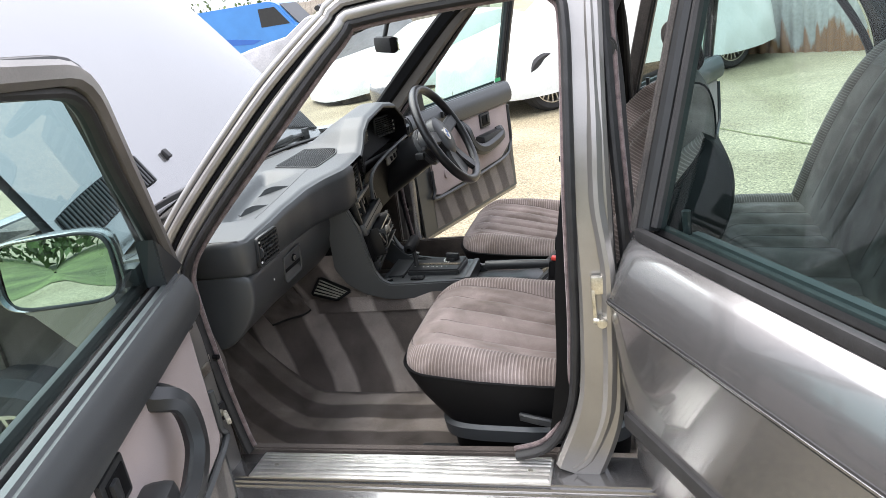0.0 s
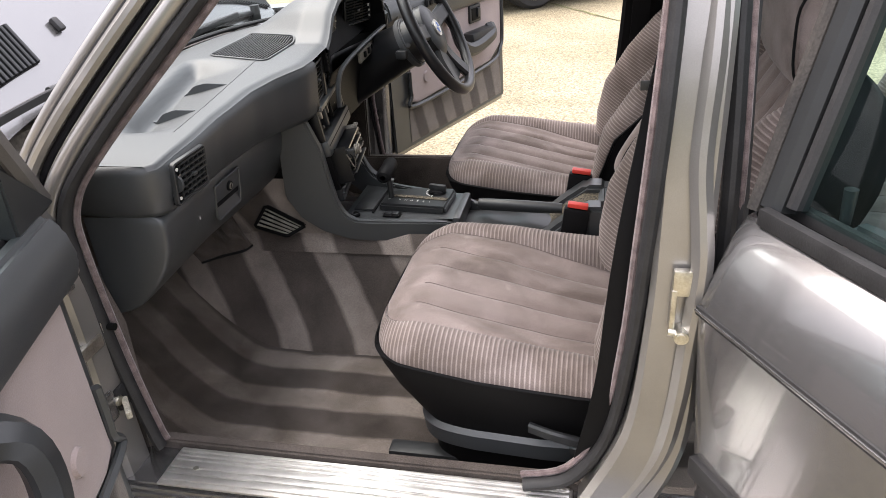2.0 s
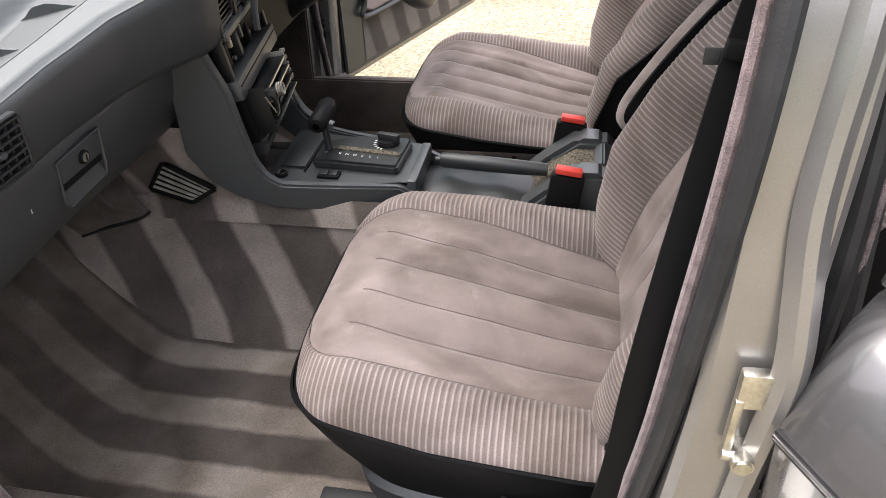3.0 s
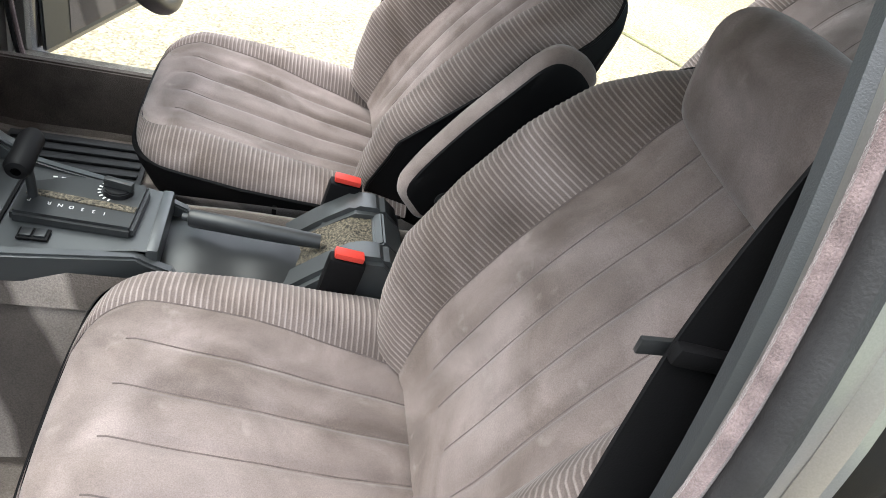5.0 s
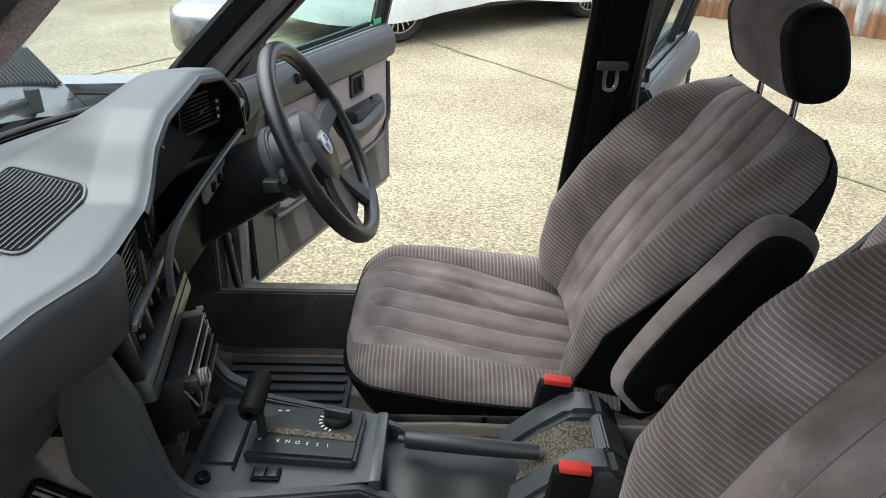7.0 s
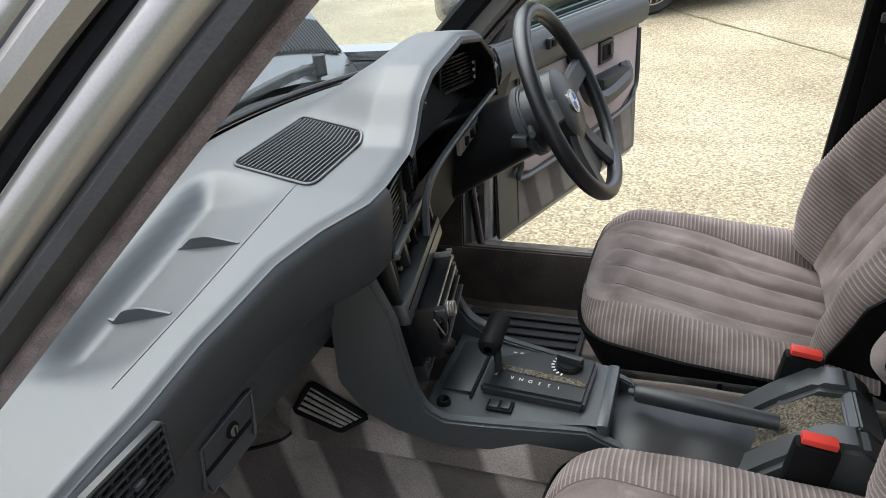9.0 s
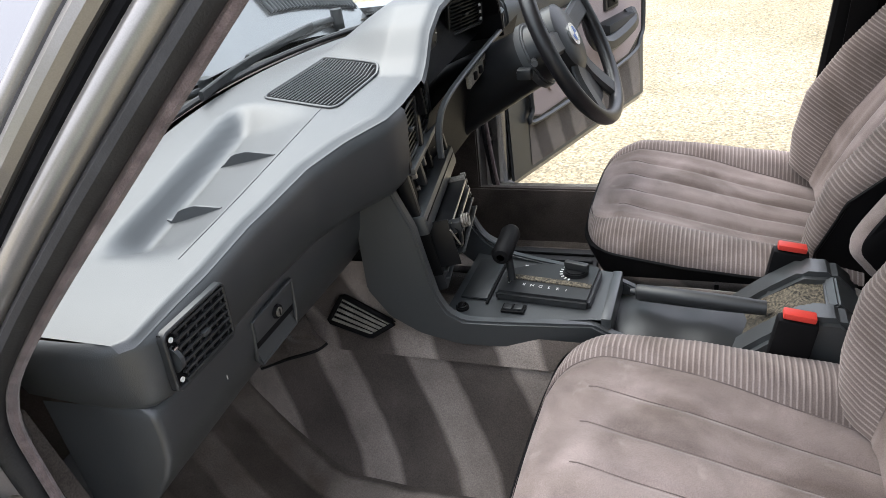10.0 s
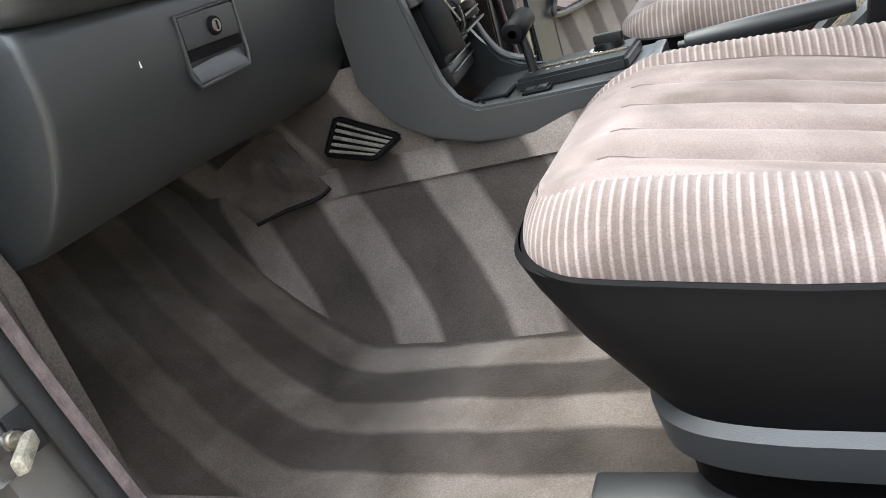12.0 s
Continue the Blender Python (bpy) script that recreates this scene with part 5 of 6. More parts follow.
def near_belt():
    ob = root("seat_belt", (0.30, -0.67, 0.40), "black seat belt hanging down the centre pillar", "seat belt", "seat belts")
    path = smooth_path([(0.425, -0.622, 1.20), (0.388, -0.640, 1.10), (0.370, -0.650, 1.02), (0.358, -0.664, 0.95), (0.340, -0.688, 0.84), (0.328, -0.698, 0.735), (0.315, -0.705, 0.58), (0.285, -0.705, 0.42)], 6)
    part("webbing", sweep(path, rect(0.048, 0.003, 0.2), (0, -1, 0.2)), VINYL, ob)
    g = part("tongue_grip", rbox((0.372, -0.656, 1.008), (0.058, 0.010, 0.014), 0.004, Matrix.Rotation(radians(8), 4, "Y")), VINYL, ob)
    part("tongue", rbox((0.346, -0.640, 1.000), (0.026, 0.004, 0.012), 0.001), PLASTIC, g, "dark tongue")
    part("upper_anchor", drum((0.430, -0.645, 1.19), (0.430, -0.615, 1.19), 0.024, bevel=0.004), PLASTIC, ob)
    part("pillar_trim", sweep(smooth_path([(0.355, -0.700, 0.40), (0.386, -0.706, 0.70), (0.390, -0.700, 0.9), (0.392, -0.672, 1.08), (0.398, -0.612, 1.25), (0.40, -0.574, 1.33)], 5), rect(0.072, 0.022, 0.3), (0, -1, 0.1)), DASH, ob, "dark grey pillar trim")


near_belt()


def far_belt():
    ob = root("seat_belt", (0.37, 0.66, 0.40), "black seat belt with a steel tongue on the far pillar", "seat belt", "seat belts")
    part("pillar_trim", sweep(smooth_path([(0.345, 0.70, 0.38), (0.375, 0.70, 0.70), (0.39, 0.67, 0.92), (0.395, 0.61, 1.15), (0.395, 0.575, 1.32)], 5), rect(0.115, 0.03, 0.3), (0, 1, 0.1)), VINYL, ob)
    part("webbing", sweep(smooth_path([(0.39, 0.58, 1.17), (0.385, 0.63, 0.98), (0.375, 0.665, 0.72), (0.35, 0.672, 0.40)], 5), rect(0.048, 0.003, 0.2), (0, 1, 0.2)), VINYL, ob)
    tg = part("tongue_grip", rbox((0.388, 0.612, 0.975), (0.062, 0.014, 0.018), 0.005), DASH, ob)
    loop = smooth_path([(0.374, 0.608, 0.968), (0.372, 0.606, 0.942), (0.377, 0.605, 0.930), (0.391, 0.605, 0.930), (0.397, 0.606, 0.942), (0.396, 0.608, 0.968)], 3)
    part("tongue", sweep(loop, rect(0.008, 0.003, 0.2), (0, 1, 0)), CHROME, tg, "chromed steel tongue")


far_belt()


def rear_bench():
    ob = root("rear_bench", (1.0, 0, 0.30), "dark ribbed and velour rear bench seat", "rear seat")

    def cushion(u, v, dip, rib):
        e = (1 - abs(min(0, u)) ** 6) ** 0.5
        f = (1 - abs(v) ** 14) ** 0.5
        h = 0.085 - 0.035 * (u + 1) / 2 + 0.018 * ease(abs(v), 0.72, 0.9) + 0.015 * math.exp(-(v / 0.12) ** 2)
        return Vector((0.92 + 0.22 * u, 0.66 * v, 0.44 + (h - dip + rib) * e * f))
    padded(ob, "cushion", cushion, -1, 1, lambda u: 0.80, seams=(-0.82, -0.6, -0.4, -0.2, 0.2, 0.4, 0.6, 0.82), cols=40)
    part("base", rbox((0.94, 0, 0.385), (0.40, 1.30, 0.13), 0.03), VINYL, ob)
    A = radians(25)
    d, nrm = Vector((math.sin(A), 0, math.cos(A))), Vector((-math.cos(A), 0, math.sin(A)))
    B = Vector((1.02, 0, 0.45))

    def back(t, v, dip, rib):
        e = (1 - t ** 9) ** 0.5
        f = (1 - abs(v) ** 12) ** 0.5
        h = 0.06 + 0.03 * ease(abs(v), 0.7, 0.88)
        return B + d * (0.60 * t) + Vector((0, (0.665 - 0.05 * t ** 4) * v, 0)) + nrm * ((h - dip + rib) * e * f + 0.02 * math.sin(3 * t))
    padded(ob, "backrest", back, 0, 1, lambda t: 0.80, seams=(-0.82, -0.6, -0.4, -0.2, 0.2, 0.4, 0.6, 0.82), cols=40)
    part("backrest_base", moved(rbox((0, 0, 0.30), (0.06, 1.22, 0.60), 0.02), Matrix.Translation(B - nrm * 0.03) @ Matrix.Rotation(A, 4, "Y")), VINYL, ob)
    part("parcel_shelf", rbox((1.52, 0, 0.93), (0.36, 1.22, 0.03), 0.008), CARPET_DARK, ob)
    for y in (-0.33, 0.33):
        hp = surf(lambda v, a: (1.30 + 0.045 * math.cos(a) * (1 - abs(v) ** 6) ** 0.4, y + 0.13 * v, 1.06 + 0.075 * math.sin(a) * (1 - abs(v) ** 6) ** 0.4), edge_steps(12), [2 * math.pi * i / 20 for i in range(20)], True)
        part("rear_headrest", hp, VELOUR, ob)
    for y in (-0.16, 0.12, 0.30):
        bk = part("rear_buckle", rbox((1.01, y, 0.515), (0.05, 0.022, 0.075), 0.005, Matrix.Rotation(radians(20), 4, "Y")), VINYL, ob)
        part("release_button", rbox((1.022, y, 0.552), (0.042, 0.018, 0.010), 0.002, Matrix.Rotation(radians(20), 4, "Y")), RED, bk)


rear_bench()


# ---- dashboard ----
EDGE = [(-0.67, -0.370), (-0.655, -0.353), (-0.54, -0.355), (-0.45, -0.363), (-0.31, -0.362), (-0.234, -0.345), (-0.16, -0.314), (-0.11, -0.312), (0.0, -0.322), (0.08, -0.330), (0.3, -0.332), (0.47, -0.325), (0.52, -0.345), (0.67, -0.37)]
TOP = [(-0.67, 0.892), (-0.60, 0.897), (-0.40, 0.906), (-0.15, 0.922), (0.005, 0.926), (0.040, 0.944), (0.085, 0.982), (0.14, 1.008), (0.30, 1.026), (0.40, 1.008), (0.46, 0.965), (0.485, 0.925), (0.51, 0.900), (0.67, 0.884)]
FLATTOP = [(-0.67, 0.892), (-0.60, 0.897), (-0.40, 0.906), (-0.15, 0.922), (0.2, 0.925), (0.5, 0.905), (0.67, 0.884)]


def screen_line(y):
    return -0.685 + 0.20 * (y / 0.705) ** 2


def dash_z(x, y):
    e, f = lerp(y, EDGE), screen_line(y) + 0.012
    k = (x - f) / (e - f)
    yh = y - 0.62 * max(0.0, min(0.18, -0.40 - x)) * (1 - ease(y, 0.06, 0.46))
    z = lerp(y, FLATTOP) + (lerp(yh, TOP) - lerp(yh, FLATTOP)) * (0.03 + 0.97 * ease(k, 0.12, 0.80)) 
    z += (0.919 - 0.03 * (y / 0.705) ** 2 - z) * (1 - ease(k, 0.0, 0.35))
    back = -0.431 + 0.033 * max(0.0, min(1.0, (-y - 0.131) / 0.40))
    front = -0.588 + 0.086 * max(0.0, min(1.0, (-y - 0.113) / 0.40))
    end = 0.118 - 0.11 * max(-0.05, -0.43 - x)
    slope = max(0.0, min(1.0, (back - x) / (back - front)))
    tray = ease(x, front - 0.014, front + 0.022) * slope * ease(-y, end, end + 0.065) * (1 - ease(-y, 0.47, 0.545))
    z -= 0.037 * tray
    z -= 0.008 * ease(k, 0.93, 1.0) ** 2
    return z


dash = root("dashboard", (-0.45, 0, 0.63), "dark grey grained-vinyl dashboard with parts removed", "dashboard")


def dash_top():
    ys = [-0.665 + 1.33 * i / 150 for i in range(151)]

    def top(k, y):
        e, f = lerp(y, EDGE), screen_line(y) + 0.012
        x = f + (e - f) * k
        return Vector((x, y, dash_z(x, y)))
    ks = [1 - (1 - i / 44) ** 1.15 for i in range(45)]
    tp = part("top_pad", surf(top, ks, ys), DASH, dash, "grey grained top pad", smooth=50)
    for p0, p1 in (((-0.530, -0.266), (-0.424, -0.284)), ((-0.512, -0.412), (-0.421, -0.417))):
        fin = bmesh.new()
        level = dash_z(*p1) + 0.001
        rows = []
        for i in range(13):
            t = i / 12
            x, yv = p0[0] + (p1[0] - p0[0]) * t, p0[1] + (p1[1] - p0[1]) * t
            low = dash_z(x, yv) - 0.004
            high = max(low + 0.005, min(level, low + 0.005 + 0.013 * ease(t, 0.0, 0.30)))
            rows.append([fin.verts.new((x, yv + o, z)) for o, z in ((-0.0022, low), (-0.0016, high), (0.0016, high), (0.0022, low))])
        for r, q in zip(rows, rows[1:]):
            for j in range(4):
                fin.faces.new((r[j], q[j], q[(j + 1) % 4], r[(j + 1) % 4]))
        fin.faces.new(rows[0]), fin.faces.new(rows[-1][::-1])
        part("tray_rib", fin, DASH, tp)
    part("pad_crease", sweep([Vector((-0.429 + 0.033 * t, -0.131 - 0.40 * t, dash_z(-0.429 + 0.033 * t, -0.131 - 0.40 * t) + 0.0002)) for t in [i / 16 for i in range(17)]], rect(0.0007, 0.0010, 0.2), (0, 0, 1)), CONSOLE, tp)
    # passenger fascia below the edge, wrapped round the near end
    line = [(-0.515, -0.669), (-0.45, -0.671), (-0.405, -0.669), (-0.378, -0.663), (-0.362, -0.652)] + [(lerp(y, EDGE), y) for y in np.linspace(-0.63, -0.11, 30)]
    prof = [(-0.002, 0.0), (0.004, 0.05), (0.006, 0.16), (0.002, 0.5), (-0.006, 0.86), (-0.014, 0.96), (-0.04, 1.0)]

    def outward(pts, i):
        a, b = pts[max(0, i - 1)], pts[min(len(pts) - 1, i + 1)]
        t = Vector((b[0] - a[0], b[1] - a[1], 0)).normalized()
        return Vector((t.y, -t.x, 0))

    def face(j, i):
        x, yv = line[i]
        z0 = dash_z(x, max(-0.664, yv))
        low = lerp(yv, [(-0.67, 0.800), (-0.11, 0.790)])
        return Vector((x, yv, z0 + (low - z0) * prof[j][1])) + outward(line, i) * prof[j][0]
    part("fascia", surf(face, list(range(7)), list(range(len(line)))), DASH, dash, smooth=50)
    cheek = [(-0.372, 0.884), (-0.372, 0.80), (-0.40, 0.78), (-0.455, 0.64), (-0.52, 0.62), (-0.60, 0.66), (-0.62, 0.86), (-0.50, 0.874)]
    part("far_cheek", prism(cheek, "y", 0.655, 0.668, 0.004), DASH, dash)
    # glove box: a bowed front, a sharp corner towards the door and a flat end
    gp = [(0.014, 0.803), (0.002, 0.796), (0.0, 0.785), (0.001, 0.760), (0.006, 0.735), (0.018, 0.708), (0.036, 0.682), (0.062, 0.652), (0.086, 0.633), (0.104, 0.624), (0.130, 0.622), (0.240, 0.640)]
    ys_lid = [-0.660, -0.656, -0.6515, -0.6480, -0.6420] + list(np.linspace(-0.63, -0.118, 26))

    def lid(j, i):
        a, b = gp[j]
        yv = ys_lid[i]
        x = lerp(yv, [(-0.645, -0.373), (-0.42, -0.387), (-0.118, -0.388)]) - a
        if i < 4:
            x = (min(x - 0.01, -0.505), 0.5 * (x + min(x - 0.01, -0.505)), x - 0.006, x - 0.0015)[i]
        return Vector((x, yv, b + (-0.006 * ease(yv, -0.45, -0.12) if b < 0.7 else 0)))
    gb = part("glove_box", surf(lid, list(range(len(gp))), list(range(len(ys_lid)))), DASH, dash, "grey vinyl glove box lid", smooth=50)
    # catch: a plate, its shadow painted as a black bar, its lip and lock
    tilt = Matrix.Translation((-0.3892, -0.424, 0.746)) @ Matrix.Rotation(radians(7), 4, "Y")
    part("catch_frame", moved(sweep([Vector((0.002, a, b)) for a, b in ((-0.047, 0.031), (0.047, 0.034), (0.048, -0.020), (0.044, -0.034), (-0.040, -0.037), (-0.048, -0.024))], rect(0.004, 0.006, 0.3), (1, 0, 0), True), tilt), DASH, gb)
    part("catch_plate", moved(rbox((0.000, 0.000, 0.015), (0.008, 0.088, 0.032), 0.002), tilt), DASH, gb)
    part("catch_shadow", moved(rbox((-0.004, 0.000, -0.006), (0.012, 0.086, 0.012), 0.001), tilt), MATT, gb)
    part("catch_scoop", moved(prism([(-0.001, -0.034), (0.0045, -0.034), (0.0042, -0.030), (-0.006, -0.010), (-0.008, -0.010)], "y", -0.042, 0.043, 0.001), tilt), CONSOLE, gb, "hollowed finger scoop")
    lock = part("lock", moved(drum((0.002, 0.004, 0.014), (0.0075, 0.004, 0.014), 0.0100, 0.0090), tilt), MATT, gb)
    part("lock_barrel", moved(drum((0.006, 0.004, 0.014), (0.0088, 0.004, 0.014), 0.0062), tilt), STEEL_DULL, lock)
    part("key_slot", moved(rbox((0.0088, 0.004, 0.014), (0.002, 0.0018, 0.009), 0.0), tilt), VINYL, lock)
    part("scratch", rbox((-0.3832, -0.535, 0.748), (0.002, 0.0008, 0.006), 0.0), WHITE, gb, "small pale scratch")


dash_top()


def vent(parent, m, w, h, rows, cols, wheel=True):
    """An air outlet: frame, dark back, level slats and a few upright vanes; m sets its face, x towards the viewer."""
    m = m @ Matrix.Translation((0.0035 if wheel else 0.0, 0, 0))
    fr = [Vector((0, a, b)) for a, b in rect(w, h, 0.06)]
    loop = [p.lerp(fr[(i + 1) % 8], t) for i, p in enumerate(fr) for t in (0.0, 0.5)]
    v = part("air_vent", moved(sweep(loop, rect(0.0045, 0.009, 0.3), (1, 0, 0), True), m @ Matrix.Translation((-0.001, 0, 0))), PLASTIC, parent, "black slatted air vent")
    part("backing", moved(rbox((-0.004 if wheel else -0.025, 0, 0), (0.006 if wheel else 0.004, w, h), 0.0), m), MATT, v)
    off = 0.011 if wheel else 0.0
    for i in range(rows):
        z = -h / 2 + h * (i + 0.5) / rows
        part("slat", moved(rbox((0.0018 if wheel else -0.0015, off / 2, z), (0.0040, w - 0.004 - off, 0.0030), 0.0006, Matrix.Rotation(radians(-5), 4, "Y")), m), PLASTIC if wheel else GLOSS, v)
    for i in range(cols):
        yv = -w / 2 + off + (w - off) * (i + 0.5) / cols
        part("vane", moved(rbox((0.0 if wheel else -0.010, yv, 0), (0.0030, 0.0024, h - 0.004), 0.0), m), PLASTIC, v)
    part("slider", moved(rbox((0.0, off * 0.6, 0.0), (0.012, 0.012, 0.006), 0.002), m), DASH, v)
    if wheel:
        part("thumb_wheel", moved(drum((-0.006, -w / 2 + 0.0055, -0.0), (-0.006, -w / 2 + 0.0105, -0.0), 0.016, n=20), m), DASH, v)
        for z in (0.36, -0.36):
            part("dot", moved(drum((0.0015, -w / 2 + 0.008, h * z), (0.003, -w / 2 + 0.008, h * z), 0.0027, n=14), m), WHITE, v, "white marking")
        part("mark", moved(rbox((0.003, -w / 2 + 0.009, h * 0.2), (0.004, 0.006, 0.004), 0.001), m), CHROME, v)
    return v


vent(dash, Matrix.Translation((-0.351, -0.586, 0.849)) @ Matrix.Rotation(radians(5), 4, "Y") @ Matrix.Rotation(radians(0), 4, "Z"), 0.094, 0.066, 7, 6)


def speaker_grille():
    """The slatted demister outlet on top of the dash."""
    corners = [Vector(p) for p in ((-0.566, -0.082, 0), (-0.561, 0.124, 0), (-0.402, 0.029, 0), (-0.404, -0.140, 0))]
    rim = []
    for a, b, c in zip(corners[-1:] + corners, corners, corners[1:] + corners[:1]):
        p, q = b + (a - b).normalized() * 0.020, b + (c - b).normalized() * 0.020
        rim += [p.lerp(b, t).lerp(b.lerp(q, t), t) for t in (0.0, 0.2, 0.4, 0.6, 0.8, 1.0)]
        rim += [q.lerp(c + (b - c).normalized() * 0.020, t) for t in (0.25, 0.5, 0.75)]
    ob = part("top_grille", sweep([Vector((p.x, p.y, dash_z(p.x, p.y) + 0.0015)) for p in rim], rect(0.0045, 0.0035, 0.3), (0, 0, 1), True), DASH, dash, "slatted air outlet")
    a0, a1, b0, b1 = (-0.560, -0.082), (-0.409, -0.136), (-0.555, 0.116), (-0.407, 0.028)

    def on_top(t, k, h):
        x = (a0[0] + (a1[0] - a0[0]) * t) * (1 - k) + (b0[0] + (b1[0] - b0[0]) * t) * k
        yy = (a0[1] + (a1[1] - a0[1]) * t) * (1 - k) + (b0[1] + (b1[1] - b0[1]) * t) * k
        return Vector((x, yy, dash_z(x, yy) + h))
    part("backing", surf(lambda t, k: on_top(t, k, 0.0014), [i / 10 for i in range(11)], [i / 10 for i in range(11)]), MATT, ob)
    n = 19
    for i in range(n):
        t = (i + 0.5) / n
        short = 0.05 if i in (0, n - 1) else 0.012
        part("slat", sweep([on_top(t, short + (1 - 2 * short) * k / 5, 0.0030) for k in range(6)], rect(0.0020, 0.0014, 0.3), (0, 0, 1)), DASH, ob)


speaker_grille()


def binnacle():
    """The instrument hood's inside, the cluster and the driver's lower fascia."""
    ys = [0.0 + 0.485 * i / 40 for i in range(41)]

    def lining(k, y):
        e = lerp(y, EDGE)
        z0 = dash_z(e, y) - 0.012 - 0.004 * k
        return Vector((e + 0.002 - 0.085 * k, y, z0 - 0.012 * k))
    part("hood_lining", surf(lining, [0, 0.3, 1], ys), VINYL, dash)

    def rim(k, y):
        e = lerp(y, EDGE)
        return Vector((e + 0.004 * math.sin(k * 3.1), y, dash_z(e, y) - 0.013 * k))
    part("hood_edge", surf(rim, [0, 0.5, 1], ys), DASH, dash)
    low = [(0.0, 0.845), (0.08, 0.852), (0.2, 0.862), (0.485, 0.872)]
    cl = part("instrument_panel", surf(lambda t, y: Vector((-0.408 - 0.018 * t + 0.03 * (1 - t), y, lerp(y, low) + (dash_z(lerp(y, EDGE), y) - 0.03 - lerp(y, low)) * t)), [0, 0.5, 1], ys), VINYL, dash, "black instrument cluster")
    for c, r in (((-0.398, 0.12, 0.93), 0.042), ((-0.398, 0.235, 0.935), 0.042)):
        g = part("gauge", drum((c[0], c[1], c[2]), (c[0] + 0.004, c[1], c[2]), r, n=32), PLASTIC, cl)
        for i in range(11):
            a = radians(-40 + 26 * i)
            part("tick", moved(rbox((0, 0, r * 0.86), (0.001, 0.0022, 0.008), 0.0), Matrix.Translation((c[0] + 0.005, c[1], c[2])) @ Matrix.Rotation(a - math.pi / 2, 4, "X")), WHITE, g)
    for i in range(4):
        part("warning_mark", rbox((-0.372, 0.07 + 0.022 * i, 0.874), (0.001, 0.010, 0.004), 0.0), WHITE, cl)
    vent(dash, Matrix.Translation((-0.378, 0.405, 0.930)) @ Matrix.Rotation(radians(-18), 4, "Z") @ Matrix.Rotation(radians(6), 4, "Y"), 0.115, 0.066, 9, 3, False)
    for i in range(4):
        part("vent_mark", rbox((-0.360, 0.452, 0.908 + 0.014 * i), (0.004, 0.005, 0.006), 0.001), WHITE, dash)
    for y0, yy in ((-0.002, 0.004), (0.482, 0.488)):
        part("hood_cheek", prism([(-0.322, 0.862), (-0.326, lerp(y0, TOP) - 0.012), (-0.42, lerp(y0, TOP) - 0.02), (-0.42, 0.85)], "y", y0, yy, 0.001), VINYL, dash)
    # lower fascia with a strip of exposed switch carriers
    part("lower_fascia", surf(lambda t, y: Vector((-0.335 - 0.06 * t, y, lerp(y, [(0.0, 0.845), (0.2, 0.857), (0.66, 0.868)]) - 0.19 * t)), [0, 0.2, 0.6, 1], [0.045 + 0.61 * i / 20 for i in range(21)]), VINYL, dash)
    part("lower_edge", sweep(smooth_path([(-0.322, 0.035, 0.77), (-0.326, 0.055, 0.82), (-0.328, 0.12, 0.85), (-0.328, 0.30, 0.866), (-0.33, 0.48, 0.873)], 6), rect(0.008, 0.012, 0.3), (1, 0, 0)), DASH, dash)
    part("knee_panel", surf(lambda t, y: Vector((-0.395 - 0.20 * t, y, 0.672 - 0.06 * t)), [0, 0.5, 1], [0.06, 0.2, 0.4, 0.66]), VINYL, dash)
    sc = part("switch_carrier", rbox((-0.331, 0.335, 0.843), (0.008, 0.19, 0.028), 0.003, Matrix.Rotation(radians(4), 4, "X")), BRISTLE_PLATE, dash, "dusty grey switch carrier")
    for i in range(5):
        part("switch_slot", rbox((-0.3255, 0.275 + 0.034 * i, 0.8395 + 0.0022 * i), (0.006, 0.014, 0.015), 0.002), VINYL, sc)


binnacle()


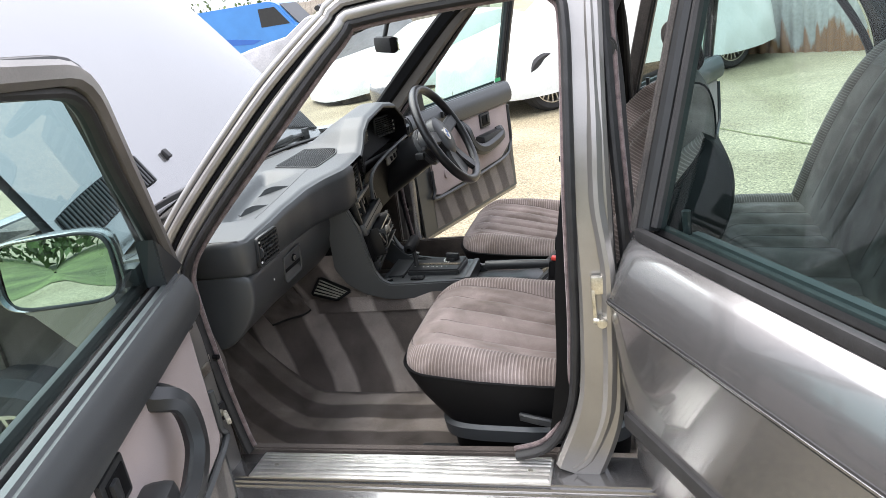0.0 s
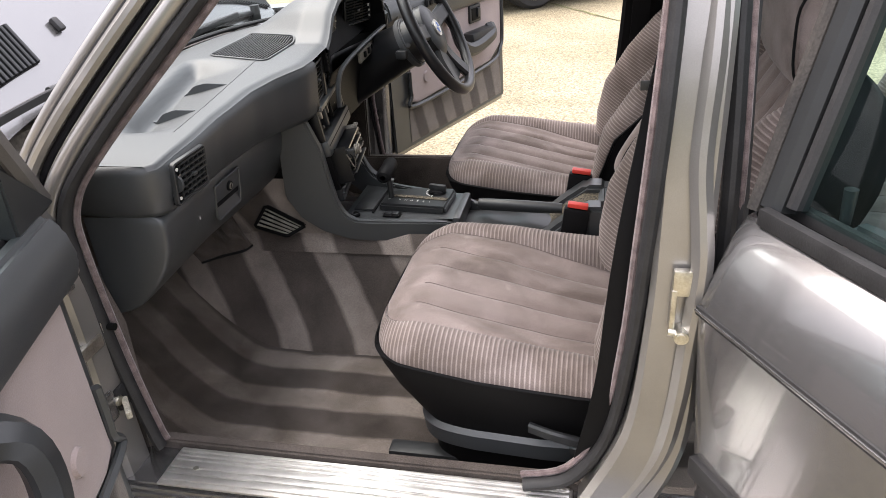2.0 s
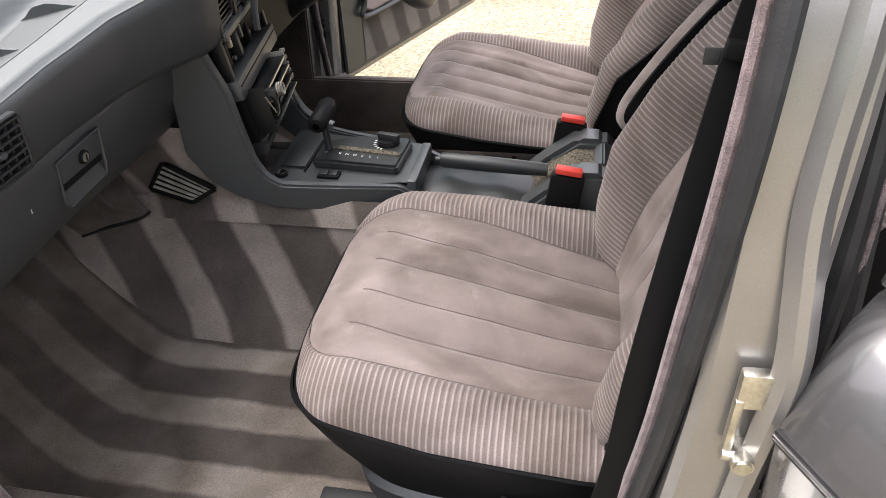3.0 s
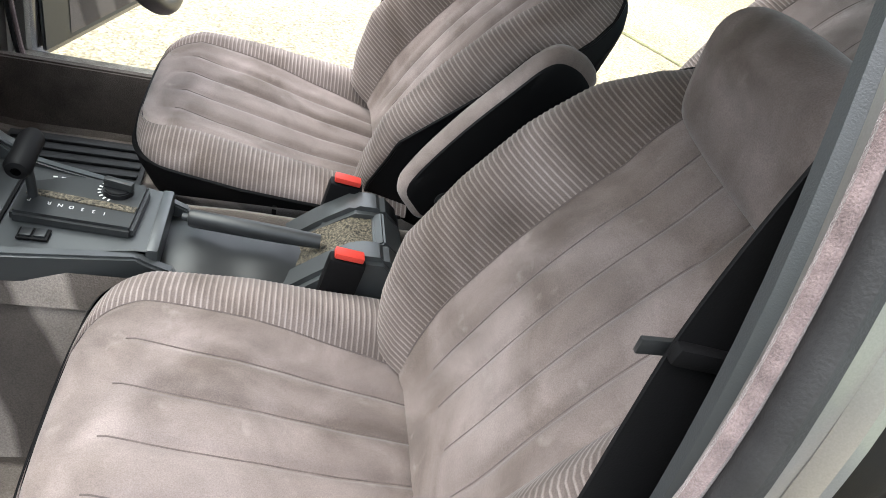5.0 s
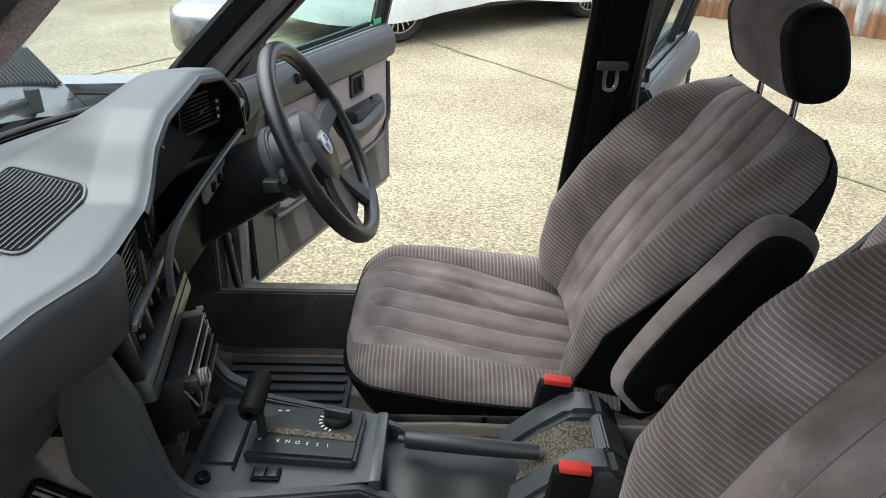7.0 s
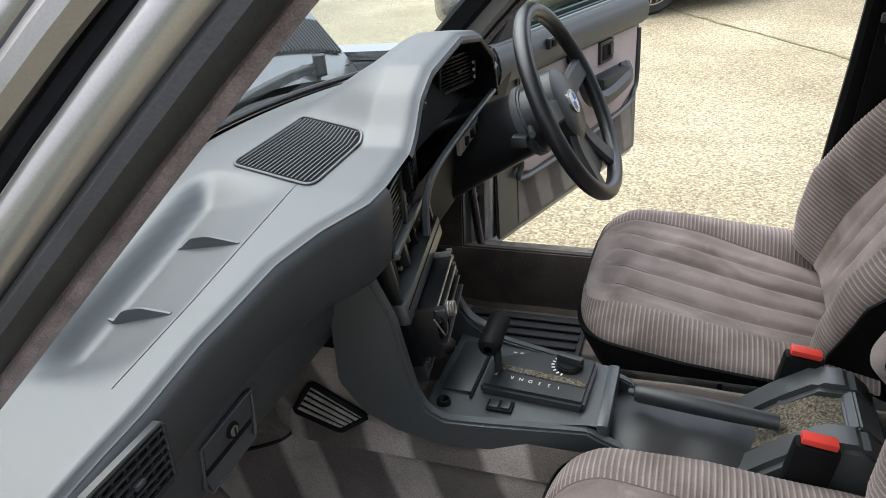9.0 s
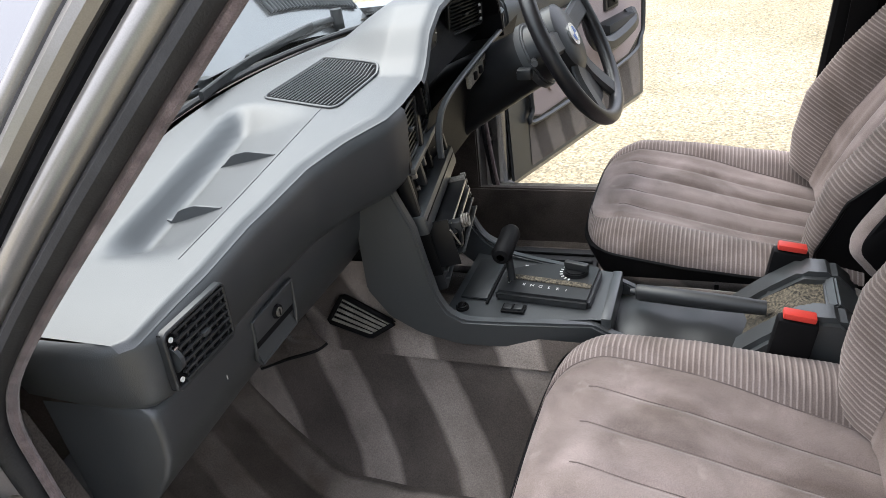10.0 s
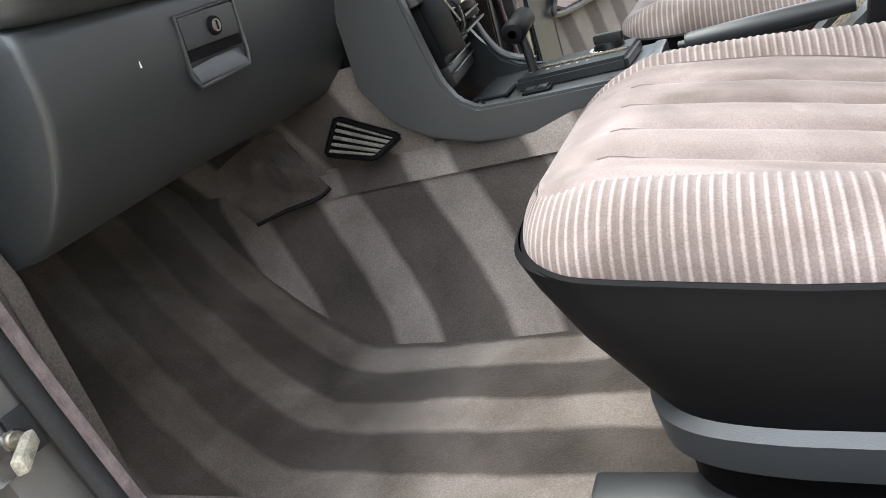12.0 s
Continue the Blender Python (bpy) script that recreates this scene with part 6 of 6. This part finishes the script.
def steering():
    ob = root("steering_wheel", (-0.158, 0.392, 0.80), "black leather-rimmed steering wheel on its column", "steering wheel")
    c = Vector((-0.158, 0.392, 0.879))
    ax = Vector((0.895, 0, 0.446)).normalized()
    q = Matrix.Translation(c) @ ax.to_track_quat("Z", "Y").to_matrix().to_4x4()
    R = 0.177
    circ = [Vector((R * math.cos(a), R * math.sin(a), 0)) for a in [2 * math.pi * i / 96 for i in range(96)]]
    part("rim", moved(sweep(circ, ring(0.0150, 12), (0, 0, 1), True), q), LEATHER, ob, "thick black leather rim")
    prof = [(0.0, 0.012), (0.052, 0.010), (0.064, 0.002), (0.066, -0.02), (0.060, -0.035), (0.0, -0.035)]
    hub = surf(lambda k, a: (prof[k][0] * math.cos(a) * 1.0, prof[k][0] * math.sin(a) * 1.1, prof[k][1] - 0.01), list(range(6)), [2 * math.pi * i / 40 for i in range(40)], True)
    part("hub_pad", moved(hub, q), PLASTIC, ob)
    bd = part("badge", moved(drum((0, 0, 0.001), (0, 0, 0.005), 0.023, n=32), q), CHROME, ob, "round badge in blue and white")
    part("badge_field", moved(drum((0, 0, 0.005), (0, 0, 0.006), 0.0165, n=32), q), WHITE, bd)
    for k in (0, 1):
        part("badge_quarter", moved(prism([(0, 0), (0.0155, 0), (0.011, 0.011), (0, 0.0155)], "z", 0.006, 0.0066), q @ Matrix.Rotation(math.pi * k, 4, "Z")), BLUE, bd)
    for deg in (8, 172, 244, 296):
        a = radians(deg)
        u = Vector((math.cos(a), math.sin(a), 0))
        path = [u * 0.035 + Vector((0, 0, -0.012)), u * 0.09 + Vector((0, 0, -0.016)), u * (R - 0.008) + Vector((0, 0, -0.003))]
        # turn the wheel's own right to the car's right
        part("spoke", moved(sweep(smooth_path(path, 5), rect(0.046, 0.018, 0.35), (0, 0, 1)), q @ Matrix.Rotation(SPOKE_TURN, 4, "Z")), PLASTIC, ob)
    lower = [(0.050 * math.cos(radians(a)), 0.050 * math.sin(radians(a))) for a in (225, 248, 270, 292, 315)] + [(0.150 * math.cos(radians(a)), 0.150 * math.sin(radians(a))) for a in (292, 280, 270, 260, 248)]
    part("lower_pad", moved(prism(lower, "z", -0.026, -0.012, 0.004), q), PLASTIC, ob)
    cowl = surf(lambda k, a: q @ Vector((k[0] * math.cos(a), k[0] * math.sin(a) * 0.95, -k[1])), [(0.0, 0.04), (0.056, 0.04), (0.063, 0.055), (0.066, 0.12), (0.072, 0.20), (0.085, 0.34)], [2 * math.pi * i / 32 for i in range(32)], True)
    part("column_cowl", cowl, GLOSS, ob, "black column shroud")
    part("cowl_ring", moved(drum((0, 0, -0.095), (0, 0, -0.075), 0.069, n=32, bevel=0.004), q), DASH, ob)
    for sy, nm in ((-1, "indicator_stalk"), (1, "wiper_stalk")):
        st = part(nm, tube([q @ Vector((0, 0, -0.075)) + Vector((0, sy * 0.05, 0)), q @ Vector((0, 0, -0.065)) + Vector((0.004, sy * 0.10, 0.006)), q @ Vector((0, 0, -0.055)) + Vector((0.010, sy * 0.155, 0.014))], 0.006), PLASTIC, ob)
    part("stalk_tip", rbox(q @ Vector((0, 0, -0.09)) + Vector((0.0, -0.072, -0.012)), (0.03, 0.03, 0.022), 0.006), PLASTIC, ob)


SPOKE_TURN = 0.0
steering()


# ---- centre console ----
def console():
    ob = root("centre_console", (-0.12, 0, 0.47), "black centre console with an automatic selector, radio missing", "console")
    near = lambda x: -0.080 + 0.19 * min(0, x + 0.046)
    far = lambda x: 0.066 - 0.17 * min(0, x + 0.046)
    sp = [(0.0, 0.488), (-0.10, 0.494), (-0.20, 0.497), (-0.27, 0.506), (-0.33, 0.530), (-0.375, 0.565), (-0.405, 0.62), (-0.400, 0.79), (-0.338, 0.80), (-0.312, 0.728), (-0.302, 0.66), (-0.292, 0.60), (-0.278, 0.57), (-0.255, 0.553), (-0.20, 0.548), (-0.05, 0.538), (-0.035, 0.528), (0.0, 0.515)]
    bm = prism(sp, "y", -0.010, 0.010, 0.004)
    for v in bm.verts:
        v.co.y += near(v.co.x) - 0.004
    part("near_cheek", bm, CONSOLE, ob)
    sf = [(0.0, 0.488), (-0.20, 0.497), (-0.30, 0.51), (-0.36, 0.55), (-0.38, 0.62), (-0.345, 0.66), (-0.315, 0.61), (-0.285, 0.572), (-0.255, 0.555), (-0.20, 0.548), (-0.05, 0.538), (0.0, 0.515)]
    bm = prism(sf, "y", -0.008, 0.008, 0.003)
    for v in bm.verts:
        v.co.y += far(v.co.x)
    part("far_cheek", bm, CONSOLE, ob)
    xs = list(np.linspace(-0.30, -0.030, 12))
    zt = lambda x: 0.541 + 0.045 * max(0, -x - 0.24)
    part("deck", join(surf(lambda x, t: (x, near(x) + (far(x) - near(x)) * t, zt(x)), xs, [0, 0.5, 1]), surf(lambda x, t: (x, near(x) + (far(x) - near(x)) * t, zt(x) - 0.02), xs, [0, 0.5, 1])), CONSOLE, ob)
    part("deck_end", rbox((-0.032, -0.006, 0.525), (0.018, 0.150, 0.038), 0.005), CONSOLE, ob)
    # selector gate
    gate = part("selector_gate", prism([(-0.226, -0.046), (-0.062, -0.058), (-0.056, 0.050), (-0.065, 0.058), (-0.165, 0.058), (-0.226, 0.03)], "z", 0.538, 0.5585, 0.005), PLASTIC, ob)
    part("slot_brush", rbox((-0.140, -0.004, 0.5592), (0.150, 0.013, 0.003), 0.001, Matrix.Rotation(radians(-7), 4, "Z")), BRISTLE, gate, "grey bristle strip")
    for i, ch in enumerate("PRND321"):
        x = -0.207 + (0.0 if i == 0 else 0.012) + i * 0.0150
        lettering(ch, (x, -0.016 - 0.13 * (x + 0.2), 0.5592), 0.0098, gate)
    dial = part("rotary_switch", drum((-0.098, 0.029, 0.557), (-0.098, 0.029, 0.567), 0.0225, 0.0205, 28, 0.002), GLOSS, gate)
    part("dial_bar", rbox((-0.097, 0.0295, 0.572), (0.044, 0.012, 0.015), 0.004, Matrix.Rotation(radians(-14), 4, "Z")), PLASTIC, dial)
    for i in range(9):
        a = radians(115 + 17 * i)
        part("dial_mark", rbox((-0.098 + 0.0262 * math.cos(a), 0.029 + 0.0262 * math.sin(a), 0.5595), (0.005, 0.0022, 0.001), 0.0, Matrix.Rotation(a, 4, "Z")), WHITE, dial)
    sel = part("selector_lever", tube(smooth_path([(-0.205, -0.004, 0.552), (-0.207, -0.003, 0.59), (-0.212, 0.0, 0.616)], 4), 0.007), PLASTIC, ob, "black selector lever")
    knob = [(-0.041, 0.006), (-0.039, 0.013), (-0.032, 0.0168), (0.0, 0.0155), (0.030, 0.0162), (0.039, 0.0125), (0.041, 0.004)]
    part("selector_handle", surf(lambda k, a: Vector((-0.211 + k[1] * 1.1 * math.cos(a), k[0] + 0.002, 0.626 + 0.12 * k[0] + k[1] * math.sin(a))), knob, [2 * math.pi * i / 20 for i in range(20)], True), VINYL, sel, "T-shaped handle")
    bz = part("window_switch", rbox((-0.186, -0.073, 0.5445), (0.040, 0.024, 0.004), 0.0015), VINYL, ob)
    for dx in (-0.009, 0.009):
        part("switch", rbox((-0.186 + dx, -0.073, 0.5475), (0.015, 0.017, 0.005), 0.002), PLASTIC, bz)
    lt = part("lighter", drum((-0.274, -0.082, 0.541), (-0.274, -0.082, 0.549), 0.012, 0.011, 20, 0.002), VINYL, ob)
    part("lighter_face", drum((-0.274, -0.082, 0.549), (-0.274, -0.082, 0.5505), 0.0085), CHROME, lt)
    lid = part("coin_tray_lid", rbox((-0.262, 0.012, 0.5455), (0.048, 0.130, 0.004), 0.0015), PLASTIC, ob)
    part("lid_groove", rbox((-0.236, 0.006, 0.5445), (0.004, 0.140, 0.003), 0.0), VINYL, ob)
    for i in range(4):
        part("deck_mark", rbox((-0.196 + 0.012 * i, 0.067, 0.5432), (0.006, 0.003, 0.0008), 0.0), WHITE, ob)
    # centre stack, turned towards the driver
    fx = lambda z: -0.330 + (0.80 - z) * 0.16
    turned = radians(10)
    part("stack_back", prism([(-0.52, 0.56), (-0.400, 0.56), (-0.420, 0.80), (-0.400, 0.91), (-0.52, 0.91)], "y", -0.115, 0.185), VINYL, ob)
    fm = lambda y, z: Matrix.Translation(((fx(z) if z < 0.8 else -0.322) - math.tan(turned) * (y + 0.10), y, z)) @ Matrix.Rotation(turned, 4, "Z") @ Matrix.Rotation(radians(-9 if z < 0.8 else 4), 4, "Y")
    vent(ob, fm(-0.054, 0.858), 0.080, 0.082, 9, 3, False)
    vent(ob, fm(0.042, 0.860), 0.080, 0.082, 9, 3, False)
    for y, low in ((-0.101, 0.805), (-0.006, 0.812), (0.088, 0.805)):
        part("stack_upright", sweep([fm(y, 0.90).translation, fm(y, 0.82).translation, fm(y, low).translation], rect(0.010, 0.014, 0.3), (0, 1, 0)), GLOSS, ob)
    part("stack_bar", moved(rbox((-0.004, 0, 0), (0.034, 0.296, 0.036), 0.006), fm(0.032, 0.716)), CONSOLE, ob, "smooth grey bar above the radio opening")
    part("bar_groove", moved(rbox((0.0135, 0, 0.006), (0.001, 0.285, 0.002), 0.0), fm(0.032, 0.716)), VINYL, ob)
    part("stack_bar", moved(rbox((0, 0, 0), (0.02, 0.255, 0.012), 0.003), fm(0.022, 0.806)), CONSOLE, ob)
    for y in (-0.106, 0.160):
        part("opening_side", moved(rbox((-0.004, 0, 0), (0.022, 0.012, 0.080), 0.003), fm(y, 0.766)), GLOSS, ob)
    for y, z, s_, mt, nm in ((-0.072, 0.764, (0.016, 0.018, 0.040), VINYL, "heater_slide"), (-0.035, 0.776, (0.014, 0.010, 0.022), STEEL_DULL, "bracket"), (-0.002, 0.760, (0.018, 0.014, 0.045), PLASTIC, "heater_slide"), (0.030, 0.774, (0.016, 0.010, 0.030), CONSOLE, "plug"), (-0.090, 0.780, (0.012, 0.006, 0.014), ORANGE, "orange_lever"), (-0.084, 0.792, (0.010, 0.006, 0.006), WHITE, "white_clip"), (0.070, 0.760, (0.014, 0.010, 0.045), VINYL, "bracket"), (0.112, 0.772, (0.014, 0.008, 0.03), STEEL_DULL, "bracket")):
        part(nm, moved(rbox((-0.010, 0, 0), s_, 0.003), fm(y, z)), mt, ob)
    part("stack_panel", moved(rbox((-0.020, 0, 0), (0.006, 0.250, 0.080), 0.002), fm(0.028, 0.764)), VINYL, ob, "black backing plate behind missing controls")
    for y, z in ((-0.060, 0.786), (-0.020, 0.742), (0.050, 0.788), (0.094, 0.748)):
        part("screw", moved(drum((-0.016, 0, 0), (-0.010, 0, 0), 0.004, n=12), fm(y, z)), STEEL_DULL, ob)
    # bare radio cage: stacked sheets with bright cut edges
    part("radio_cage", moved(rbox((-0.022, 0, 0), (0.05, 0.190, 0.095), 0.003), fm(0.008, 0.655)), VINYL, ob)
    for k in range(4):
        z = 0.692 - 0.018 * k
        part("cage_fin", moved(rbox((0.018 + 0.002 * k, 0.0, 0), (0.042, 0.172, 0.0026), 0.0008), fm(0.010, z)), PLASTIC if k % 2 else GLOSS, ob)
        part("cage_edge", moved(rbox((0.0405 + 0.002 * k, 0.0, 0), (0.0022, 0.170, 0.0032), 0.0006), fm(0.010, z)), STEEL if k < 2 else CONSOLE, ob, "bare steel edge" if k < 2 else "")
    part("cage_plate", moved(rbox((0.014, 0, 0), (0.050, 0.003, 0.085), 0.001), fm(-0.082, 0.664)), GLOSS, ob, "black end plate")
    part("cage_plate", moved(rbox((0.018, 0, 0), (0.042, 0.003, 0.060), 0.001), fm(0.098, 0.672)), STEEL_DULL, ob, "dull steel plate")
    for k in range(5):
        part("cage_tab", moved(rbox((0.036, 0, 0), (0.010, 0.006, 0.007), 0.001), fm(0.102, 0.700 - 0.013 * k)), BRISTLE_PLATE, ob, "pale bent tab")
    part("cage_wire", tube([fm(-0.090, 0.690) @ Vector((0.040, 0, 0)), fm(-0.078, 0.655) @ Vector((0.046, 0, 0))], 0.0016, 6), STEEL_DULL, ob, "bare steel wire")
    coil = fm(-0.064, 0.690) @ Matrix.Translation((0.058, 0, 0))
    part("round_plug", join(*(moved(sweep([Vector((0.004 * k, 0.010 * math.cos(a), 0.010 * math.sin(a))) for a in [2 * math.pi * i / 16 for i in range(16)]], ring(0.0020, 6), (1, 0, 0), True), coil) for k in range(3))), STEEL_DULL, ob, "ribbed round connector")
    part("loose_plug", moved(rbox((0.044, 0, 0), (0.022, 0.018, 0.020), 0.004), fm(-0.066, 0.684)), PLASTIC, ob, "connector hanging out")
    for k in range(4):
        w0 = fm(-0.060 + 0.010 * k, 0.684).translation + Vector((0.03, 0, 0))
        part("loose_wire", tube(smooth_path([w0 + Vector((-0.02, 0, 0.004)), w0 + Vector((0.016, -0.006, 0.006)), w0 + Vector((0.022, -0.010, -0.02 - 0.006 * k)), w0 + Vector((0.0, -0.008, -0.045))], 5), 0.0016, 6), (VINYL, PLASTIC, STEEL_DULL, VINYL)[k], ob)
    for k in range(3):
        part("duct_rib", moved(rbox((0.004, 0, 0), (0.012, 0.170, 0.004), 0.001), fm(0.008, 0.622 - 0.013 * k)), CONSOLE, ob)
    part("ash_tray", moved(rbox((-0.012, 0, 0), (0.03, 0.180, 0.050), 0.005), fm(0.006, 0.603)), PLASTIC, ob)
    part("ash_tray_edge", moved(rbox((0.006, 0, 0.02), (0.008, 0.170, 0.006), 0.002), fm(0.006, 0.603)), CONSOLE, ob)
    part("far_rail", sweep(smooth_path([(-0.318, 0.112, 0.650), (-0.306, 0.112, 0.612), (-0.288, 0.110, 0.582), (-0.262, 0.107, 0.566), (-0.230, 0.102, 0.556)], 6), rect(0.008, 0.014, 0.3), (0, 1, 0.3)), CONSOLE, ob)
    # gaiter over the tunnel
    part("tunnel_cover", surf(lambda x, a: (x, -0.006 + 0.088 * math.cos(a), 0.462 + 0.050 * math.sin(a) ** 0.6 + 0.002 * math.sin(x * 60)), list(np.linspace(-0.025, 0.22, 24)), [math.pi * i / 16 for i in range(17)]), PLASTIC, ob, "black vinyl tunnel cover")
    return ob


def lettering(ch, at, size, parent):
    """A character cut from the built-in font, lying flat, to be read from the driver's side."""
    cu = bpy.data.curves.new("letter", "FONT")
    cu.body, cu.size, cu.align_x, cu.align_y = ch, size, "CENTER", "CENTER"
    tmp = new("letter_tmp", cu)
    bpy.context.view_layer.update()
    me = bpy.data.meshes.new_from_object(tmp.evaluated_get(bpy.context.evaluated_depsgraph_get()))
    bpy.data.objects.remove(tmp)
    bm = bmesh.new()
    bm.from_mesh(me)
    bpy.data.meshes.remove(me)
    moved(bm, Matrix.Translation(at) @ Matrix.Rotation(math.pi, 4, "Z"))
    return part("letter", bm, WHITE, parent, "white letter", smooth=0)


console()


def handbrake():
    ob = root("handbrake", (0.10, 0.0, 0.50), "black handbrake lever with a bristle-sealed slot", "handbrake")
    a, b = Vector((0.004, 0.010, 0.540)), Vector((0.205, -0.022, 0.548))
    prof = [(0.0, 0.004), (0.01, 0.012), (0.04, 0.0135), (0.45, 0.0135), (0.70, 0.013), (1.0, 0.011)]
    part("grip", surf(lambda k, i: a.lerp(b, k[0]) + Vector((0, k[1] * math.cos(2 * math.pi * i / 18), k[1] * 1.08 * math.sin(2 * math.pi * i / 18))), prof, list(range(18)), True), PLASTIC, ob)
    part("release_button", drum(a - Vector((0.008, -0.001, 0)), a + Vector((0.006, -0.001, 0)), 0.006, bevel=0.001), PLASTIC, ob)
    sh = [(0.125, 0.478), (0.15, 0.495), (0.205, 0.545), (0.255, 0.582), (0.30, 0.582), (0.335, 0.55), (0.345, 0.478)]
    for y0, y1 in ((-0.094, -0.040), (0.030, 0.088)):
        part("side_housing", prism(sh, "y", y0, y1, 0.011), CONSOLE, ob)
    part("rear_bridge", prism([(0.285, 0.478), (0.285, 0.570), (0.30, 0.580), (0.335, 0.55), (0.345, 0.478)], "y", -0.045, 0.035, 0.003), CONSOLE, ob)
    br = surf(lambda x, t: (x, -0.040 + 0.07 * t, lerp(x, [(0.14, 0.487), (0.205, 0.538), (0.25, 0.568), (0.29, 0.569)]) - 0.008 + 0.004 * abs(2 * t - 1)), list(np.linspace(0.14, 0.29, 20)), [0, 0.45, 0.5, 0.55, 1])
    part("slot_brush", br, BRISTLE, ob, "grey bristle strip")


handbrake()


def cabin_extras():
    m = root("interior_mirror", (-0.21, 0.05, 1.15), "black interior mirror hanging from the screen", "mirror")
    part("shell", rbox((-0.205, 0.06, 1.215), (0.026, 0.165, 0.046), 0.012, Matrix.Rotation(radians(35), 4, "Z")), VINYL, m)
    part("mirror_face", rbox((-0.1930, 0.0685, 1.215), (0.004, 0.150, 0.036), 0.001, Matrix.Rotation(radians(35), 4, "Z")), MIRROR, m, "mirror glass")
    part("stem", tube([(-0.21, 0.06, 1.22), (-0.19, 0.06, 1.27), (-0.16, 0.06, 1.31)], 0.007), PLASTIC, m)
    for y in (-0.30, 0.30):
        v = root("sun_visor", (-0.05, y, 1.28), "dark sun visor folded up under the headliner", "sun visor", "sun visors")
        part("pad", moved(rbox((0, 0, 0), (0.15, 0.40, 0.02), 0.008), Matrix.Translation((0.0, y, 1.312)) @ Matrix.Rotation(radians(-10), 4, "Y")), VINYL, v)
    for s in (-1, 1):
        t = smooth_path([(-0.53, s * 0.665, 0.90), (-0.33, s * 0.63, 1.09), (-0.12, s * 0.565, 1.27), (-0.03, s * 0.55, 1.31)], 6)
        if s > 0:
            part("pillar_lining", sweep(t, rect(0.05, 0.03, 0.3), (0, s, 0)), VINYL, car, "dark pillar lining")
        top = 0.378 if s < 0 else 0.408
        part("sill_lining", prism([(s * 0.662, 0.25), (s * 0.640, 0.26), (s * 0.645, 0.34), (s * 0.668, top), (s * 0.69, top), (s * 0.69, 0.25)], "x", -0.60, 0.34, 0.004), CARPET_DARK, car)
        part("kick_panel", prism([(-1.05, 0.25), (-0.49, 0.25), (-0.475, 0.62), (-0.52, 0.80), (-1.05, 0.80)], "y", *sorted((s * 0.67, s * 0.695)), 0.004), CARPET_DARK, car)
    part("bulkhead", rbox((-1.06, 0, 0.66), (0.04, 1.38, 0.5), 0.0), CARPET_DARK, car)
    part("sill_cover", rbox((-0.08, 0.722, 0.3745), (0.98, 0.085, 0.012), 0.004), STEEL_DULL, car, "dull metal sill cover")
    # hinge post: strap plate and bolt plate
    sp = part("strap_plate", rbox((-0.472, -0.732, 0.514), (0.008, 0.040, 0.042), 0.004), RUBBER, car, "black rubber strap grommet")
    part("strap_arm", rbox((-0.452, -0.757, 0.508), (0.050, 0.010, 0.014), 0.003, Matrix.Rotation(radians(-48), 4, "Z")), ROPE, sp, "dirty pale door strap")
    bp = part("switch_plate", rbox((-0.473, -0.722, 0.634), (0.004, 0.022, 0.042), 0.0018), STEEL, car, "zinc switch plate")
    part("switch_pin", drum((-0.472, -0.722, 0.642), (-0.456, -0.722, 0.642), 0.006), VINYL, bp)
    # striker on the near pillar
    st = part("door_striker", rbox((0.393, -0.752, 0.788), (0.026, 0.012, 0.036), 0.004), STEEL, car, "zinc-plated striker")
    part("striker_arm", rbox((0.383, -0.754, 0.750), (0.007, 0.010, 0.058), 0.002), STEEL, st)
    part("striker_pin", drum((0.395, -0.742, 0.716), (0.395, -0.770, 0.716), 0.009, bevel=0.002), STEEL, st)
    part("striker_pin", drum((0.379, -0.757, 0.719), (0.406, -0.757, 0.715), 0.0055), STEEL, st)


cabin_extras()
